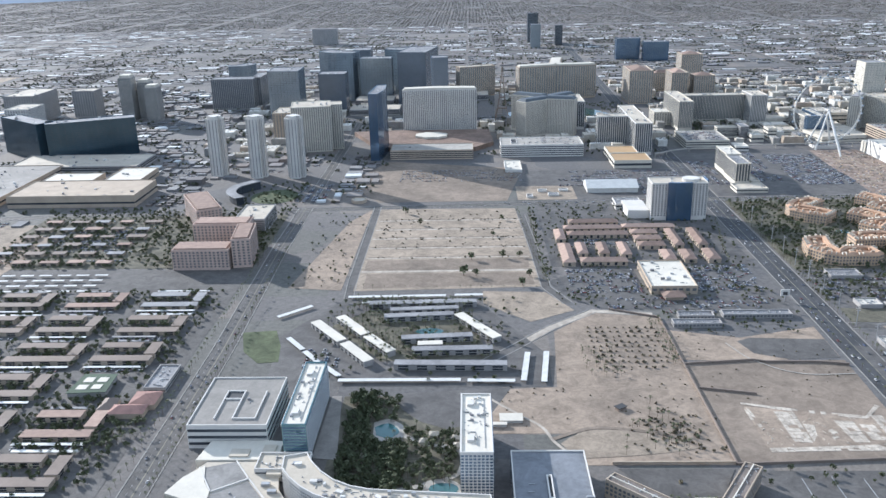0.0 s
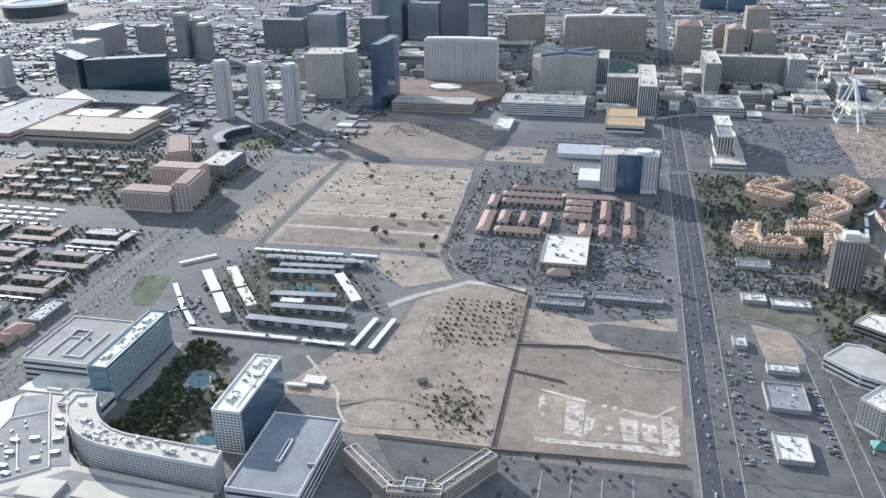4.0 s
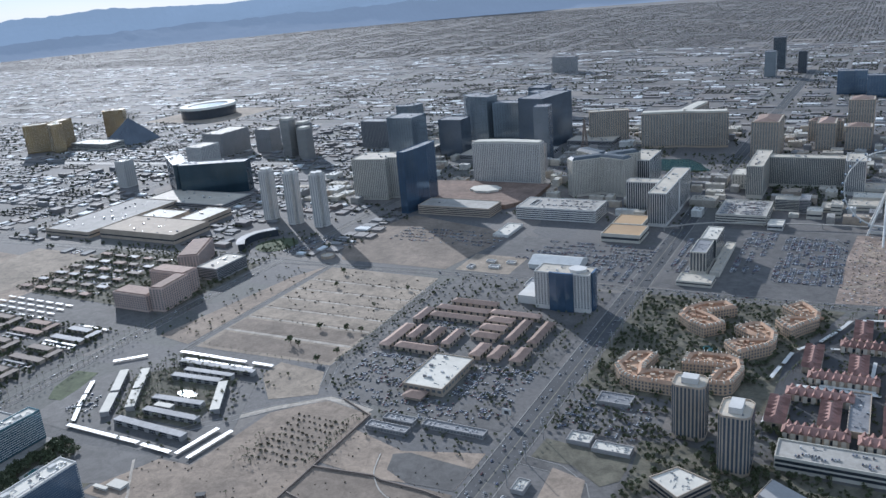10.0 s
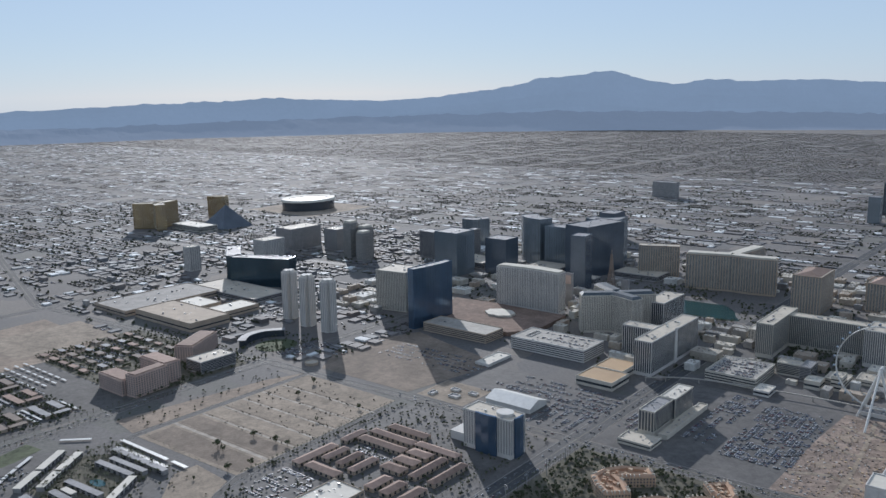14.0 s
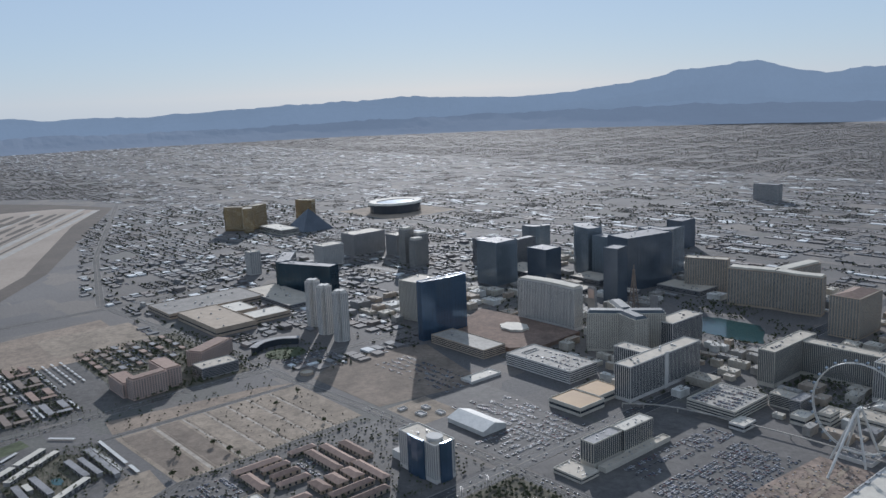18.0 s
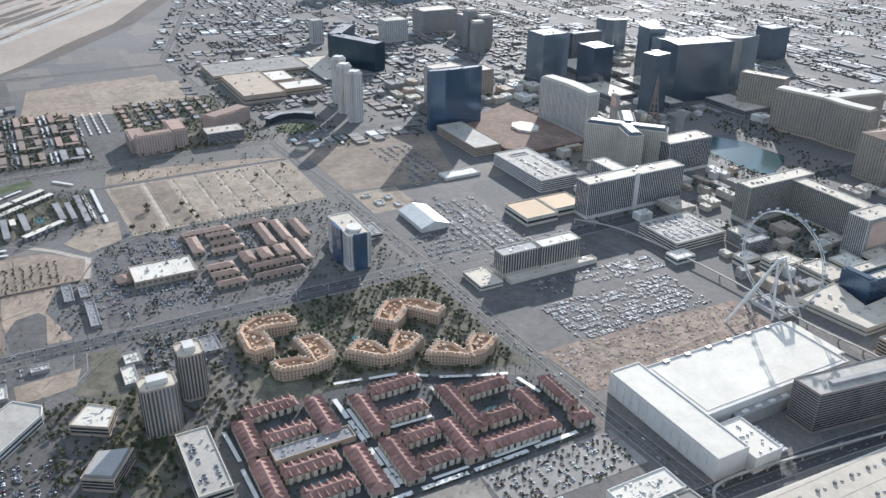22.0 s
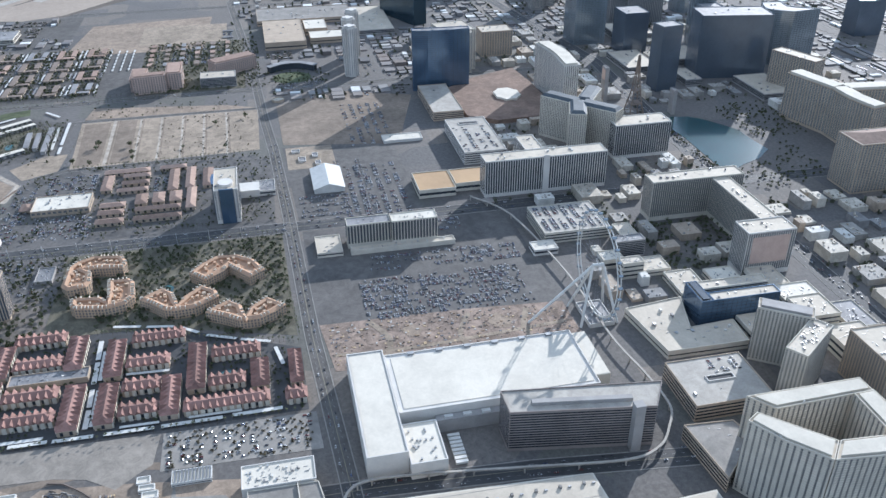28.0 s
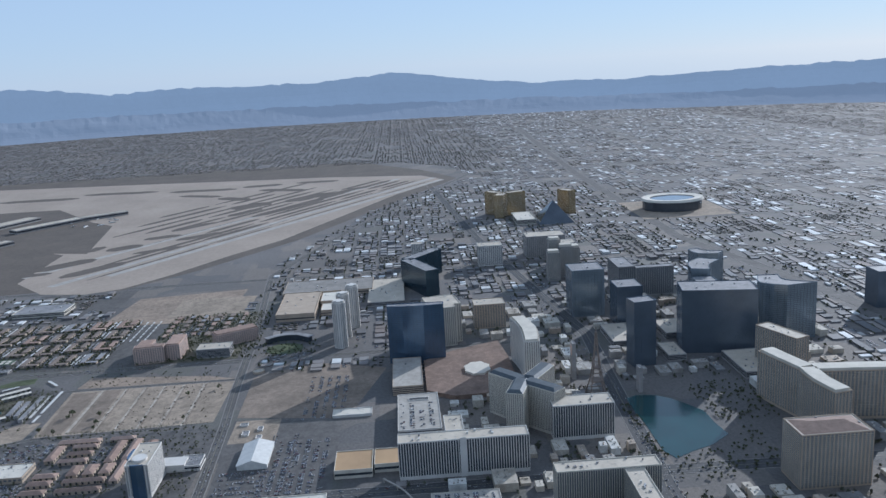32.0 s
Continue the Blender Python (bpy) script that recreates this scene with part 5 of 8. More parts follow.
for y0 in range(398, 480, 14):
    for x0 in range(-256, -186, 15):
        bar("cottage", (x0, y0 + 3), (x0 + rr.uniform(7, 11), y0 + 3), rr.uniform(3.2, 4.6), rr.uniform(1.3, 1.8), stucco_tan, rr.choice((roof_tan, roof_grey, brown_wall)), "small tan cottage with a shallow roof", group="cottages by the old hotel", bays=2)
        park_rows(x0, y0 + 7, x0 + 12, y0 + 10, "x", 9, 1.2, 0.5)
CAR = "rows of white carports in the car park"
for i in range(7):
    for k in range(4):
        carport((-246 + 9.5 * i, 362 + 7 * k), (-239.5 + 9.5 * i, 362 + 7 * k), 1.5, group=CAR, posts=False)
club = thing("club_house", -122, 258, "club house with hipped red tile roofs", "club house")
for k, (x0, y0, x1, y1, h) in enumerate(((-126, 247, -114, 253, 2.2), (-121, 253, -112, 262, 2.4), (-131, 250, -126, 258, 2.0))):
    part("wall", Mesher().box(x0, y0, x1, y1, 0, h), stucco_tan, club)
    part("roof", Mesher().hip(x0, y0, x1, y1, h, 1.6), roof_tile if k < 2 else brown_wall, club)
green_felt = surface("green roof felt", (0.10, 0.13, 0.09), (0.07, 0.09, 0.065), 0.9, scale=0.1, fine=1.0)
courts = thing("court_roof", -140, 268, "square court building with a green roof and white panels", "building")
part("wall", Mesher().prism([(-147, 261.6), (-133.4, 262.6), (-134.4, 275.6), (-146.2, 275.6)], 0, 2.0), stucco_grey, courts)
part("roof", Mesher().prism([(-147.4, 261.3), (-133, 262.3), (-134, 276), (-146.6, 276)], 2.0, 2.2), green_felt, courts, "green-felted roof")
for q in ((-145, 264, -141.2, 267.4), (-139.6, 264.4, -136, 267.6), (-144.6, 269.4, -141, 273), (-139.4, 269.6, -135.8, 273)):
    part("roof_panel", Mesher().box(*q, 2.2, 2.35), roof_white, courts)
building("service_hall", rect(-120.3, 265, -112.2, 283), 2.4, stucco_grey, "low grey-roofed service hall with roof units", "hall", "bands", glass_dark, roof_grey, storey=1.8, fill=0.3, units=7, foot=0.3, top=0.3)
trees_in(-152, 226, -112, 262, 150, (1.2, 2.8)), trees_in(-262, 200, -114, 352, 420, (1.3, 2.9))
palms_along((-128, 226), (-112, 244), 1.6), palms_along((-126, 222), (-110, 238), 1.6)
trees_in(-64, 272, 20, 350, 150, (1.1, 2.2)), trees_in(40, 392, 141, 500, 160, (1.0, 2.0)), trees_in(36, 338, 140, 391, 110, (0.9, 1.7))
keep_out(-262, 195, 300, 505)

# ---- suites hotel, tower and tent beside the avenue ----
def tiled(name, x0, y0, x1, y1, h, wall, roof, label, group, rise=1.3, bays=4):
    """A walk-up house with a hipped tile roof, windows on all sides and dormers."""
    th = thing(name, (x0 + x1) / 2, (y0 + y1) / 2, label, "apartment", group)
    part("wall", Mesher().box(x0, y0, x1, y1, 0, h), wall, th)
    part("roof", Mesher().hip(x0, y0, x1, y1, h, rise), roof, th)
    for a, b in (((x0, y0), (x1, y0)), ((x1, y0), (x1, y1)), ((x1, y1), (x0, y1)), ((x0, y1), (x0, y0))):
        ln = math.dist(a, b)
        n = max(1, int(ln / 3.6))
        ang = math.degrees(math.atan2(b[1] - a[1], b[0] - a[0]))
        me = shared_box("window", 1.3, 0.14, h * 0.62, glass_dark)
        for k in range(n):
            s = (k + 0.5) / n
            placed("window", me, th, pose(a[0] + (b[0] - a[0]) * s, a[1] + (b[1] - a[1]) * s, h * 0.18, 0, 0, ang))
    return th


SUI = "tan-roofed suites"
for q in ((46, 391, 52, 420), (55, 391.5, 78, 398), (55, 404, 60, 421), (66, 404, 71, 421), (77, 402, 82, 421), (46, 427, 51, 444), (53, 434, 86, 440), (52, 445, 84, 450.5), (88, 415, 102, 422), (88, 425.5, 102, 432.5),
          (88, 436, 102, 443), (85, 446.5, 114, 452), (107, 416, 112, 443), (119.5, 416, 124.5, 444), (97, 394, 103, 409), (107, 394, 113, 409), (119, 394, 125, 410), (56, 456, 84, 462)):
    tiled("suite_house", *q, 2.4, stucco_tan, roof_tan, "two-storey tan suite house with a hipped tan tile roof", SUI)
hall = building("casino_lobby", rect(82, 354, 103, 388), 4.2, stucco_tan, "tan casino lobby with a bright white roof", "casino", "grid", glass_dark, roof_white, bay=3, storey=2, units=8)
part("porch", Mesher().hip(86, 346, 96, 353.6, 2.0, 1.4), roof_tan, hall, "tan tiled entrance porch")
part("porch_wall", Mesher().box(87, 347, 95, 353.6, 0, 2.0), stucco_tan, hall)
park_rows(46, 356, 80, 389, "x", 3.6, 1.0, 0.5)
park_rows(60, 338, 136, 351, "x", 3.6, 1.0, 0.36)
park_rows(105, 356, 137, 392, "y", 3.6, 1.0, 0.42)
park_rows(60, 424, 86, 433, "x", 4.6, 1.0, 0.6)
trees_in(42, 388, 140, 500, 420, (0.9, 1.9), garden_trees)
for k in range(90):
    many_trees.append((rnd.uniform(42, 140), rnd.uniform(338, 390), 0, rnd.uniform(1.0, 2.0), rnd.uniform(0, 6.3)))
palms_along((36, 366), (34, 480), 3), palms_along((128, 392), (140, 460), 3)

plat = building("apartment_tower", rect(104.5, 466, 136.5, 480), 22.4, stucco_white, "white apartment tower with a blue glass centre", "apartment tower", "grid", glass_dark, roof_cream, bay=1.7, storey=1.05, fill=0.55, foot=2.5, units=5)
part("glass_front", Mesher().prism([(113.5, 464.9), (118, 464.2), (123, 464.2), (127.5, 464.9), (127.5, 466), (113.5, 466)], 0, 22.8), glass_blue, plat, "bowed blue glass front")
part("glass_side", Mesher().prism([(136.5, 469), (137.4, 469.4), (137.8, 473), (137.4, 477), (136.5, 477.4)], 0, 22.8), glass_blue, plat, "bowed blue glass side")
part("crown", Mesher().prism([(128 + 5 * math.cos(a / 8 * math.pi), 473 + 4.5 * math.sin(a / 8 * math.pi)) for a in range(16)], 21.8, 23.6), stucco_white, plat)
part("podium", Mesher().box(92, 470, 104.4, 492, 0, 5), stucco_white, plat)
building("office_block", rect(88, 488, 104, 502), 4, stucco_white, "white flat-roofed block with cluttered roof", "building", "bands", units=10)
tent = thing("event_tent", 92, 536, "long white event tent with a pitched roof", "tent")
part("wall", Mesher().box(76, 526.5, 109, 546, 0, 3.2), metal_white, tent)
roofm = Mesher()
roofm.v = [(75.6, 526, 3.2), (109.4, 526, 3.2), (109.4, 546.5, 3.2), (75.6, 546.5, 3.2), (75.6, 536.2, 6.6), (109.4, 536.2, 6.6)]
roofm.f = [(0, 1, 5, 4), (2, 3, 4, 5), (1, 2, 5), (3, 0, 4), (3, 2, 1, 0)]
part("roof", roofm, metal_white, tent)
park_rows(70, 549, 146, 588, "x", 5.4, 1.05, 0.65), park_rows(112, 516, 146, 548, "y", 5.4, 1.05, 0.55), park_rows(-50, 560, 36, 592, "x", 6, 1.1, 0.45)
for q in ((36, 516, 40, 522), (50, 520, 57, 525), (44, 530, 50, 534), (58, 531, 64, 535)):
    building("yard_shed", rect(*q), 1.3, stucco_white, "low white shed in the gravel yard", "shed", "bands", units=0, foot=0.3, top=0.3, storey=1, group="yard sheds")
hotel = building("hotel_slab", rect(175, 539, 184.5, 564), 15.4, stucco_cream, "cream hotel slab with dark vertical window strips", "hotel", "piers", glass_slate, roof_grey, trim=glass_soft, bay=1.7, fill=0.55, foot=3.4)
building("hotel_slab", rect(176, 564.4, 186, 591), 15.8, stucco_cream, "cream hotel slab with dark vertical window strips and white roof", "hotel", "piers", glass_slate, roof_white, trim=glass_soft, bay=1.7, fill=0.55, foot=3.4)
building("hotel_podium", rect(186.4, 540, 192, 600), 3.0, stucco_cream, "low cream hotel podium", "building", "bands", units=6, roof=roof_cream)
building("hotel_lobby", rect(171, 521, 191, 535.5), 3.2, stucco_cream, "low cream lobby block with open ground floor", "building", "bands", units=4, roof=roof_cream)
park_rows(160, 542, 174, 610, "y", 4.4, 1.0, 0.7), park_rows(196, 545, 216, 620, "y", 5.5, 1.05, 0.4), park_rows(220, 540, 258, 628, "y", 3.4, 1.0, 0.62), park_rows(198, 601, 216, 634, "y", 3.4, 1.0, 0.7)

# ---- apricot apartments round courtyards ----
def courtyard_block(poly, label):
    """Four storeys on a bent outline: a tile roof runs round the edge, with a sunken deck, roof huts and white caps inside."""
    if area_of(poly) < 0:
        poly = poly[::-1]
    n = len(poly)
    cx, cy = sum(p[0] for p in poly) / n, sum(p[1] for p in poly) / n
    th = thing("courtyard_apartments", cx, cy, label, "apartment", "apricot courtyard apartments")
    part("wall", Mesher().prism(poly, 0, 5.5, top=False), stucco_orange, th)
    part("roof_deck", Mesher().prism(inset(poly, 1.2), 4.4, 4.6), roof_rust, th)
    eave, crest, inner = inset(poly, -0.2), inset(poly, 1.6), inset(poly, 3.1)
    m = Mesher()
    m.v = [(*p, 5.45) for p in eave] + [(*p, 6.5) for p in crest] + [(*p, 5.9) for p in inner] + [(*p, 4.6) for p in inner]
    m.f = [(r * n + i, r * n + (i + 1) % n, (r + 1) * n + (i + 1) % n, (r + 1) * n + i) for r in (0, 1, 2) for i in range(n)]
    part("roof", m, roof_rust, th, "faded orange tile roof round the edge")
    rq = random.Random(int(cx))
    for i in range(n):
        a, b = poly[i], poly[(i + 1) % n]
        facade(th, a, b, 0.4, 5.2, "grid", glass_soft, stucco_cream, 1.5, 1.35, 0.5)
        ln = math.dist(a, b)
        d = Vector((b[0] - a[0], b[1] - a[1])) / ln
        for k in range(int(ln / 2.1)):
            p = Vector(a) + d * (k * 2.1 + rq.uniform(0.6, 1.6)) + Vector((-d.y, d.x)) * 0.7
            if rq.random() < 0.75:
                part("gable_cap", Mesher().slab(tuple(p - Vector((-d.y, d.x)) * 0.8), tuple(p + Vector((-d.y, d.x)) * 0.9), 0.3, 5.6, 6.75), stucco_cream, th)
    x0, x1, y0, y1 = min(p[0] for p in poly), max(p[0] for p in poly), min(p[1] for p in poly), max(p[1] for p in poly)
    core = inset(poly, 3.3)
    made = 0
    for _ in range(260):
        x, y = rq.uniform(x0, x1), rq.uniform(y0, y1)
        if made < 26 and inside(x, y, core) and inside(x, y, poly):
            u, w = rq.uniform(0.5, 1.1), rq.uniform(0.4, 0.9)
            part("roof_hut", Mesher().box(x - u, y - w, x + u, y + w, 4.6, rq.uniform(5.2, 6.5)), rq.choice((stucco_orange, stucco_tan, roof_rust)), th)
            made += 1


for outline in ([(172.7, 415.6), (180.8, 418.8), (186.1, 417.1), (183.6, 403.1), (184.5, 398.5), (187.4, 401.3), (197.9, 402.1), (202.1, 400.5), (203.4, 391.1), (199.4, 388), (180.7, 388.3), (174.7, 392), (169.9, 400.5)],
                [(198.3, 410.9), (198.4, 421.5), (202.5, 424.5), (216.8, 425.8), (223.1, 422.1), (225.5, 412.2), (222.8, 397.7), (219.2, 395.2), (213.4, 394.7), (212.2, 398.1), (214, 409.5), (219.2, 413), (211, 412.3)],
                [(220.7, 428.7), (215.9, 433.8), (212.1, 439.1), (218, 445.1), (227.2, 447.6), (230.2, 447.9), (222.7, 450.9), (213.8, 458.8), (220.6, 466.6), (226.2, 467.9), (230.7, 461.8), (234.2, 456.4), (234.7, 446.5), (233.1, 441.7), (225.1, 434)],
                [(239.7, 461.7), (235.3, 466.3), (231.1, 472.9), (237.6, 479.1), (245.7, 480.7), (247, 481.2), (239.5, 483.6), (232.5, 491.6), (241.5, 500.9), (246.3, 495.6), (250.9, 487.9), (250.9, 478.2), (245.3, 471.1)],
                [(200, 452.3), (191.7, 458.3), (184.6, 466.5), (186, 477.2), (193.1, 486.1), (204.8, 491.6), (211.2, 483.8), (197.4, 472.9), (201.6, 470), (209.1, 461.1)]):
    courtyard_block(outline, "four-storey apricot apartments round a court with faded tile roofs")
trees_in(160, 384, 256, 503, 1350, (1.3, 2.7), garden_trees, [(160, 386), (205, 384), (236, 410), (236, 440), (256, 470), (258, 503), (160, 503)])
palms_along((158, 390), (158, 500), 2.6), palms_along((178, 500), (262, 506), 2.6)
ground_piece("pool_courts", [(205 + 4 * math.cos(a / 6 * math.pi), 441 + 3 * math.sin(a / 6 * math.pi)) for a in range(12)], 0.08, pool_water, "pool among the apartments", "water")

# ---- red-roofed estate ----
RED = "red-roofed estate houses"
gable_m = Mesher()
gable_m.v = [(-1.15, -0.65, 0.1), (1.15, -0.65, 0.1), (0, -0.65, 1.75), (-1.15, 1.9, 0.4), (1.15, 1.9, 0.4), (0, 2.9, 1.75)]
gable_m.f = [(0, 2, 5, 3), (1, 4, 5, 2), (0, 1, 2)]
gable_me = gable_m.mesh("gable", roof_tile)
for q in ((246, 368, 270, 375), (273, 367.5, 300, 374.5), (244, 400, 270, 407), (282, 403.5, 312, 411), (251, 418, 279, 425), (284, 418, 311, 425), (284, 444.5, 311, 451.5), (262, 455, 296, 462), (258.5, 377, 265.5, 398), (239, 374, 246, 397),
          (281.5, 377, 288.5, 400), (297.5, 380, 304.5, 401), (284, 427, 291, 443), (300.5, 427, 307.5, 443), (248, 428, 255, 452), (267, 427, 274, 446), (288.5, 464, 295.5, 480), (303.5, 454, 310.5, 490), (267.5, 465, 274.5, 487), (280, 483, 300, 490), (277, 500, 301, 505), (305, 497, 312, 506)):
    th = tiled("estate_house", *q, 3.2, stucco_tan, roof_tile, "three-storey tan house with a steep red tile roof", RED, 1.9)
    x0, y0, x1, y1 = q
    lx = x1 - x0 > y1 - y0
    ln = max(x1 - x0, y1 - y0)
    n = int(ln / 2.9)
    fronts = Mesher()
    for k in range(n):
        for side in (-1, 1):
            c = (k + 0.5 + 0.12 * side) / n * ln
            x, y, turn = (x0 + c, (y0 + y1) / 2 + side * (y1 - y0) / 2, 0 if side < 0 else 180) if lx else ((x0 + x1) / 2 + side * (x1 - x0) / 2, y0 + c, 270 if side < 0 else 90)
            placed("gable", gable_me, th, pose(x, y, 3.2, 0, 0, turn))
            u = Vector((1, 0)) if lx else Vector((0, 1))
            w = Vector((0, side)) if lx else Vector((side, 0))
            p, q = Vector((x, y)) - u * 0.85 + w * 0.3, Vector((x, y)) + u * 0.85 + w * 0.3
            fronts.prism(strip(tuple(p), tuple(q), 0.5), 0, 3.75)
            fronts.prism(strip(tuple(p.lerp(q, 0.3)), tuple(p.lerp(q, 0.7)), 0.5), 3.75, 4.35)
    part("bay_frontage", fronts, stucco_cream, th, "pale gabled bays along both sides", "stuff")
ESC = "estate carports with white roofs"
for a, b, w in (((314.5, 385), (314.5, 400), 2.0), ((314.8, 402), (315, 418), 2.0), ((315, 422), (315.2, 442), 2.0), ((315.2, 445), (315, 470), 2.0), ((314.6, 474), (314.4, 495), 2.0), ((311.8, 376), (312, 398), 1.8),
                ((247, 413), (262, 413.2), 2.2), ((264, 413.4), (280, 413.6), 2.2), ((284, 413.6), (296, 413.8), 2.2), ((298, 414), (310, 414), 2.2), ((285, 416.3), (309, 416.3), 1.8), ((256, 415.8), (278, 416), 1.8),
                ((236, 417), (238.5, 430), 1.8), ((239.5, 433), (242, 446), 1.8), ((244, 450), (250, 458), 1.8), ((253, 462), (259, 476), 1.8), ((260, 478), (265, 492), 1.8), ((258, 455), (271, 458), 1.6), ((276, 427), (277, 446), 1.6),
                ((270, 494), (284, 497), 1.8), ((247, 364), (268, 365), 1.6), ((273, 364.5), (296, 365), 1.6), ((312, 428), (312.2, 444), 1.4), ((312, 456), (312, 478), 1.4), ((238, 376), (239, 396), 1.4)):
    carport(a, b, w, group=ESC)
ground_piece("pool_red_a", rect(292, 386, 296, 393), 0.08, pool_water, "blue estate pool", "water")
ground_piece("pool_red_b", [(285 + 3 * math.cos(a / 6 * math.pi), 472 + 4.5 * math.sin(a / 6 * math.pi)) for a in range(12)], 0.08, pool_water, "turquoise round estate pool", "water")
trees_in(240, 366, 316, 505, 620, (0.9, 1.9), garden_trees, [(246, 368), (316, 368), (316, 505), (275, 505), (246, 440)])
palms_along((240, 410), (268, 505), 2.4), palms_along((317, 372), (318, 500), 3.2)
park_rows(320, 448, 341, 507, "x", 4.6, 1.05, 0.28)
for _ in range(130):
    many_shrubs.append((rnd.uniform(320, 341), rnd.uniform(448, 507), 0, rnd.uniform(0.6, 1.4), rnd.uniform(0, 6.3)))

building("estate_club", rect(268.5, 377, 276.5, 411), 3.0, stucco_tan, "long tan clubhouse with a flat roof between red-roofed houses", "club house", "grid", glass_dark, roof_grey, bay=1.6, storey=1.3, units=5)
# ---- slim towers, offices and shops north of the avenue ----
for x0, y0, x1, y1, h in ((227, 335.5, 238.5, 350.5, 24.5), (206, 354.5, 219, 366, 23.8)):
    th = building("condo_tower", [(x0 + 2, y0), (x1 - 2, y0), (x1, y0 + 2), (x1, y1 - 2), (x1 - 2, y1), (x0 + 2, y1), (x0, y1 - 2), (x0, y0 + 2)], h, stucco_tan, "slim tan condominium tower with stacked balconies", "apartment tower", "piers", glass_hazed, roof_cream, trim=glass_hazed, bay=1.5, fill=0.55, foot=1.5, units=3)
    part("roof_house", Mesher().box(x0 + 3.4, y0 + 3.4, x1 - 3.4, y1 - 3.4, h - 0.5, h + 1.9), stucco_white, th)
building("office_building", [(207, 317), (215, 327), (228, 322), (219, 308)], 5.4, stucco_tan, "tan office block with dark window bands", "office", "bands", glass_dark, roof_white, storey=1.3, units=5)
garage("parking_garage", [(190.6, 288.6), (200.1, 299.6), (206.7, 298.8), (232.6, 275.2), (225.9, 263.2), (214.6, 270.1), (200.6, 277.7)], 5.4, "pale two-level parking garage", 3, deck=concrete)
PLZ = "cream plaza hotel wings"
for q, h in (([(194.3, 254.3), (202.6, 263.4), (208, 259), (200, 248)], 10.4), ([(200.2, 247.8), (205, 254.6), (212, 248.5), (207.2, 241.6)], 9.2), ([(207.6, 241.2), (218, 257), (223.5, 252.5), (212, 237.5)], 10.9)):
    building("plaza_hotel", q, h, stucco_cream, "cream hotel wing with rows of dark windows and a white roof", "hotel", "grid", glass_dark, roof_white, bay=1.15, storey=0.95, fill=0.55, units=5, group=PLZ)
green_tin = surface("green standing-seam roof", (0.10, 0.23, 0.20), (0.07, 0.165, 0.145), 0.45, 0.2, 0.3, 3.0)
part("green_roof", Mesher().hip(202.6, 244, 209, 250, 9.0, 2.2, 0.2), green_tin, bpy.data.objects["plaza_hotel.001"], "green pyramid roof over the link")
porch = thing("hotel_porch", 198.5, 241.5, "entrance porch under a green pyramid roof", "porch")
part("roof", Mesher().hip(196.3, 239.3, 200.7, 243.7, 2.0, 1.8, 0.3), green_tin, porch)
for px, py in ((196.6, 239.6), (200.4, 239.6), (200.4, 243.4), (196.6, 243.4)):
    part("post", Mesher().box(px - 0.2, py - 0.2, px + 0.2, py + 0.2, 0, 2.0), stucco_cream, porch)
building("office_building", [(256, 308), (243, 316), (247, 329), (263, 319)], 6.4, stucco_tan, "tan office block with a stepped roof", "office", "bands", glass_dark, roof_grey, storey=1.3, crown=1.0)
building("office_building", [(308, 303), (300, 318), (314, 329), (322, 312)], 12, stucco_grey, "grey office block with dark window grid", "office", "grid", glass_dark, roof_cream, bay=1.3, storey=1.1)
building("parking_deck", rect(246, 345, 286, 358), 6, stucco_cream, "pale parking deck with cars on top", "parking garage", "bands", glass_dark, concrete, storey=2, units=1)
building("parking_deck", rect(302.5, 340, 331, 359), 6.6, stucco_cream, "pale parking deck with cars on top and a ramp well", "parking garage", "bands", glass_dark, concrete, storey=2, units=1)
building("parking_deck", rect(336, 346.5, 372, 360.6), 5, stucco_cream, "pale parking deck with cars on top", "parking garage", "bands", glass_dark, concrete, storey=2, units=1)
# the open well is a dark sheet in place of its shade
part("ramp_well", Mesher().box(310, 346, 324, 352.5, 6.0, 6.16), asphalt, bpy.data.objects["parking_deck.001"], "flat dark sheet for the shaded well in the deck")
ground_piece("berm", [(273, 300), (292, 301), (303, 310), (303, 322), (292, 331), (282, 327)], 0.05, sand, "churned sandy plot beside the office")
ground_piece("office_lawn", [(262, 322), (280, 329), (286, 343), (262, 343), (250, 334)], 0.05, garden, "planted plot behind the office")
for x0, y0, x1, y1, z in ((248, 347, 284, 357, 5.6), (304, 341.5, 330, 358, 6.2), (338, 348, 371, 359.5, 4.6)):
    park_rows(x0, y0, x1, y1, "x", 6.2, 1.1, 0.35, z)
SHOP = "roadside shops"
for q, roof in (((161, 297, 166, 305), roof_white), ((171, 281, 182, 286.6), roof_white), ((168, 257, 181.5, 273), roof_grey), ((167, 229, 177.5, 243), roof_white), ((168.5, 336.4, 178.4, 344), roof_white), ((180, 333.6, 195.4, 340), roof_white), ((170, 371, 185, 380), roof_grey)):
    building("shop", rect(*q), 1.9, stucco_grey, "single-storey shop with a flat roof" if roof is roof_grey else "single-storey shop with a bright white roof", "shop", "bands", glass_dark, roof, storey=1.2, units=5, group=SHOP, foot=0.4)
park_rows(157, 226, 166, 296, "y", 4.4, 1.05, 0.4), park_rows(183, 232, 188, 275, "y", 4.6, 1.05, 0.5), park_rows(160, 346, 196, 372, "x", 5, 1.1, 0.5), park_rows(230, 262, 300, 302, "x", 4.8, 1.1, 0.5)
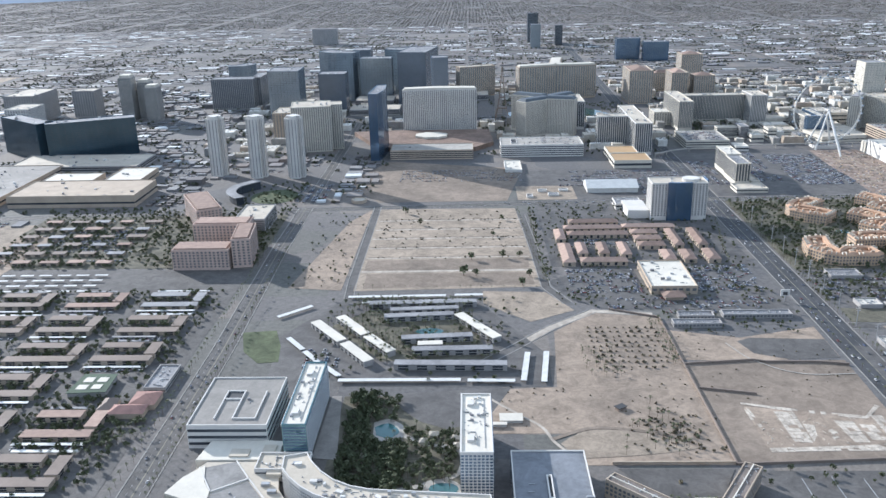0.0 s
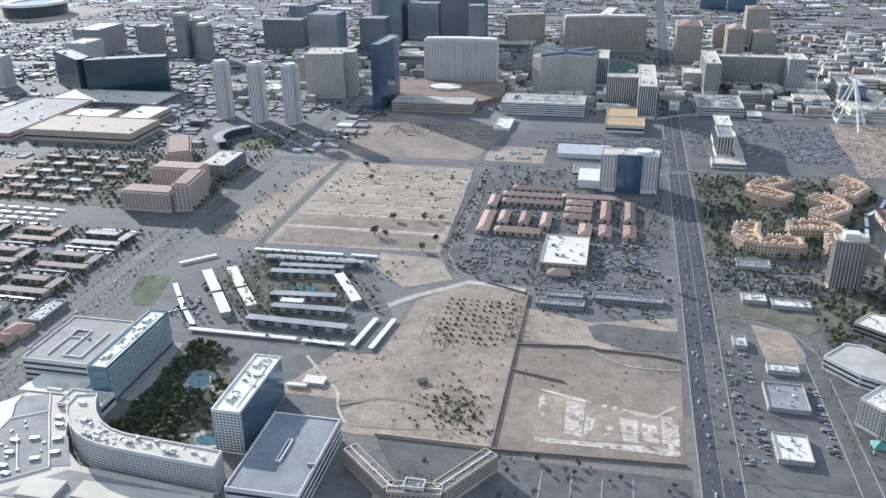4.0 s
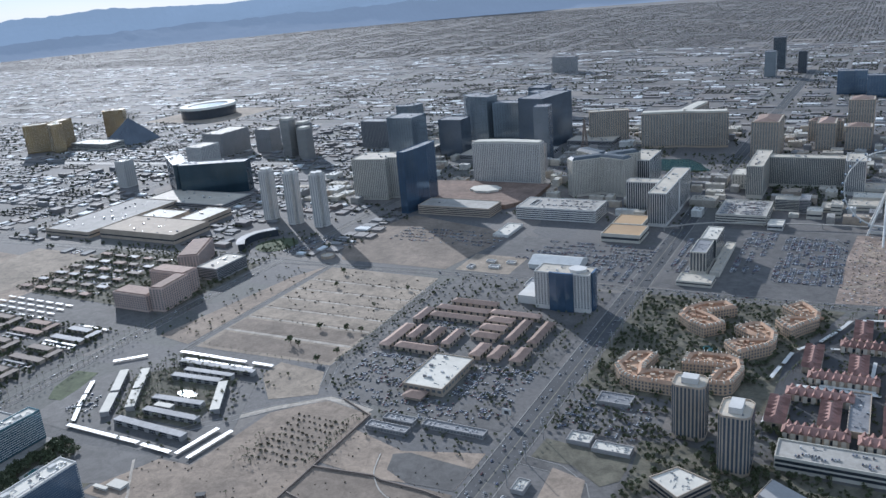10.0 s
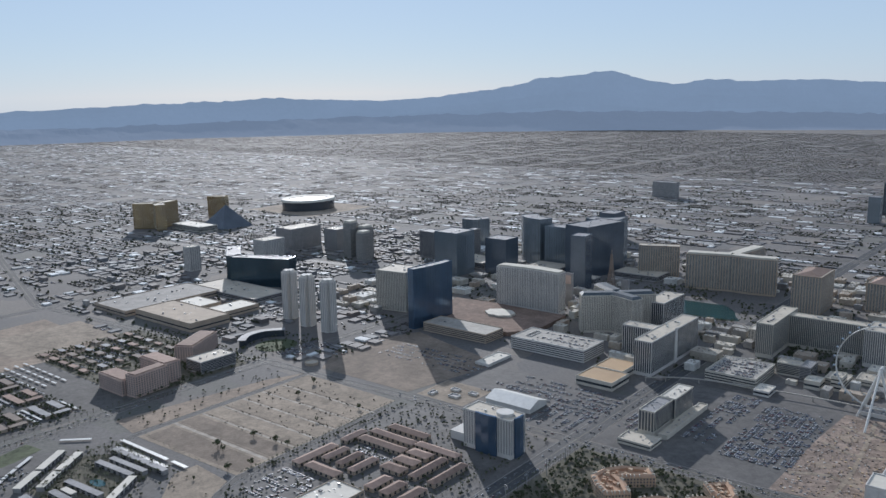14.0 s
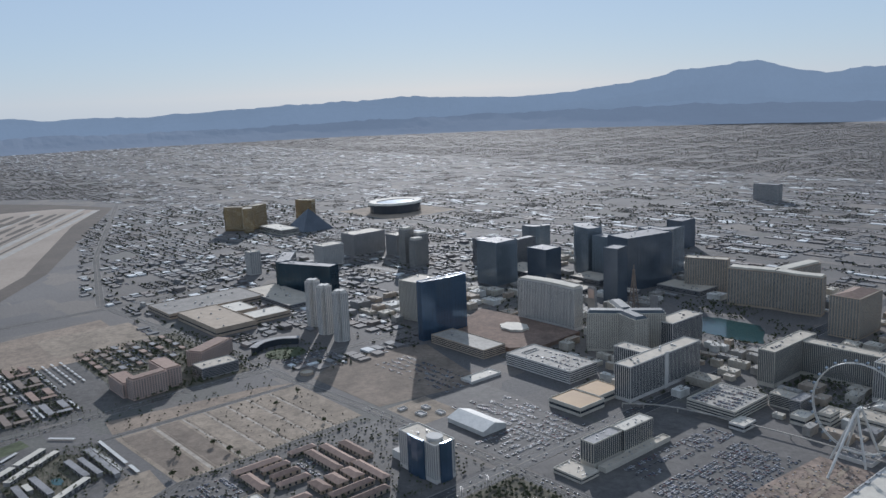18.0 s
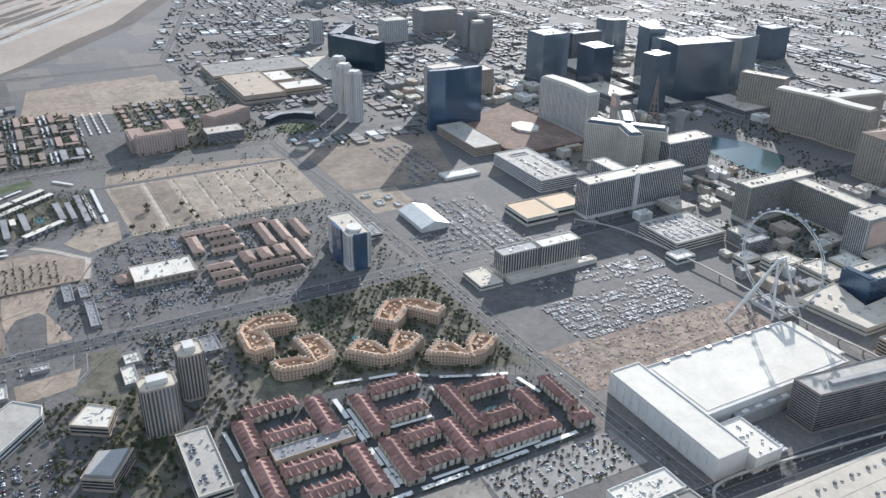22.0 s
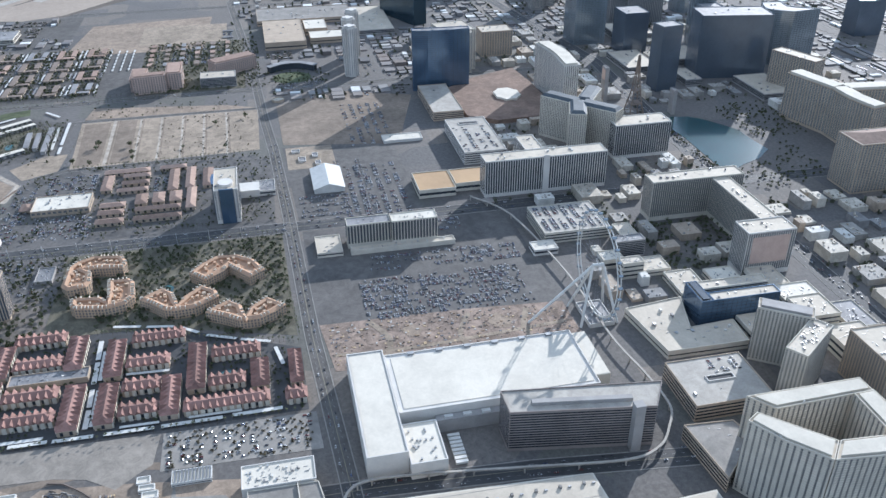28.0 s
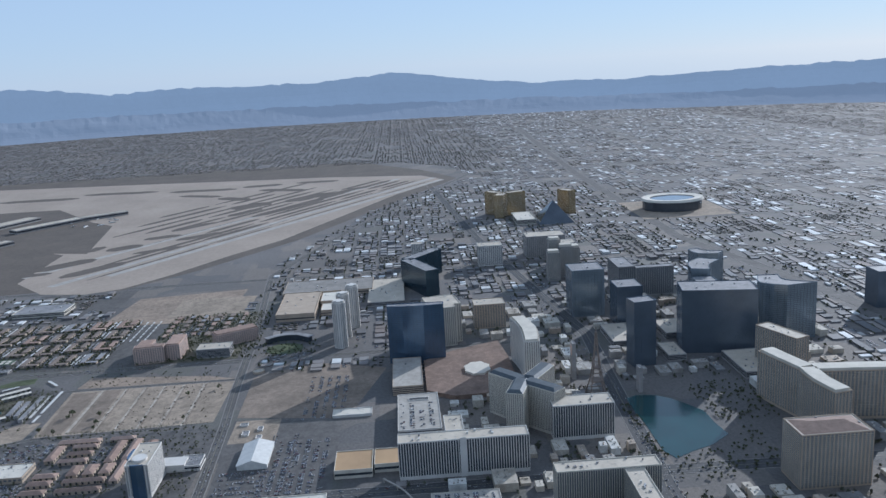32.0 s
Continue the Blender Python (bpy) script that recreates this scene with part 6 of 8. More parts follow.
for x0, y0, x1, y1 in ((84, 318, 104, 323), (107, 327, 136, 332), (88, 326, 103, 331)):
    building("motel", rect(x0, y0, x1, y1), 2.0, stucco_grey, "weathered two-storey motel with a grey roof", "motel", "grid", glass_dark, roof_grey, bay=1.5, storey=1.0, units=6, group="motels by the avenue", foot=0.3, top=0.3)
park_rows(84, 333, 136, 337, "x", 4.6, 1.0, 0.5)
trees_in(82, 312, 140, 334, 60, (1.0, 2.0))
trees_in(196, 300, 250, 384, 260, (1.5, 3.2)), trees_in(238, 300, 300, 344, 200, (1.4, 3.0))
trees_in(196, 220, 300, 368, 620, (1.1, 2.5), None, [(196, 368), (250, 368), (300, 300), (300, 225), (230, 230), (196, 300)])
trees_in(157, 342, 200, 384, 220, (1.0, 2.2))
palms_along((156, 222), (157, 380), 4.0), palms_along((190, 232), (191, 300), 3), palms_along((195, 300), (240, 304), 2.4), palms_along((144, 225), (144.5, 330), 6)

for k in range(15):
    x, y = 157.0 + 0.35 * k, 228 + 18 * k
    if y > 500:
        continue
    pole = thing("power_pole", x, y, "tall slender steel power pole with short cross arms", "power pole", "power poles along the avenue")
    part("mast", Mesher().beam((x, y, 0), (x, y, 9.5), 0.16, 6), metal_grey, pole)
    for z in (7.2, 8.2, 9.1):
        part("cross_arm", Mesher().beam((x - 1.1, y, z), (x + 1.1, y, z), 0.08, 4), metal_grey, pole)
board = thing("billboard", 139, 345, "roadside billboard with a pale picture panel", "billboard")
part("post", Mesher().box(138.85, 344.85, 139.15, 345.15, 0, 2.6), metal_grey, board)
part("panel", Mesher().box(137, 344.9, 141, 345.2, 2.6, 5.6, True), stucco_white, board, "pale picture panel")
part("picture", Mesher().box(138, 344.8, 140, 344.9, 3.0, 4.6, True), asphalt, board, "dark shape in the picture")

# ---- exhibition halls and the building site ----
forum = thing("conference_centre", 320, 575, "long white conference centre with a smooth white roof", "conference centre")
part("main_wall", Mesher().box(300.5, 541.5, 340, 629, 0, 10), stucco_white, forum)
part("main_roof", Mesher().box(303, 544, 337.5, 627, 10, 10.25), roof_white, forum)
part("front_wall", Mesher().box(297, 525, 363, 541.3, 0, 10.6), stucco_white, forum)
part("front_roof", Mesher().box(298, 526, 362, 540.3, 10.6, 10.75), roof_white, forum)
part("rear_wall", Mesher().box(344, 541.5, 367, 556, 0, 7.5), stucco_white, forum)
part("rear_roof", Mesher().box(344.5, 542, 366.5, 555.5, 7.5, 7.65), roof_white, forum)
part("lobby_wall", Mesher().box(300, 629.2, 332, 637, 0, 8), stucco_cream, forum)
part("lobby_roof", Mesher().box(300.4, 629.6, 331.6, 636.6, 8, 8.15), roof_white, forum)
part("gutter_wall", Mesher().box(340.2, 556.4, 343.6, 629, 0, 6.5), stucco_grey, forum, "grey service strip along the hall")
for x0, y0, x1, y1, z in ((300.5, 541.5, 340, 629, 10), (297, 525, 363, 541.3, 10.6), (344, 541.5, 367, 556, 7.5)):
    for q in ((x0, y0, x1, y0 + 0.5), (x0, y1 - 0.5, x1, y1), (x0, y0 + 0.5, x0 + 0.5, y1 - 0.5), (x1 - 0.5, y0 + 0.5, x1, y1 - 0.5)):
        part("parapet", Mesher().box(*q, z, z + 0.6), stucco_white, forum)
for k in range(13):
    part("wall_panel", Mesher().box(298 + 5 * k, 524.8, 302.6 + 5 * k, 525, 1, 9.8), metal_white, forum)
for k in range(6):
    part("roof_unit", Mesher().box(300.8, 552 + 13 * k, 302.6, 555 + 13 * k, 10, 11), metal_grey, forum)
for k in range(16):
    x, y = rnd.uniform(346, 365), rnd.uniform(543, 554)
    part("rooftop_unit", Mesher().box(x, y, x + 0.8, y + 0.7, 7.65, 8.3), metal_grey, forum)
for k in range(8):
    x, y = 341.0, 560 + 8 * k
    part("service_unit", Mesher().box(x, y, x + 1.8, y + 3.5, 6.5, 7.2), metal_white, forum)
slab_brown = surface("brown-grey precast", (0.28, 0.24, 0.215), (0.20, 0.172, 0.155), 0.85, scale=0.1, fine=1.2)
# dark glass bands replace the shade within this slab's open floors
building("garage_slab", [(347, 582), (360.5, 582), (369.5, 640), (355.5, 648.5)], 20.5, slab_brown, "long brown-grey parking slab with open horizontal floors", "parking garage", "bands", glass_dark, concrete, storey=1.25, fill=0.5, foot=1.5, units=0, crown=0.0)
part("roof_house", Mesher().slab((357, 592), (363, 632), 2.4, 20, 21.6), stucco_grey, bpy.data.objects["garage_slab"])
part("stair_tower", Mesher().box(367.5, 630, 371.5, 634, 0, 23), stucco_grey, bpy.data.objects["garage_slab"])
for k in range(8):
    q = thing("trailer", 347 + 2.2 * k, 562, "white truck trailer parked at the dock", "trailer", "dock trailers")
    part("box", Mesher().box(346.5 + 2.2 * k, 560, 348 + 2.2 * k, 565, 0.3, 1.4), metal_white, q)
    part("wheels", Mesher().box(346.7 + 2.2 * k, 560.6, 347.8 + 2.2 * k, 562, 0, 0.3), asphalt, q)
expo = thing("exhibition_hall", 430, 565, "vast exhibition hall with a cream roof full of vents", "exhibition hall")
EXPO = [(383, 521), (486, 532), (486, 652), (405, 648), (407, 608.5), (387, 607)]
part("wall", Mesher().prism(EXPO, 0, 9), stucco_cream, expo)
part("roof", Mesher().prism(inset(EXPO, 0.8), 9, 9.15), roof_cream, expo)
vent = shared_box("roof_vent", 1.25, 1.0, 0.95, roof_dull)
duct = shared_box("roof_duct", 1.2, 0.6, 0.5, metal_grey)
for i in range(9):
    for k in range(13):
        x, y = 391 + 11 * i + 0.1 * k, 528 + 9.2 * k
        if inside(x, y, inset(EXPO, 3)):
            placed("roof_vent", vent, expo, pose(x, y, 9.15, 0, 0, rnd.uniform(-8, 8)))
            if rnd.random() < 0.7 and inside(x, y + 3.6, inset(EXPO, 2)):
                placed("roof_duct", duct, expo, pose(x + 0.3, y + 3.6, 9.15, 0, 0, 90))
for i in range(9):
    part("roof_seam", Mesher().slab((386 + 11 * i, 523 + 1.2 * i), (387.5 + 11 * i, 606 if i < 2 else 647), 0.2, 9.15, 9.22), concrete, expo)
for cx, cy in ((412, 560), (418, 575), (440, 560)):
    for _ in range(7):
        x, y = rnd.gauss(cx, 2.2), rnd.gauss(cy, 2.2)
        part("chiller", Mesher().prism([(x + 0.8 * math.cos(a / 4 * math.pi), y + 0.8 * math.sin(a / 4 * math.pi)) for a in range(8)], 9.15, 10.3), metal_grey, expo)
gar = garage("site_garage", [(367, 480), (383, 480.5), (400, 481.5), (405, 484), (410.5, 488), (416, 495.6), (440, 500), (443, 517), (418, 514), (367.5, 506.2)], 8.4, "grey parking garage with stepped corners and ramp well", hole=(384, 482, 393, 485.5), wall=stucco_cream)
part("ramp_wall", Mesher().slab((367.5, 498.4), (399, 499.6), 0.4, 7.9, 9.0).slab((383, 486.6), (403, 487.4), 0.4, 7.9, 9.0).slab((403, 487.4), (403, 494), 0.4, 7.9, 9.0), stucco_cream, gar)
building("site_hall", rect(354.5, 478, 366.6, 505.5), 9, stucco_white, "white-roofed hall with small roof vents", "building", "bands", glass_dark, roof_white, storey=4, fill=0.2, units=14)
park_rows(419, 500, 441, 515, "x", 4.6, 1.0, 0.8, 8.0)
SITE = "white site sheds"
for q in ((343.6, 451, 350.6, 466.2), (344, 438, 347.6, 443), (348.6, 439, 351.6, 445), (352.4, 440.5, 356, 446.5), (356.8, 434, 360, 440), (357.6, 442, 362, 449.5)):
    building("site_shed", rect(*q), 2.0, metal_white, "white ribbed site shed", "shed", "bands", glass_dark, roof_white, units=0, group=SITE, storey=2, fill=0.2, foot=0.4, top=0.4)
for k in range(6):
    building("site_office", rect(342 + 3.8 * k, 386, 345 + 3.8 * k, 394), 1.4, metal_white, "white site office cabin", "site office", "bands", glass_dark, roof_white, units=0, group=SITE, storey=1.4, fill=0.3, foot=0.3, top=0.3)
ground_piece("lot_site_paved", [(349, 452), (356, 453), (359, 471), (366, 477), (376, 470), (377, 460), (366, 454), (362, 450)], 0.06, concrete_dk, "paved pad beside the round site")
ground_piece("site_lane", ribbon(bend([(367, 384), (365, 395), (353.5, 398.6), (351.4, 403.5), (354, 412), (360.6, 422.7), (366, 428), (376, 429), (384, 430), (393, 423), (402, 405)], 4), 2.8), 0.07, sand, "pale sandy site lane")
ground_piece("site_lane_loop", ribbon(bend([(372, 396), (377, 409), (374, 416), (377, 428)], 4), 2.0), 0.072, sand, "pale sandy site loop")
ground_piece("site_lane_ring", ribbon(bend([(362, 430), (370, 444), (383, 456), (386, 470), (396, 480)], 4), 3.4), 0.074, dirt_red, "reddish lane round the bowl")
bowl = thing("round_building_site", 416.7, 450.6, "round concrete bowl of a hall under construction", "building site")
C, R0, R1 = (416.7, 450.6), 24.6, 28.6
for k in range(36):
    a0, a1 = 2 * math.pi * k / 36, 2 * math.pi * (k + 0.97) / 36
    quad = [(C[0] + r * math.cos(a), C[1] + r * math.sin(a)) for r, a in ((R0, a0), (R1, a0), (R1, a1), (R0, a1))]
    part("wall_segment", Mesher().prism(quad, 0, 3.2 if k < 18 else (3.6 if k % 5 else 4.4)), concrete, bowl)
part("bowl_floor", Mesher().prism([(C[0] + 24.5 * math.cos(a / 20 * math.pi), C[1] + 24.5 * math.sin(a / 20 * math.pi)) for a in range(40)], 0, 0.12), asphalt_old, bowl)
for k in range(64):
    a, r = rnd.uniform(-0.6, 2.2), rnd.uniform(8, 22)
    x, y = C[0] + r * math.cos(a), C[1] + r * math.sin(a)
    part("frame", Mesher().slab((x, y), (x + rnd.uniform(-4, 4), y + rnd.uniform(1, 4)), 0.7, 0.12, rnd.uniform(0.5, 2.5)), rnd.choice((rust_steel, concrete_dk, asphalt, concrete_dk)), bowl)
for k in range(56):
    a = 1.6 + k * 0.062
    u, w = math.cos(a), math.sin(a)
    part("scaffold", Mesher().beam((C[0] + 24 * u, C[1] + 24 * w, 0), (C[0] + 24 * u, C[1] + 24 * w, 4.8), 0.14, 4).beam((C[0] + 28.4 * u, C[1] + 28.4 * w, 3), (C[0] + 28.4 * u, C[1] + 28.4 * w, 4.8), 0.14, 4).beam((C[0] + 24 * u, C[1] + 24 * w, 4.7), (C[0] + 28.4 * u, C[1] + 28.4 * w, 4.7), 0.18, 4), rust_steel, bowl)
for k in range(30):
    a = -1.2 + k * 0.09
    part("rebar_cage", Mesher().slab((C[0] + 25.4 * math.cos(a), C[1] + 25.4 * math.sin(a)), (C[0] + 27.8 * math.cos(a), C[1] + 27.8 * math.sin(a)), 0.4, 3.2, 3.9), concrete_dk, bowl)
crane = thing("crawler_crane", 405, 452, "yellow lattice crane in the round site", "crane")
yellow = surface("crane yellow", (0.34, 0.22, 0.09), (0.22, 0.14, 0.06), 0.6)
part("base", Mesher().box(403.5, 450.5, 406.5, 453.5, 0.12, 1.6), yellow, crane)
part("mast", Mesher().beam((405, 452, 1.2), (405, 452, 7.5), 0.35, 4), yellow, crane)
part("jib", Mesher().beam((405, 452, 7.2), (395, 450, 8), 0.28, 4), yellow, crane)
part("counter_jib", Mesher().beam((405, 452, 7.2), (409, 453, 7.4), 0.4, 4), yellow, crane)
heaps = []
for _ in range(760):
    cx, cy = rnd.uniform(341, 402), rnd.uniform(388, 482)
    if not inside(cx, cy, [(342, 398), (350, 428), (366, 434), (376, 452), (386, 474), (398, 480), (392, 466), (387, 450), (390, 432), (400, 420), (402, 392)]):
        continue
    along, n, s = rnd.random() < 0.5, rnd.randrange(2, 9), rnd.uniform(0.7, 2.6)
    for k in range(n):
        w, x, y = rnd.uniform(0.15, 0.5), cx + rnd.uniform(-0.4, 0.4) + (0 if along else 0.55 * k), cy + rnd.uniform(-0.4, 0.4) + (0.55 * k if along else 0)
        heaps.append((x, y, x + (s if along else w), y + (w if along else s), rnd.uniform(0.15, 0.7)))
for k in range(11):
    part("roof_rib", Mesher().box(343.8, 451.9 + 1.32 * k, 350.4, 452.4 + 1.32 * k, 1.95, 2.12), roof_slate, bpy.data.objects["site_shed"])
tagged(new("boundary_wall", Mesher().prism(ribbon([(338.3, 404), (339.7, 410), (345, 417), (351.4, 423.4), (355.9, 423.1)], 0.4), 0, 0.9).mesh("boundary_wall", brown_wall)), "brown fence wall round the building site", "wall", "lot walls", "structure")
stacks = Mesher()
for (ax, ay), (bx, by), w in (((368.6, 436), (383, 448), 4.6), ((371, 430.5), (386, 438.5), 4.2), ((356, 402), (360, 412), 4), ((344, 405), (350, 418), 4.5), ((364, 416), (372, 422), 4)):
    for _ in range(80):
        u, q, ang = rnd.random(), rnd.uniform(-0.5, 0.5) * w, math.atan2(by - ay, bx - ax) + rnd.choice((0, 0, math.pi / 2)) + rnd.uniform(-0.12, 0.12)
        x, y, r = ax + (bx - ax) * u - math.sin(ang) * q, ay + (by - ay) * u + math.cos(ang) * q, rnd.uniform(0.4, 1.5)
        stacks.slab((x - r * math.cos(ang), y - r * math.sin(ang)), (x + r * math.cos(ang), y + r * math.sin(ang)), rnd.uniform(0.12, 0.45), 0, rnd.uniform(0.15, 0.9))
stack_mat = surface("weathered formwork", (1, 1, 1), (0.8, 0.8, 0.8), 0.85, vary="island", palette=[(0.12, 0.12, 0.13), (0.17, 0.15, 0.13), (0.22, 0.2, 0.18), (0.3, 0.25, 0.19), (0.09, 0.1, 0.12), (0.38, 0.36, 0.33)])
tagged(new("formwork_stacks", stacks.mesh("formwork_stacks", stack_mat)), "long stacks of dark formwork and reinforcing on the site", "building material", kind="stuff")
for x, y, r, h in ((363, 408, 3.4, 1.3), (367.5, 404, 2.2, 0.9), (370, 411, 2.6, 1.0), (357.5, 417, 2.0, 0.8)):
    mound = Mesher()
    ring = [(x + r * s0 * (1 + 0.16 * math.sin(3 * a + x)) * math.cos(a), y + r * s0 * (1 + 0.2 * math.cos(2 * a + y)) * math.sin(a), z0) for s0, z0 in ((1, 0), (0.72, h * 0.6), (0.35, h)) for a in (2 * math.pi * k / 14 for k in range(14))]
    mound.v = ring
    mound.f = [(14 * lev + k, 14 * lev + (k + 1) % 14, 14 * (lev + 1) + (k + 1) % 14, 14 * (lev + 1) + k) for lev in range(2) for k in range(14)] + [tuple(28 + k for k in range(14))]
    tagged(new("soil_mound", mound.mesh("soil_mound", dirt_red)), "low heap of reddish dug soil on the site", "soil mound", "soil heaps")
many_boxes("building_material", heaps, surface("stacked material", (1, 1, 1), (0.8, 0.8, 0.8), 0.8, vary="island", palette=[(0.3, 0.22, 0.15), (0.45, 0.42, 0.38), (0.2, 0.16, 0.13), (0.15, 0.15, 0.16), (0.5, 0.38, 0.24), (0.26, 0.2, 0.16), (0.12, 0.11, 0.10)]), "stacks of timber, steel and formwork on the site", "building material")
heaps = []
for _ in range(700):
    x, y = rnd.uniform(258, 297), rnd.uniform(518, 640)
    if inside(x, y, [(258, 518), (293, 521), (297, 560), (298, 638), (264, 638), (259, 590)]):
        heaps.append((x, y, x + rnd.uniform(0.3, 1.2), y + rnd.uniform(0.3, 1.5), rnd.uniform(0.12, 0.5)))
for a, b, c, w in (((258, 540), (276, 548), (297, 541), 3.2), ((262, 590), (280, 582), (298, 588), 2.6), ((264, 620), (282, 614), (298, 622), 3.0), ((282, 520), (284, 560), (279, 636), 2.4)):
    ground_piece("site_track", ribbon(bend([a, b, c], 5), w), 0.07, sand, "pale tyre track across the red soil")
for x, y, r in ((270, 560, 5), (290, 600, 4), (272, 604, 6), (288, 550, 3.5)):
    ground_piece("soil_patch", [(x + r * (1 + 0.3 * math.sin(a * 2.3)) * math.cos(a / 6 * math.pi), y + r * math.sin(a / 6 * math.pi)) for a in range(12)], 0.065, dirt, "brown patch of disturbed soil")
many_boxes("site_material", heaps, bpy.data.materials["stacked material"], "scattered site material on red soil", "building material")
rail = thing("monorail", 372, 560, "pale elevated monorail track on short columns", "monorail")
line = bend([(470, 530), (442, 523), (401, 516), (380, 514), (370, 517), (366.5, 526), (368, 548), (373, 585), (378, 625), (374, 641), (364, 650), (352, 656), (330, 655), (300, 651), (240, 650), (170, 640), (140, 622)], 6)
m = Mesher()
for i in range(len(line) - 1):
    m.slab(line[i], line[i + 1], 1.0, 2.7, 3.3, True)
part("track", m, concrete, rail)
col = shared_box("column", 0.6, 0.6, 2.7, concrete)
for p in line[::3]:
    placed("column", col, rail, pose(p[0], p[1], 0))
keep_out(262, 300, 500, 660)

# ---- the big wheel ----
wheel = thing("observation_wheel", 277, 652, "tall white observation wheel with cabins on its rim", "observation wheel")
WX, WY, WZ, WR = 277.0, 651.0, 29.0, 25.5
rim = Mesher()
for off in (-0.8, 0.8):
    for k in range(56):
        a, b = 2 * math.pi * k / 56, 2 * math.pi * (k + 1) / 56
        rim.beam((WX + WR * math.cos(a), WY + off, WZ + WR * math.sin(a)), (WX + WR * math.cos(b), WY + off, WZ + WR * math.sin(b)), 0.3, 5)
part("rim", rim, metal_white, wheel)
spokes = Mesher()
for k in range(28):
    a = 2 * math.pi * k / 28
    spokes.beam((WX, WY, WZ), (WX + WR * math.cos(a), WY, WZ + WR * math.sin(a)), 0.05, 3)
part("spokes", spokes, metal_grey, wheel)
part("hub", Mesher().beam((WX, WY - 3, WZ), (WX, WY + 3, WZ), 1.0, 10), metal_white, wheel)
for sx in (-9.5, 9.5):
    for sy in (-10, 9):
        part("leg", Mesher().beam((WX + sx, WY + sy, 0), (WX, WY + (2.6 if sy > 0 else -2.6), WZ), 0.7, 8), metal_white, wheel)
part("brace", Mesher().beam((WX, WY - 34, 0), (WX, WY - 2.6, WZ), 0.7, 8), metal_white, wheel, "long white brace leg")
cabin_m = Mesher()
for yy, r in ((-1.15, 0.45), (-0.85, 0.8), (0.85, 0.8), (1.15, 0.45)):
    cabin_m.v += [(r * math.cos(a * math.pi / 4), yy, r * math.sin(a * math.pi / 4)) for a in range(8)]
cabin_m.f = [(8 * j + a, 8 * j + 8 + a, 8 * j + 8 + (a + 1) % 8, 8 * j + (a + 1) % 8) for j in range(3) for a in range(8)] + [tuple(range(8)), tuple(range(31, 23, -1))]
cabin_me = cabin_m.mesh("cabin", glass_grey)
for k in range(28):
    a = 2 * math.pi * (k + 0.5) / 28
    placed("cabin", cabin_me, wheel, pose(WX + (WR + 1.3) * math.cos(a), WY, WZ + (WR + 1.3) * math.sin(a)))
building("wheel_station", rect(268, 645, 288, 658), 2.4, stucco_white, "low white boarding hall under the wheel", "building", "bands", units=3)

# ---- hotels near the wheel ----
building("wheel_hotel", rect(281, 697, 299, 703), 15, glass_blue, "dark blue glass hotel wing with a white roof", "hotel", "glass", glass_blue, roof_cream, trim=glass_dark, crown=0.5)
building("wheel_hotel", rect(281, 703.2, 288, 739), 14.6, stucco_cream, "cream hotel wing with dark glass", "hotel", "bands", glass_dark, roof_cream)
building("wheel_hotel", rect(292, 703.2, 299, 739), 15, glass_blue, "dark blue glass hotel wing with a cream roof", "hotel", "glass", glass_blue, roof_cream, trim=glass_dark)
building("casino_podium", [(282.1, 665.6), (278.4, 697.3), (304.0, 689.9), (302.4, 713.2), (319.9, 711.6), (319.5, 671.0)], 5, stucco_cream, "low casino podium with a cream roof", "casino", "bands", glass_dark, roof_cream, storey=3, fill=0.2, units=8)
garage("parking_garage", rect(331, 663, 361, 699), 8.6, "cream parking garage with cars on its roof deck", 6, hole=(344, 676, 347, 688), wall=stucco_tan, deck=concrete)
park_rows(333, 680, 343, 697, "x", 4.6, 1.0, 0.6, 8.2)
garage("parking_garage", [(369.5, 653), (371, 674), (382, 677), (400, 656)], 8, "brown-grey parking garage with open floors", 6, wall=stucco_tan)
building("twin_hotel", strip((323.5, 709.5), (337, 729), 8.5), 29, stucco_cream, "tall cream hotel wing with fine window grid", "hotel", "grid", glass_dark, roof_cream, bay=1.5, storey=1.05, fill=0.5, crown=0.8, units=14)
building("twin_hotel", strip((341.5, 730), (358.5, 706.5), 9.5), 27.6, stucco_cream, "tall cream hotel wing with a bright roof", "hotel", "grid", glass_dark, roof_cream, bay=1.5, storey=1.05, fill=0.5, units=14)
building("strip_hotel", rect(345, 742, 372, 760), 24, stucco_tan, "tan hotel slab with rows of windows", "hotel", "grid", glass_dark, roof_cream, bay=1.6, storey=1.05)
palace = dict(style="piers", glass=glass_dark, roof=roof_cream, trim=stucco_cream, bay=2.2, fill=0.34, crown=0.5, units=18)
building("palace_hotel", [(379.6, 671), (379.3, 720.7), (387.4, 720.8), (387.6, 712), (388.7, 678.5)], 28, stucco_cream, "cream palace hotel wing with arched windows", "hotel", **palace)
building("palace_hotel", [(387.6, 720.8), (406.1, 721.6), (407, 711.2), (387.8, 712)], 28.4, stucco_cream, "cream palace hotel wing with a stepped roof", "hotel", **palace)
building("palace_hotel", [(398.1, 659.8), (394.7, 665.4), (405, 675.6), (414.5, 685.4), (422.6, 678), (410.4, 667)], 34, stucco_cream, "tall cream palace hotel wing with cornice", "hotel", **palace)
building("palace_hotel", [(414.8, 685.6), (417.2, 720), (427, 719.5), (422.9, 678.2)], 34.4, stucco_cream, "tall cream palace hotel wing with roof terraces", "hotel", **palace)
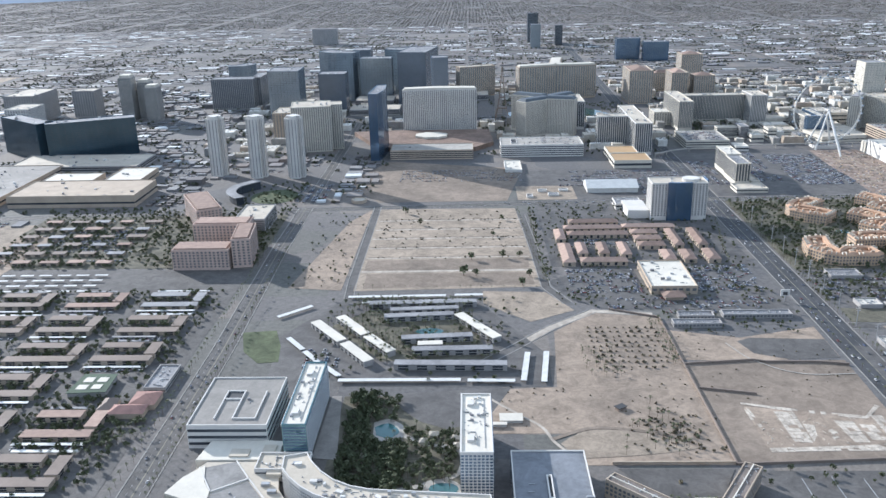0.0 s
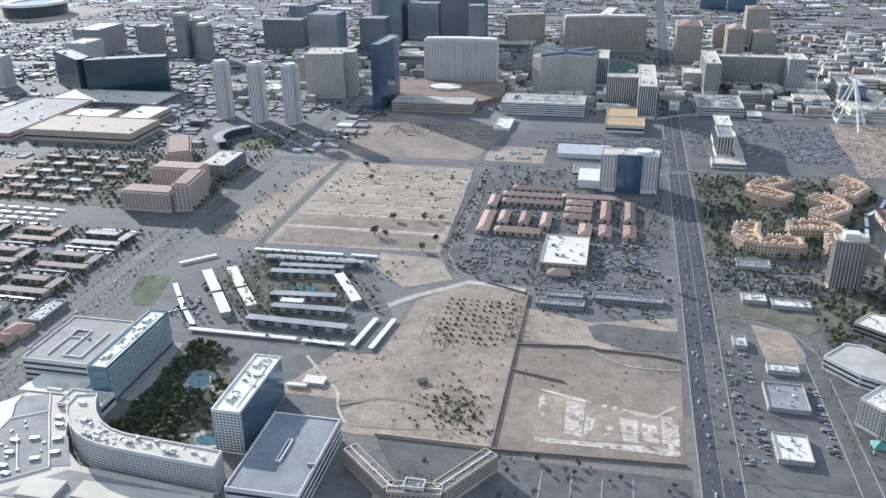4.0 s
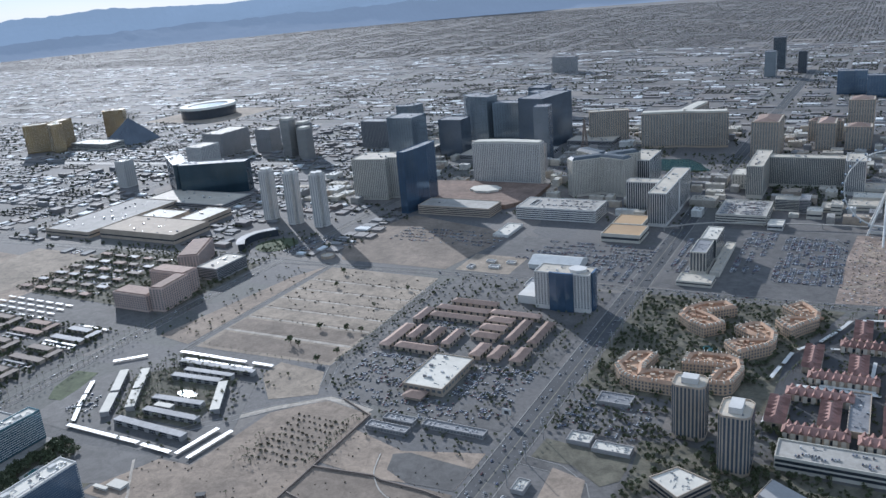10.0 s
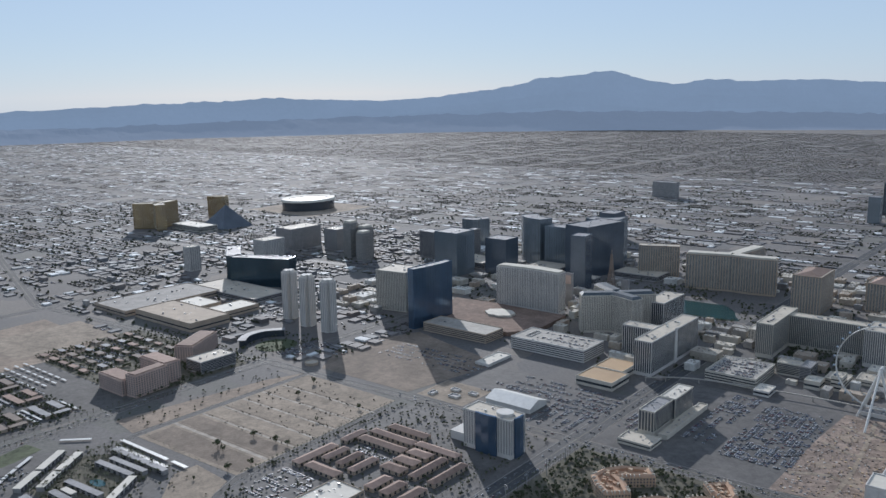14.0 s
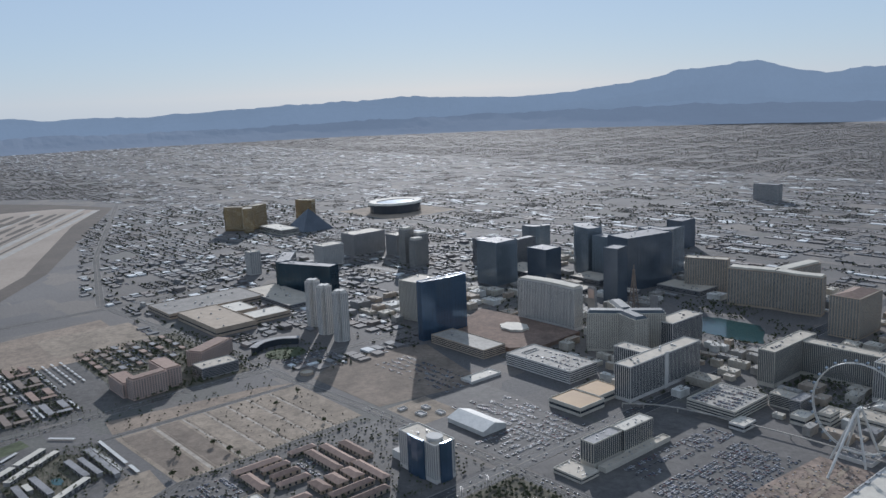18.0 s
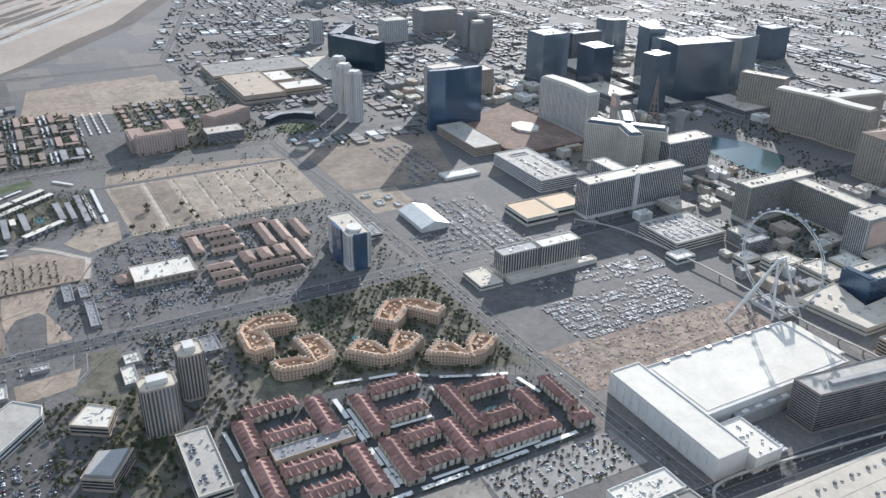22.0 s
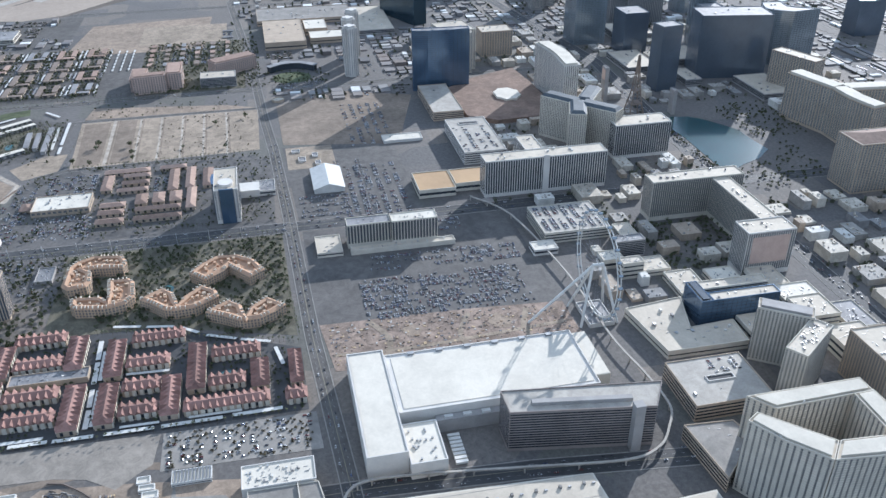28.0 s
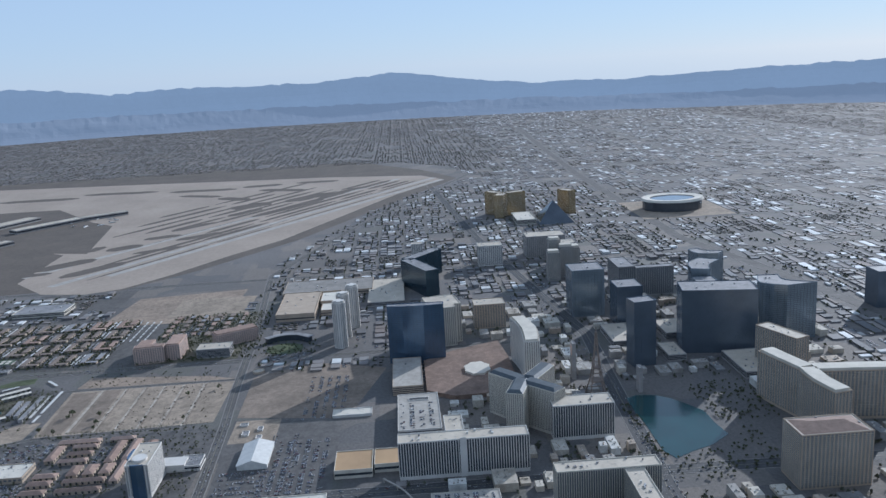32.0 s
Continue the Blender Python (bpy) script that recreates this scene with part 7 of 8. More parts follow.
building("palace_podium", [(381, 722.5), (384, 760), (440, 760), (440, 722)], 7, stucco_cream, "low cream palace podium behind the wings", "casino", "bands", glass_dark, roof_cream, storey=3, fill=0.3, units=14)
SHW = "roofs behind the boulevard"
for q, h, roof in (((300, 716, 318, 735), 5, roof_cream), ((255, 722, 276, 738), 4, roof_white), ((262, 742, 280, 758), 6, roof_cream), ((300, 742, 318, 760), 12, roof_cream), ((282, 745, 298, 766), 7, roof_white), ((322, 748, 340, 768), 9, roof_cream),
                   ((300, 765, 322, 780), 5, roof_grey), ((236, 690, 250, 706), 4, roof_cream), ((228, 672, 238, 684), 6, roof_white), ((330, 772, 360, 784), 5, roof_white), ((243, 678, 250, 690), 10, roof_cream), ((253, 700, 275, 716), 4, roof_cream), ((372, 764, 400, 782), 7, roof_cream)):
    building("casino_block", rect(*q), h, stucco_cream, "cream casino block with a busy flat roof", "casino", "bands", glass_dark, roof, storey=2.4, fill=0.35, units=6, group=SHW)
pink = building("pink_hotel", rect(180, 720, 192, 779), 26, stucco_cream, "long hotel slab with dark window strips between pale piers", "hotel", "piers", glass_dark, roof_cream, trim=glass_soft, bay=2.0, fill=0.66, foot=3, units=6)
building("pink_hotel", rect(192.3, 758, 247.7, 769), 25, stucco_cream, "long hotel slab with dark window strips", "hotel", "piers", glass_dark, roof_cream, trim=glass_soft, bay=2.0, fill=0.66, foot=3, units=6)
end = building("pink_hotel", rect(248, 741, 262, 769), 27, stucco_white, "white hotel end tower with a pink screen wall", "hotel", "piers", glass_dark, roof_cream, trim=glass_soft, bay=2.0, fill=0.6, foot=3)
part("screen_wall", Mesher().box(262, 744, 262.25, 766, 8, 24), stucco_pink, end, "large pink picture wall")
building("hotel_annex", rect(222, 683, 229, 700), 11, stucco_grey, "grey hotel annex tower", "hotel", "bands")
building("hotel_annex", rect(205, 690, 222, 700), 9, stucco_cream, "low cream hotel annex", "hotel", "bands", roof=roof_cream)
trees_in(194, 703, 250, 764, 200, (1.6, 3.0), garden_trees)
building("old_casino", rect(165, 748, 186, 770), 12, stucco_cream, "cream corner hotel block", "hotel", "grid", glass_dark, roof_white)
garage("parking_garage", rect(170, 650, 204, 690), 7, "pale parking garage full of cars", 5, wall=stucco_cream, deck=concrete)
park_rows(172, 652, 202, 688, "x", 4.6, 1.0, 0.75, 6.6)
building("station_hall", rect(206, 640, 216, 654), 4, stucco_white, "white station hall beside the track", "building", "bands", roof=roof_white)

# ---- hotels south of the avenue ----
building("strip_slab", rect(126, 632, 139, 713), 25, stucco_white, "long white hotel slab with dark vertical window strips", "hotel", "piers", glass_slate, roof_cream, trim=glass_slate, bay=2.4, fill=0.62, foot=2.5, units=7)
part("rib", Mesher().box(139, 670, 139.6, 674, 0, 26), stucco_white, bpy.data.objects["strip_slab"], "plain white stair rib")
building("strip_slab", rect(102, 662, 125.7, 674), 25, stucco_white, "white hotel wing with dark vertical window strips", "hotel", "piers", glass_slate, roof_cream, trim=glass_slate, bay=2.4, fill=0.62, foot=2.5)
building("strip_slab", rect(84, 735, 101, 776), 25, stucco_white, "white hotel tower with dark vertical window strips", "hotel", "piers", glass_slate, roof_cream, trim=glass_slate, bay=2.4, fill=0.7, foot=2.5)
for q in ((104, 591, 131, 615), (104, 616, 126, 640)):
    building("gold_roof_hall", rect(*q), 6, stucco_cream, "low hall with an ochre roof and dark glass front", "casino", "bands", glass_dark, roof_gold, storey=3, fill=0.4, units=0)
garage("parking_garage", rect(23.5, 631.5, 87, 661.5), 9.5, "wide white parking garage with many open floors", 7, hole=(32, 640, 36, 654), deck=concrete)
park_rows(40, 633, 85, 660, "x", 6, 1.1, 0.3, 9.1)
garage("parking_garage", rect(-62, 627.5, 2, 651.5), 7.5, "long tan parking garage with open floors", 6, wall=stucco_tan, deck=concrete)
building("long_pavilion", rect(25, 583, 37, 612), 2.2, stucco_white, "long low pavilion with a white roof", "building", "bands", roof=roof_white, units=2)
terrace_brown = surface("brown roof gravel", (0.25, 0.175, 0.135), (0.165, 0.12, 0.095), 0.95, scale=0.06, fine=0.9, stain=0.25)
dome = thing("theatre_podium", -30, 690, "brown theatre podium with a white canopy", "theatre")
part("wall", Mesher().prism([(-63, 654), (4, 654), (19, 675), (16, 726), (-62, 726), (-102, 722), (-84, 681)], 0, 3.5), terrace_brown, dome)
part("canopy", Mesher().prism([(-33 + (13 + 1.6 * (a % 2)) * math.cos(a / 8 * math.pi), 697 + (10 + 1.4 * (a % 2)) * math.sin(a / 8 * math.pi)) for a in range(16)], 3.5, 5.2), roof_white, dome, "white scalloped canopy")
mans = surface("slate mansard", (0.10, 0.115, 0.125), (0.065, 0.075, 0.085), 0.6)
for k, (a, b) in enumerate((((43, 703), (67, 722)), ((67, 722), (89, 742)), ((65, 720), (90, 711)), ((66, 724), (40, 742)))):
    th = building("mansard_hotel", strip(a, b, 12), 31 + 0.2 * k, stucco_cream, "cream hotel wing under a dark slate mansard roof", "hotel", "piers", glass_dark, roof_grey, trim=stucco_cream, bay=2.0, fill=0.4, units=0, foot=2)
    m = Mesher()
    lo, hi = strip(a, b, 11.6), inset(strip(a, b, 11.6), 2.4)
    m.v = [(*p, 30.8 + 0.2 * k) for p in lo] + [(*p, 32.9 + 0.2 * k) for p in hi]
    m.f = [(i, (i + 1) % 4, 4 + (i + 1) % 4, 4 + i) for i in range(4)] + [(4, 5, 6, 7)]
    part("mansard", m, mans, th)
th = building("wave_hotel", bend([(-59, 728.5), (-44, 731), (-27, 732.6), (-10, 732), (5.6, 730.8)], 2) + bend([(5.1, 743), (-10, 745), (-27, 746), (-44, 744), (-59.4, 741)], 2), 37.8, stucco_white, "tall white hotel slab with bowed front and window strips", "hotel", "piers", glass_dark, roof_cream, trim=stucco_cream, bay=2.4, fill=0.42, foot=3, crown=1.2)
building("glass_tower", [(-77, 625.8), (-70.2, 625.2), (-67.4, 638), (-66.2, 656), (-67.2, 673.2), (-74.5, 673.6)], 51.5, glass_blue, "tall dark blue glass tower", "tower", "glass", glass_blue, roof_grey, trim=glass_dark, units=3, bay=3)
building("vacation_tower", [(-143.2, 656.8), (-111.8, 661.7), (-113, 669), (-104, 670.5), (-106.5, 686), (-115.6, 685), (-116.4, 691.4), (-147.8, 686.4)], 36.8, stucco_cream, "cream tower with dark vertical window strips", "tower", "piers", glass_dark, roof_cream, trim=stucco_cream, bay=2.6, fill=0.45)
SIG = "three pale residence towers"
for x, y, h in ((-184, 589, 42), (-153, 582, 43), (-125, 580, 43)):
    p = [(x - 6, y - 3), (x - 3.5, y - 3), (x - 3.5, y - 6), (x + 3.5, y - 6), (x + 3.5, y - 3), (x + 6, y - 3), (x + 6, y + 3), (x + 3.5, y + 3), (x + 3.5, y + 6), (x - 3.5, y + 6), (x - 3.5, y + 3), (x - 6, y + 3)]
    building("residence_tower", p, h, stucco_white, "pale slender residence tower with bronze glass strips", "tower", "piers", glass_soft, roof_cream, trim=stucco_white, bay=2.0, fill=0.26, crown=1.6, units=2, group=SIG)
GRN = "green glass hotel"
for a, b, w in (((-386, 682), (-338, 645), 15), ((-338, 645), (-276, 672), 16)):
    building("green_hotel", strip(a, b, w), 30, glass_green, "vast dark green glass hotel wing", "hotel", "glass", glass_green, roof_grey, trim=glass_dark, group=GRN, bay=4)
building("green_hotel_podium", rect(-350, 600, -250, 640), 5, stucco_grey, "low roofs round the green hotel", "casino", "bands", roof=roof_cream, units=9)
for q, h, w in (((-420, 735, -398, 765), 26, stucco_white), ((-440, 652, -427, 666), 28, stucco_white), ((-456, 800, -426, 850), 28, stucco_grey), ((-404, 835, -381, 855), 27, stucco_grey), ((-170, 706, -149, 736), 24, stucco_tan)):
    building("south_hotel", rect(*q), h, w, "pale hotel slab with a fine window grid", "hotel", "grid", glass_dark, roof_cream, bay=2.4, storey=1.4, group="southern hotels")
for q, h in (((-345, 812, -333, 826), 42), ((-331, 822, -320, 838), 36), ((-318, 806, -306, 820), 33), ((-352, 834, -338, 850), 30)):
    building("skyline_hotel", rect(*q), h, stucco_grey, "grey hotel tower built like a city skyscraper", "hotel", "piers", glass_dark, roof_grey, trim=stucco_cream, bay=2.2, group="skyline hotel towers", crown=2.5)
GLS = "glass towers on the boulevard"
for poly, h, mat, lab in ((rect(-195, 804, -165, 836), 47, glass_grey, "silver glass tower"), (rect(-152, 838, -125, 862), 39, glass_hazed, "dark glass tower"), (bend([(-166, 930), (-150, 914), (-126, 908)], 4) + bend([(-120, 924), (-138, 930), (-154, 946)], 4), 52, glass_grey, "curved silver glass tower"),
                          (rect(-118, 905, -84, 924), 46, glass_grey, "pale glass tower"), ([(-36, 822), (-21, 824.3), (-24, 843.3), (-39, 841)], 55, glass_hazed, "dark slender glass tower"), ([(-75, 877.4), (-45.5, 872), (-34.5, 932.2), (-64, 937.5)], 55, glass_hazed, "broad dark glass tower"),
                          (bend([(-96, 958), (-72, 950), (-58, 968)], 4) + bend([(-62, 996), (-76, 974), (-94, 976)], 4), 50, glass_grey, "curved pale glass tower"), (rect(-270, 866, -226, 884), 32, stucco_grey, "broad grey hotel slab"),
                          (bend([(-276, 958), (-256, 962), (-250, 982)], 4) + bend([(-260, 992), (-268, 974), (-280, 970)], 4), 34, glass_grey, "curved bronze glass tower"), (rect(-232, 884, -222, 924), 31, stucco_grey, "grey hotel wing"), (rect(-150, 1090, -128, 1120), 36, glass_hazed, "dark tower by the freeway")):
    building("glass_tower" if mat is not stucco_grey else "boulevard_hotel", poly, h, mat, lab + " on the boulevard", "tower", "glass" if mat is not stucco_grey else "piers", glass_dark, roof_grey, trim=glass_dark if mat is glass_grey else glass_hazed, group=GLS, bay=3, units=3)
for q, h in (((-60, 855, -28, 870), 6), ((-120, 870, -80, 900), 7), ((-30, 900, 20, 930), 6), ((-210, 850, -165, 890), 7), ((-120, 820, -70, 850), 6), ((-160, 955, -110, 985), 8)):
    building("casino_podium", rect(*q), h, stucco_grey, "grey casino podium with curved plant roofs", "casino", "bands", roof=roof_cream, units=6, group="podium roofs")
for line in ([(51, 900.5), (70, 905), (92, 911)], [(92, 911), (113, 910), (134, 914)], [(92, 914), (95, 940), (99, 968)]):
    building("lake_hotel", ribbon(bend(line, 2), 13), 35, stucco_tan, "grand tan hotel wing with pale piers and dark windows", "hotel", "piers", glass_dark, roof_cream, trim=stucco_cream, bay=3.6, fill=0.62, foot=2, crown=1.5, group="grand hotel by the lake")
building("lake_hotel", strip((-13, 926), (25.6, 941), 13), 33, stucco_tan, "grand tan spa tower", "hotel", "piers", glass_dark, roof_cream, trim=stucco_cream, bay=3.6, fill=0.62, group="grand hotel by the lake")
for q, h in (((163, 861, 187, 903), 34), ((239, 960, 262, 985), 38), ((215, 900, 232, 930), 26), ((205, 945, 236, 958), 20), ((240, 905, 262, 925), 22)):
    th = building("forum_hotel", rect(*q), h, stucco_tan, "tan columned hotel tower with a pitched roof", "hotel", "piers", glass_dark, roof_cream, trim=stucco_cream, bay=3.4, fill=0.6, group="columned hotel towers")
    part("roof_pediment", Mesher().hip(q[0] + 2, q[1] + 2, q[2] - 2, q[3] - 2, h - 0.4, 3), roof_tan, th)
eif = thing("lattice_tower", 30, 781, "half-size iron lattice tower", "tower")
for sx in (-1, 1):
    for sy in (-1, 1):
        pts = [(7, 0), (4.2, 12), (2.6, 22), (1.2, 36), (0.4, 50)]
        m = Mesher()
        for (r0, z0), (r1, z1) in zip(pts, pts[1:]):
            m.beam((30 + sx * r0, 781 + sy * r0, z0), (30 + sx * r1, 781 + sy * r1, z1), 0.5, 4)
        part("leg", m, brown_wall, eif)
for r, z in ((4.6, 12), (3.0, 22), (0.9, 46)):
    part("platform", Mesher().box(30 - r, 781 - r, 30 + r, 781 + r, z, z + 0.9, True), brown_wall, eif)
part("spire", Mesher().beam((30, 781, 47), (30, 781, 54), 0.3, 5), brown_wall, eif)
for z in (5, 9, 16, 19, 26, 31, 36, 41):
    r = float(np.interp(z, (0, 12, 22, 36, 50), (7, 4.2, 2.6, 1.2, 0.4)))
    m = Mesher()
    for a, b in (((-r, -r), (r, -r)), ((r, -r), (r, r)), ((r, r), (-r, r)), ((-r, r), (-r, -r))):
        m.beam((30 + a[0], 781 + a[1], z), (30 + b[0], 781 + b[1], z), 0.22, 4)
    part("cross_brace", m, brown_wall, eif)
sign = building("boulevard_sign", rect(24, 813, 31, 816), 20, stucco_grey, "tall grey casino sign pylon", "sign", "glass", units=0)
panel_tower = building("screen_tower", rect(-12, 770, -4, 773), 30, stucco_grey, "slim tower with an added pink panel for a lens flare", "sign", "glass", units=0)
# added pink panel carries a lens flare's colour, not a real screen
part("screen", Mesher().box(-11, 769.8, -5, 770, 20, 28), stucco_pink, panel_tower)
for x, y in ((60, 797), (80, 799), (110, 798), (126, 800)):
    trees_in(x - 9, y - 5, x + 9, y + 2, 14, (1.4, 2.4))
trees_in(20, 850, 90, 898, 160, (1.4, 2.6))
trees_in(100, 800, 170, 870, 160, (1.4, 2.6), None, [(136, 803), (170, 800), (165, 850), (130, 900), (90, 870), (122, 852)])

# ---- old hotels and halls south of the street ----
SAL = "salmon courtyard hotel"
for q, h in ((rect(-152, 391, -123, 404), 11), ([(-121.9, 393.7), (-112.3, 394.9), (-115.4, 421.3), (-125.1, 420.1)], 15.5), (rect(-150, 421, -120, 434), 15), ([(-158.9, 454.7), (-145.9, 461.6), (-165, 497.5), (-178, 490.6)], 12.5)):
    building("salmon_hotel", q, h, stucco_pink, "salmon stucco hotel block with small windows", "hotel", "grid", glass_dark, roof_tan, trim=roof_tan, bay=2.0, storey=1.5, fill=0.5, group=SAL, crown=0.5, units=6)
building("salmon_annex", rect(-136, 449, -118, 479), 9, stucco_grey, "grey curved hotel annex", "hotel", "bands", roof=roof_cream)
arena = building("arena", rect(-300, 507, -216, 547), 8, stucco_tan, "broad tan arena with a flat brown roof", "arena", "bands", glass_dark, stucco_tan, storey=4, fill=0.2, units=5)
building("arena_wing", rect(-298, 549, -262, 572), 7, stucco_tan, "arena wing with a bright white roof", "arena", "bands", roof=roof_white, units=2, storey=4, fill=0.2)
building("arena_wing", rect(-256, 552, -230, 590), 6, stucco_tan, "long hall with a bright white roof", "arena", "bands", roof=roof_white, units=2, storey=4, fill=0.2)
building("convention_hall", rect(-362, 502, -308, 604), 5.5, stucco_tan, "very wide convention hall with a grey-tan roof", "convention hall", "bands", roof=concrete_dk, units=12, storey=3, fill=0.3)
golf = thing("golf_pavilion", -150, 535, "long curved practice pavilion with a grey roof", "pavilion")
part("wall", Mesher().prism(ribbon(bend([(-148, 508), (-156, 520), (-156, 536), (-146, 549)], 4), 5), 0, 5), glass_dark, golf)
part("roof", Mesher().prism(ribbon(bend([(-148, 507), (-157, 520), (-157, 536), (-146, 550)], 4), 6.5), 5, 5.5, bottom=True), roof_grey, golf)
building("yellow_hangar", rect(-332, 205, -298, 262), 5, stucco_cream, "yellow-cream hangar by the airfield", "hangar", "bands", roof=roof_grey, units=3)
trees_in(-150, 500, -110, 560, 90, (1.4, 2.6))
trees_in(-260, 395, -112, 500, 1250, (1.1, 2.6))
park_rows(-115, 512, -95, 556, "y", 4.6, 1.05, 0.6), park_rows(-240, 420, -190, 460, "x", 4.6, 1.05, 0.6), park_rows(-60, 646, -20, 668, "x", 5, 1, 0.2)
building("round_kiosk", [(-72 + 5 * math.cos(a / 6 * math.pi), 512 + 5 * math.sin(a / 6 * math.pi)) for a in range(12)], 2, stucco_tan, "small round tan restaurant with flat roof", "restaurant", "bands", units=1, roof=roof_cream)

# ---- far south: gold hotels, pyramid, stadium, airport ----
GLD = "gold mirror-glass hotel"
for a, b in (((-742, 812), (-768, 788)), ((-742, 812), (-716, 800)), ((-742, 812), (-752, 846))):
    building("gold_hotel", strip(a, b, 15), 38, glass_gold, "gold mirror-glass hotel wing with white bands", "hotel", "glass", glass_gold, roof_cream, trim=stucco_cream, group=GLD, bay=3)
building("gold_tower", strip((-748, 908), (-722, 922), 14), 38, glass_gold, "gold mirror-glass hotel tower", "hotel", "glass", glass_gold, roof_cream, trim=stucco_cream, bay=3)
pyr = thing("pyramid_hotel", -668, 880, "black glass pyramid hotel", "hotel")
m = Mesher()
m.v = [(-696, 852, 0), (-640, 852, 0), (-640, 908, 0), (-696, 908, 0), (-668, 880, 33)]
m.f = [(0, 1, 4), (1, 2, 4), (2, 3, 4), (3, 0, 4)]
part("pyramid", m, glass_dark, pyr)
building("gold_podium", rect(-720, 820, -650, 850), 8, stucco_cream, "podium with a white roof between the gold hotel and the pyramid", "casino", "bands", roof=roof_white, units=5)
stad = thing("stadium", -712, 1085, "oval stadium with a dark glass wall and a white roof ring", "stadium")
ring = lambda rx, ry: [(-712 + rx * math.cos(a / 20 * math.pi), 1085 + ry * math.sin(a / 20 * math.pi)) for a in range(40)]
m, top_m = Mesher(), Mesher()
part("wall", Mesher().prism(ring(40, 48), 0, 15), glass_dark, stad)
o, i2 = ring(43, 51), ring(29, 36)
top_m.v = [(*p, 15) for p in o] + [(*p, 18.5) for p in inset(o, 2)] + [(*p, 17.5) for p in i2]
top_m.f = [(k, (k + 1) % 40, 40 + (k + 1) % 40, 40 + k) for k in range(40)] + [(40 + k, 40 + (k + 1) % 40, 80 + (k + 1) % 40, 80 + k) for k in range(40)]
part("roof_ring", top_m, roof_white, stad, "white roof ring")
part("roof_film", Mesher().prism(inset(i2, -0.3), 16, 16.6), glass_grey, stad, "translucent middle roof")
ground_piece("stadium_yard", rect(-790, 1015, -630, 1160), 0.05, sand, "pale dirt yard round the stadium")
for k, (q, h, mat) in enumerate((((103, 1512, 121, 1530), 50, glass_dark), ((102, 1420, 118, 1436), 38, glass_grey), ((146, 1456, 158, 1470), 33, glass_dark), ((213, 1240, 247, 1256), 30, glass_blue), ((248, 1215, 283, 1230), 27, glass_blue), ((409, 884, 431, 905), 35, stucco_cream), ((-284, 1538, -240, 1556), 28, stucco_grey))):
    building("far_tower", rect(*q), h, mat, "distant glass hotel tower west of the freeway" if mat not in (stucco_cream, stucco_grey) else "distant pale hotel tower", "tower", "glass", glass_dark, roof_grey, trim=glass_grey, group="distant towers", units=2, bay=3)
TERM = "airport terminal halls"
for a, b, w in (((-860, -40), (-960, 40), 26), ((-960, 40), (-1010, 110), 18), ((-880, -120), (-1000, -60), 30), ((-700, -40), (-760, 0), 20)):
    building("terminal", strip(a, b, w), 7, stucco_grey, "low grey airport terminal with white roofs", "terminal", "bands", roof=roof_cream, group=TERM, storey=3, units=6)
for k in range(9):
    ang = 0.6 * k
    x, y = -905 - 60 * math.cos(ang) - 8 * k, 70 + 45 * math.sin(ang)
    pl = thing("airliner", x, y, "white airliner parked at the terminal", "airliner", "parked airliners")
    d = (math.cos(ang), math.sin(ang))
    part("fuselage", Mesher().beam((x - 6 * d[0], y - 6 * d[1], 1.4), (x + 6 * d[0], y + 6 * d[1], 1.4), 0.8, 8), metal_white, pl)
    part("wing", Mesher().slab((x - 6 * d[1], y + 6 * d[0]), (x + 6 * d[1], y - 6 * d[0]), 1.6, 1.0, 1.2, True), metal_grey, pl)
    part("tail_fin", Mesher().slab((x - 5.8 * d[0], y - 5.8 * d[1]), (x - 4.4 * d[0], y - 4.4 * d[1]), 0.25, 1.8, 4.2), shade_blue, pl)
    part("gear", Mesher().box(x - 0.5, y - 0.5, x + 0.5, y + 0.5, 0, 0.9), metal_grey, pl)

# ---- the town between and beyond ----
hang_joined()
FOOT = []
for ob in list(scene.objects):
    if ob.type == "EMPTY" and ob.parent is None:
        xs, ys = [], []
        for ch in ob.children:
            if ch.type == "MESH" and ch.name.split(".")[0] in ("wall", "main_wall", "front_wall", "body", "pyramid"):
                mw = Matrix.Translation(ob.location) @ ch.matrix_basis
                own = [mw @ Vector(c) for c in ch.bound_box]
                xs += [p.x for p in own]
                ys += [p.y for p in own]
                FOOT.append((min(p.x for p in own), min(p.y for p in own), max(p.x for p in own), max(p.y for p in own)))
        if xs:
            keep_out(min(xs) - 3, min(ys) - 3, max(xs) + 3, max(ys) + 3)
keep_out(10, 796, 178, 898), keep_out(-150, 500, -108, 560), keep_out(-62, 505, 150, 628), keep_out(150, 500, 300, 660), keep_out(-790, 1015, -630, 1160)
keep_out(-362, 318, -232, 454)
KA = np.array(KEEP)


AIRFIELD = [(-395, 20), (-420, 330), (-385, 400), (-470, 470), (-900, 600), (-1290, 800), (-1480, 760), (-1620, 640), (-1640, -620), (-700, -460)]


def free(x0, y0, x1, y1):
    return not inside((x0 + x1) / 2, (y0 + y1) / 2, AIRFIELD) and not np.any((x1 > KA[:, 0]) & (x0 < KA[:, 2]) & (y1 > KA[:, 1]) & (y0 < KA[:, 3]))


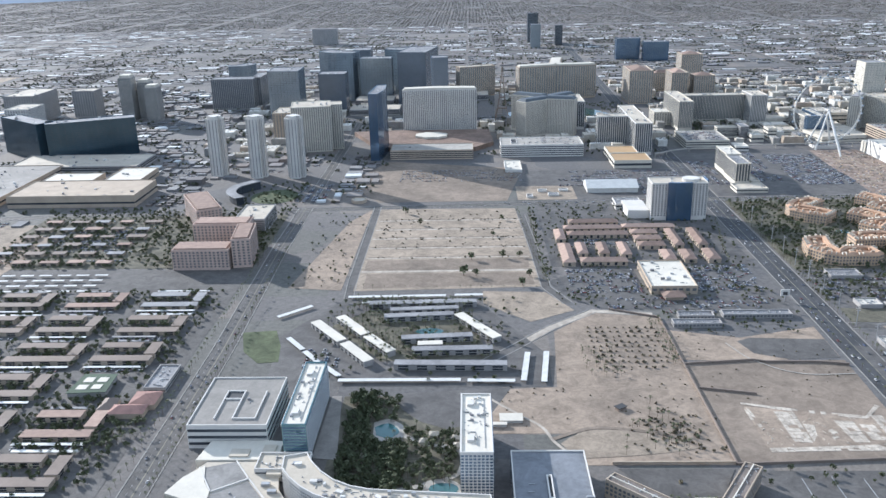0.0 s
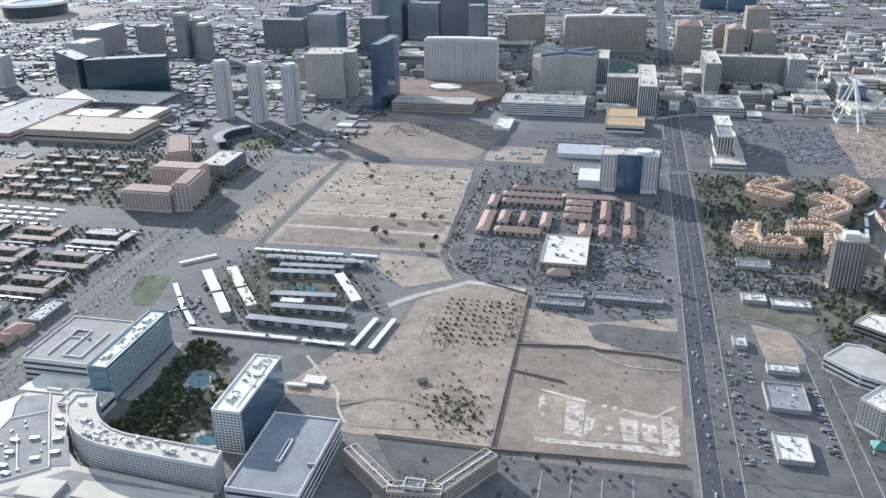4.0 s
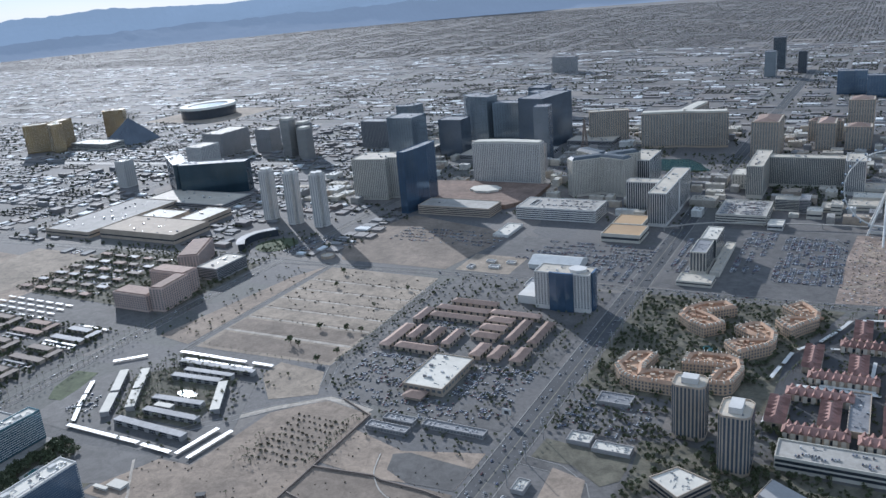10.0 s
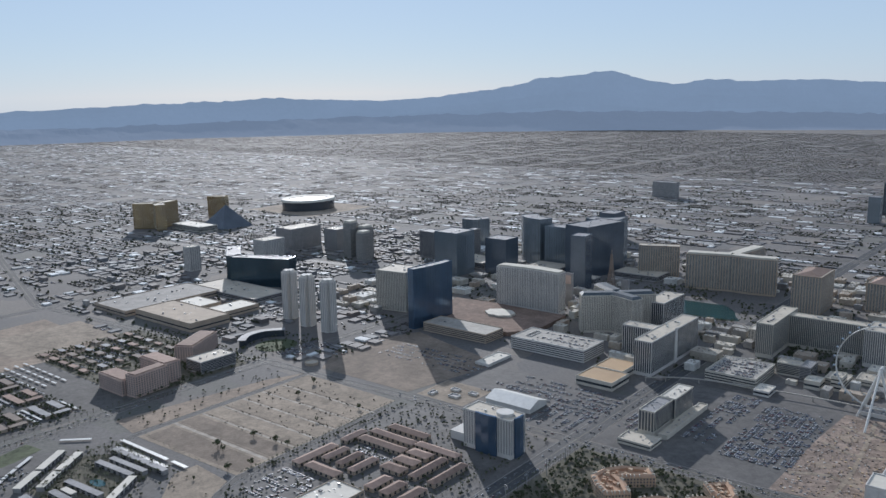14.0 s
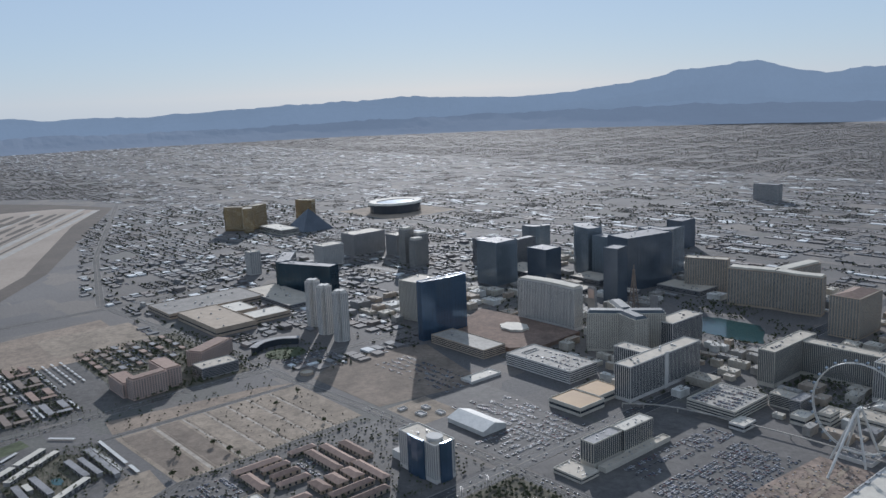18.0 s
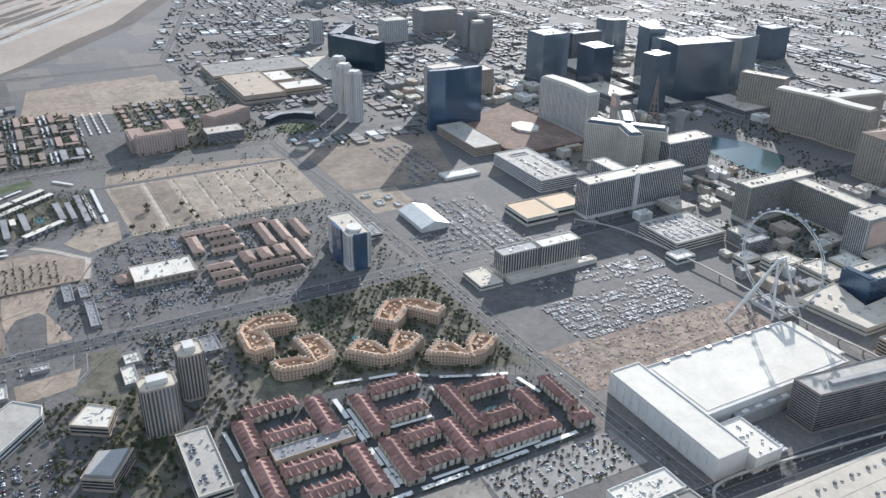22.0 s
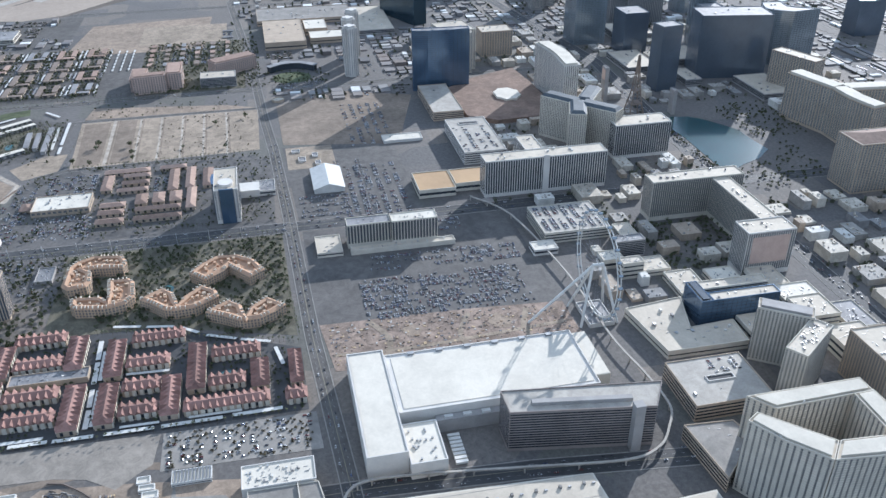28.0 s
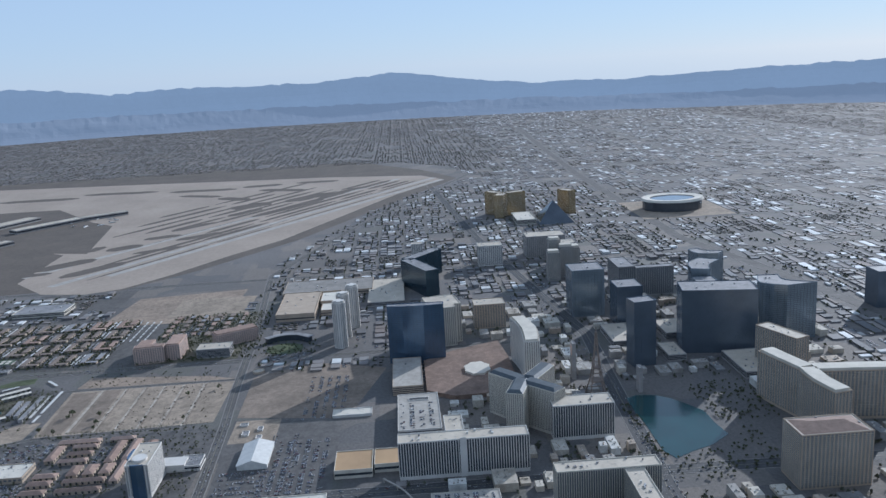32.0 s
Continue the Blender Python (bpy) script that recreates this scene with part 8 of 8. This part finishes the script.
def on_road(x0, y0, x1, y1):
    for ob in ROADS:
        for (ax, ay, bx, by, w) in ob:
            if max(ax, bx) + w < x0 or min(ax, bx) - w > x1 or max(ay, by) + w < y0 or min(ay, by) - w > y1:
                continue
            cx, cy = (x0 + x1) / 2, (y0 + y1) / 2
            dx, dy = bx - ax, by - ay
            t = max(0, min(1, ((cx - ax) * dx + (cy - ay) * dy) / (dx * dx + dy * dy)))
            if math.hypot(ax + t * dx - cx, ay + t * dy - cy) < w / 2 + max(x1 - x0, y1 - y0) / 2:
                return True
    return False


def segs(line, w):
    return [(*line[i], *line[i + 1], w) for i in range(len(line) - 1)]


ROADS = [segs([(-1200, 700), (-580, 748), (-308, 780), (-114, 806), (33, 797), (170, 789), (330, 786), (700, 800)], 11), segs([(-2600, 1100), (-1200, 1030), (-490, 1022), (-282, 1062), (100, 1120), (600, 1140), (1500, 1200)], 18),
         segs([(-402, 60), (-402, 470), (-405, 900), (-430, 2200)], 9), segs([(-420, 473), (-700, 560), (-1300, 800)], 8), segs([(151, 790), (165, 1500)], 12), segs([(-104, 508), (-104, 780)], 7), segs([(380, 500), (380, 790)], 9), segs([(-420, 473), (-185, 492), (-36, 499), (35, 504), (520, 526)], 7)]
ROADS += [segs([(x, 1080), (x + 20, 3300)], 9) for x in (-620, -840, -1060, -1300, -1560, -1850, 430, 680, 930)]
ROADS += [segs([(-3000, y), (1400, y + 20)], 9) for y in (1350, 1620, 1900, 2200, 2600, 3000)]
shops, houses, far_trees, podia, clutter = [], [], [], [], []
fr = random.Random(11)
for _ in range(5200):
    x, y = fr.uniform(-230, 470), fr.uniform(640, 1000)
    if noise.noise((x * 0.02, y * 0.02, 1)) > -0.1 and free(x - 1, y - 1, x + 1, y + 1) and not on_road(x - .5, y - .5, x + .5, y + .5):
        far_trees.append((x, y, 0, fr.uniform(1.4, 3.2), fr.uniform(0, 6.3)))
BX, BY = 44, 36
for gx in range(-3700, 1500, BX):
    for gy in range(-1300, 3800, BY):
        d = math.hypot(gx - 300, gy - 300)
        if d > 3950 or (gx > 160 and gy < 500 and gx < 560) or (gx > 520 and gy < 700) or (gx > -90 and gy < 195) or (gx > -380 and gy < 160):
            continue
        if 625 < gy < 985 and -230 < gx < 460:
            for _ in range(26):
                w, h = fr.uniform(5, 20), fr.uniform(4, 15)
                x, y = fr.uniform(gx, gx + BX - w * 0.5), fr.uniform(gy, gy + BY - h * 0.5)
                q = (x, y, x + w, y + h)
                if free(*q) and not on_road(x - 1, y - 1, x + w + 1, y + h + 1) and not any(x < p[2] + 1 and x + w > p[0] - 1 and y < p[3] + 1 and y + h > p[1] - 1 for p in podia[-160:]):
                    top = fr.uniform(1.6, 6.5)
                    podia.append((*q, top))
                    for _ in range(int(w * h / 14)):
                        ux, uy, us = fr.uniform(x + 0.3, x + w - 1.6), fr.uniform(y + 0.3, y + h - 1.6), fr.uniform(0.5, 1.3)
                        clutter.append((ux, uy, ux + us, uy + us * fr.uniform(0.5, 1), top + fr.uniform(0.3, 0.9)))
            continue
        east = gx < -1250 + 420 * noise.noise((gy * 0.006, gx * 0.002, 7)) and gy < 900 + 300 * noise.noise((gx * 0.005, 3, 2))
        warehouse = 980 < gy < 1900 and not east
        kind = fr.random()
        x0, y0, x1, y1 = gx + 2, gy + 2, gx + BX - 2, gy + BY - 2
        if warehouse and kind < 0.8 or (not warehouse and not east and gy < 980 and kind < 0.85):
            y = y0
            while y < y1 - 4:
                h = fr.uniform(5, 13)
                x = x0
                while x < x1 - 4:
                    w = fr.uniform(6, 38) if warehouse and fr.random() < 0.6 else fr.uniform(4, 12)
                    q = (x, y, min(x + w, x1), min(y + h - 2, y1))
                    if fr.random() < 0.72 and free(*q) and not on_road(*q):
                        shops.append((*q, fr.uniform(0.8, 1.7) * (1 if d < 1000 else 0.55) if warehouse or d > 1000 or fr.random() < 0.9 else fr.uniform(2, 4.5)))
                    elif d < 1100 and fr.random() < 0.75 and free(*q) and not on_road(*q):
                        park_rows(*q, "x", 4.6, 1.2, 0.6)
                    if d < 1500 and fr.random() < 0.5:
                        for _ in range(3):
                            px, py = fr.uniform(x, x + w), y + h - 1
                            if free(px - 1, py - 1, px + 1, py + 1) and not on_road(px - .5, py - .5, px + .5, py + .5):
                                far_trees.append((px, py, 0, fr.uniform(1.4, 3), fr.uniform(0, 6.3)))
                    x += w + fr.uniform(1.5, 5)
                y += h
        elif kind < 0.93:
            step = 6.2 if d < 1500 else (8.5 if d < 2200 else (11.5 if d < 3000 else 16.0))
            y = y0
            while y < y1 - 3:
                x = x0
                while x < x1 - 3:
                    s = step * 0.62
                    q = (x, y, x + s * fr.uniform(0.75, 1.1), y + s * fr.uniform(0.7, 1.0))
                    if fr.random() < 0.86 and free(*q) and not on_road(*q):
                        houses.append((*q, fr.uniform(0.7, 1.3) if d < 1300 else fr.uniform(0.45, 0.8)))
                        if fr.random() < (0.85 if d < 1300 else 0.3):
                            far_trees.append((x + s * 1.2, y + fr.uniform(0, s), 0, fr.uniform(1.3, 2.8), fr.uniform(0, 6.3)))
                    x += step
                y += step * fr.choice((0.85, 0.85, 1.5))
many_boxes("town_blocks", shops, city_roof, "low flat-roofed shops and warehouses in street blocks", "buildings")
many_boxes("casino_roofs", podia, podium_roof, "low cream casino halls and roofs between the hotels", "buildings")
many_boxes("roof_plant", clutter, podium_roof, "air units crowded on the casino roofs", "rooftop units")
many_boxes("town_houses", houses, house_roof, "low tan-roofed houses in far street blocks", "houses")
scatter("town_trees", FAR_TREES, far_trees, leaf_far, "small dark trees between far houses", "trees")
scatter("garden_tree_trunks", [t[0] for t in TREES], garden_trees, bark, "trunks of garden trees", "trees")
scatter("garden_tree_crowns", [t[1] for t in TREES], garden_trees, leaf_dark, "dense dark garden trees", "trees")


def tree_things(rows, models, name, mat, label, category, group, limit):
    meshes = [(plain_mesh("trunk", t, bark), plain_mesh("crown", c, mat)) for t, c in models]
    for k, (x, y, z, s, a) in enumerate(rows[:limit]):
        th = thing(name, x, y, label, category, group)
        th.matrix_basis = Matrix.LocRotScale((x, y, z), Euler((0, 0, a)), (s, s, s))
        for nm, me in zip(("trunk", "crown"), meshes[k % len(meshes)]):
            new(nm, me).parent = th
    return rows[limit:]


FA = np.array([q for q in FOOT if (q[2] - q[0]) * (q[3] - q[1]) < 220])


def in_open(rows):
    return [p for p in rows if not np.any((p[0] > FA[:, 0]) & (p[0] < FA[:, 2]) & (p[1] > FA[:, 1]) & (p[1] < FA[:, 3]))]


many_palms, many_trees = in_open(many_palms), in_open(many_trees)
many_palms.sort(key=lambda p: math.hypot(p[0] - 90, p[1] - 260))
many_trees.sort(key=lambda p: math.hypot(p[0] - 200, p[1] - 330))
rest = tree_things(near_trees + many_trees, TREES, "tree", leaf, "broad dusty green street tree", "tree", "street trees", 100)
scatter("tree_trunks", [t[0] for t in TREES], rest, bark, "trunks of street trees", "trees")
scatter("tree_crowns", [t[1] for t in TREES], rest, leaf, "dusty green street trees", "trees")
rest = tree_things(many_palms, PALMS, "palm", palm_leaf, "slender fan palm with a small crown", "palm", "palms", 150)
scatter("palm_trunks", [t[0] for t in PALMS], rest, bark, "slender palm trunks", "palms")
scatter("palm_crowns", [t[1] for t in PALMS], rest, palm_leaf, "fan palm crowns", "palms")
scatter("shrubs", SHRUBS, many_shrubs, shrub_leaf, "dry desert shrubs", "shrubs")

# ---- cars ----
car_spots.sort(key=lambda c: min(math.hypot(c[0] - 165, c[1] - 260), math.hypot(c[0] - 330, c[1] - 470)))
body_me, cab_me = CAR_BODY.mesh("body", car_paint), CAR_CAB.mesh("cabin", glass_dark)
for x, y, z, s, a in car_spots[:240]:
    th = thing("car", x, y, "parked car with dark windows", "car", "cars", z)
    th.matrix_basis = pose(x, y, z, 0, 0, math.degrees(a))
    new("body", body_me).parent = th
    new("cabin", cab_me).parent = th
b4 = np.array([q for q in CAR_BODY.f if len(q) == 4])
n6 = [q for q in CAR_BODY.f if len(q) == 6]
b4 = np.array(list(b4) + [(q[0], q[1], q[2], q[3]) for q in n6] + [(q[0], q[3], q[4], q[5]) for q in n6])
scatter("cars_far", [(np.array(CAR_BODY.v), b4)], car_spots[240:], car_paint_i, "many parked and driving cars", "cars")
scatter("car_windows_far", [(np.array(CAR_CAB.v), np.array(CAR_CAB.f))], car_spots[240:], glass_dark, "dark windows of many cars", "cars")


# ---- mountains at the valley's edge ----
# the air's haze over the ranges is put into blue colour and emission
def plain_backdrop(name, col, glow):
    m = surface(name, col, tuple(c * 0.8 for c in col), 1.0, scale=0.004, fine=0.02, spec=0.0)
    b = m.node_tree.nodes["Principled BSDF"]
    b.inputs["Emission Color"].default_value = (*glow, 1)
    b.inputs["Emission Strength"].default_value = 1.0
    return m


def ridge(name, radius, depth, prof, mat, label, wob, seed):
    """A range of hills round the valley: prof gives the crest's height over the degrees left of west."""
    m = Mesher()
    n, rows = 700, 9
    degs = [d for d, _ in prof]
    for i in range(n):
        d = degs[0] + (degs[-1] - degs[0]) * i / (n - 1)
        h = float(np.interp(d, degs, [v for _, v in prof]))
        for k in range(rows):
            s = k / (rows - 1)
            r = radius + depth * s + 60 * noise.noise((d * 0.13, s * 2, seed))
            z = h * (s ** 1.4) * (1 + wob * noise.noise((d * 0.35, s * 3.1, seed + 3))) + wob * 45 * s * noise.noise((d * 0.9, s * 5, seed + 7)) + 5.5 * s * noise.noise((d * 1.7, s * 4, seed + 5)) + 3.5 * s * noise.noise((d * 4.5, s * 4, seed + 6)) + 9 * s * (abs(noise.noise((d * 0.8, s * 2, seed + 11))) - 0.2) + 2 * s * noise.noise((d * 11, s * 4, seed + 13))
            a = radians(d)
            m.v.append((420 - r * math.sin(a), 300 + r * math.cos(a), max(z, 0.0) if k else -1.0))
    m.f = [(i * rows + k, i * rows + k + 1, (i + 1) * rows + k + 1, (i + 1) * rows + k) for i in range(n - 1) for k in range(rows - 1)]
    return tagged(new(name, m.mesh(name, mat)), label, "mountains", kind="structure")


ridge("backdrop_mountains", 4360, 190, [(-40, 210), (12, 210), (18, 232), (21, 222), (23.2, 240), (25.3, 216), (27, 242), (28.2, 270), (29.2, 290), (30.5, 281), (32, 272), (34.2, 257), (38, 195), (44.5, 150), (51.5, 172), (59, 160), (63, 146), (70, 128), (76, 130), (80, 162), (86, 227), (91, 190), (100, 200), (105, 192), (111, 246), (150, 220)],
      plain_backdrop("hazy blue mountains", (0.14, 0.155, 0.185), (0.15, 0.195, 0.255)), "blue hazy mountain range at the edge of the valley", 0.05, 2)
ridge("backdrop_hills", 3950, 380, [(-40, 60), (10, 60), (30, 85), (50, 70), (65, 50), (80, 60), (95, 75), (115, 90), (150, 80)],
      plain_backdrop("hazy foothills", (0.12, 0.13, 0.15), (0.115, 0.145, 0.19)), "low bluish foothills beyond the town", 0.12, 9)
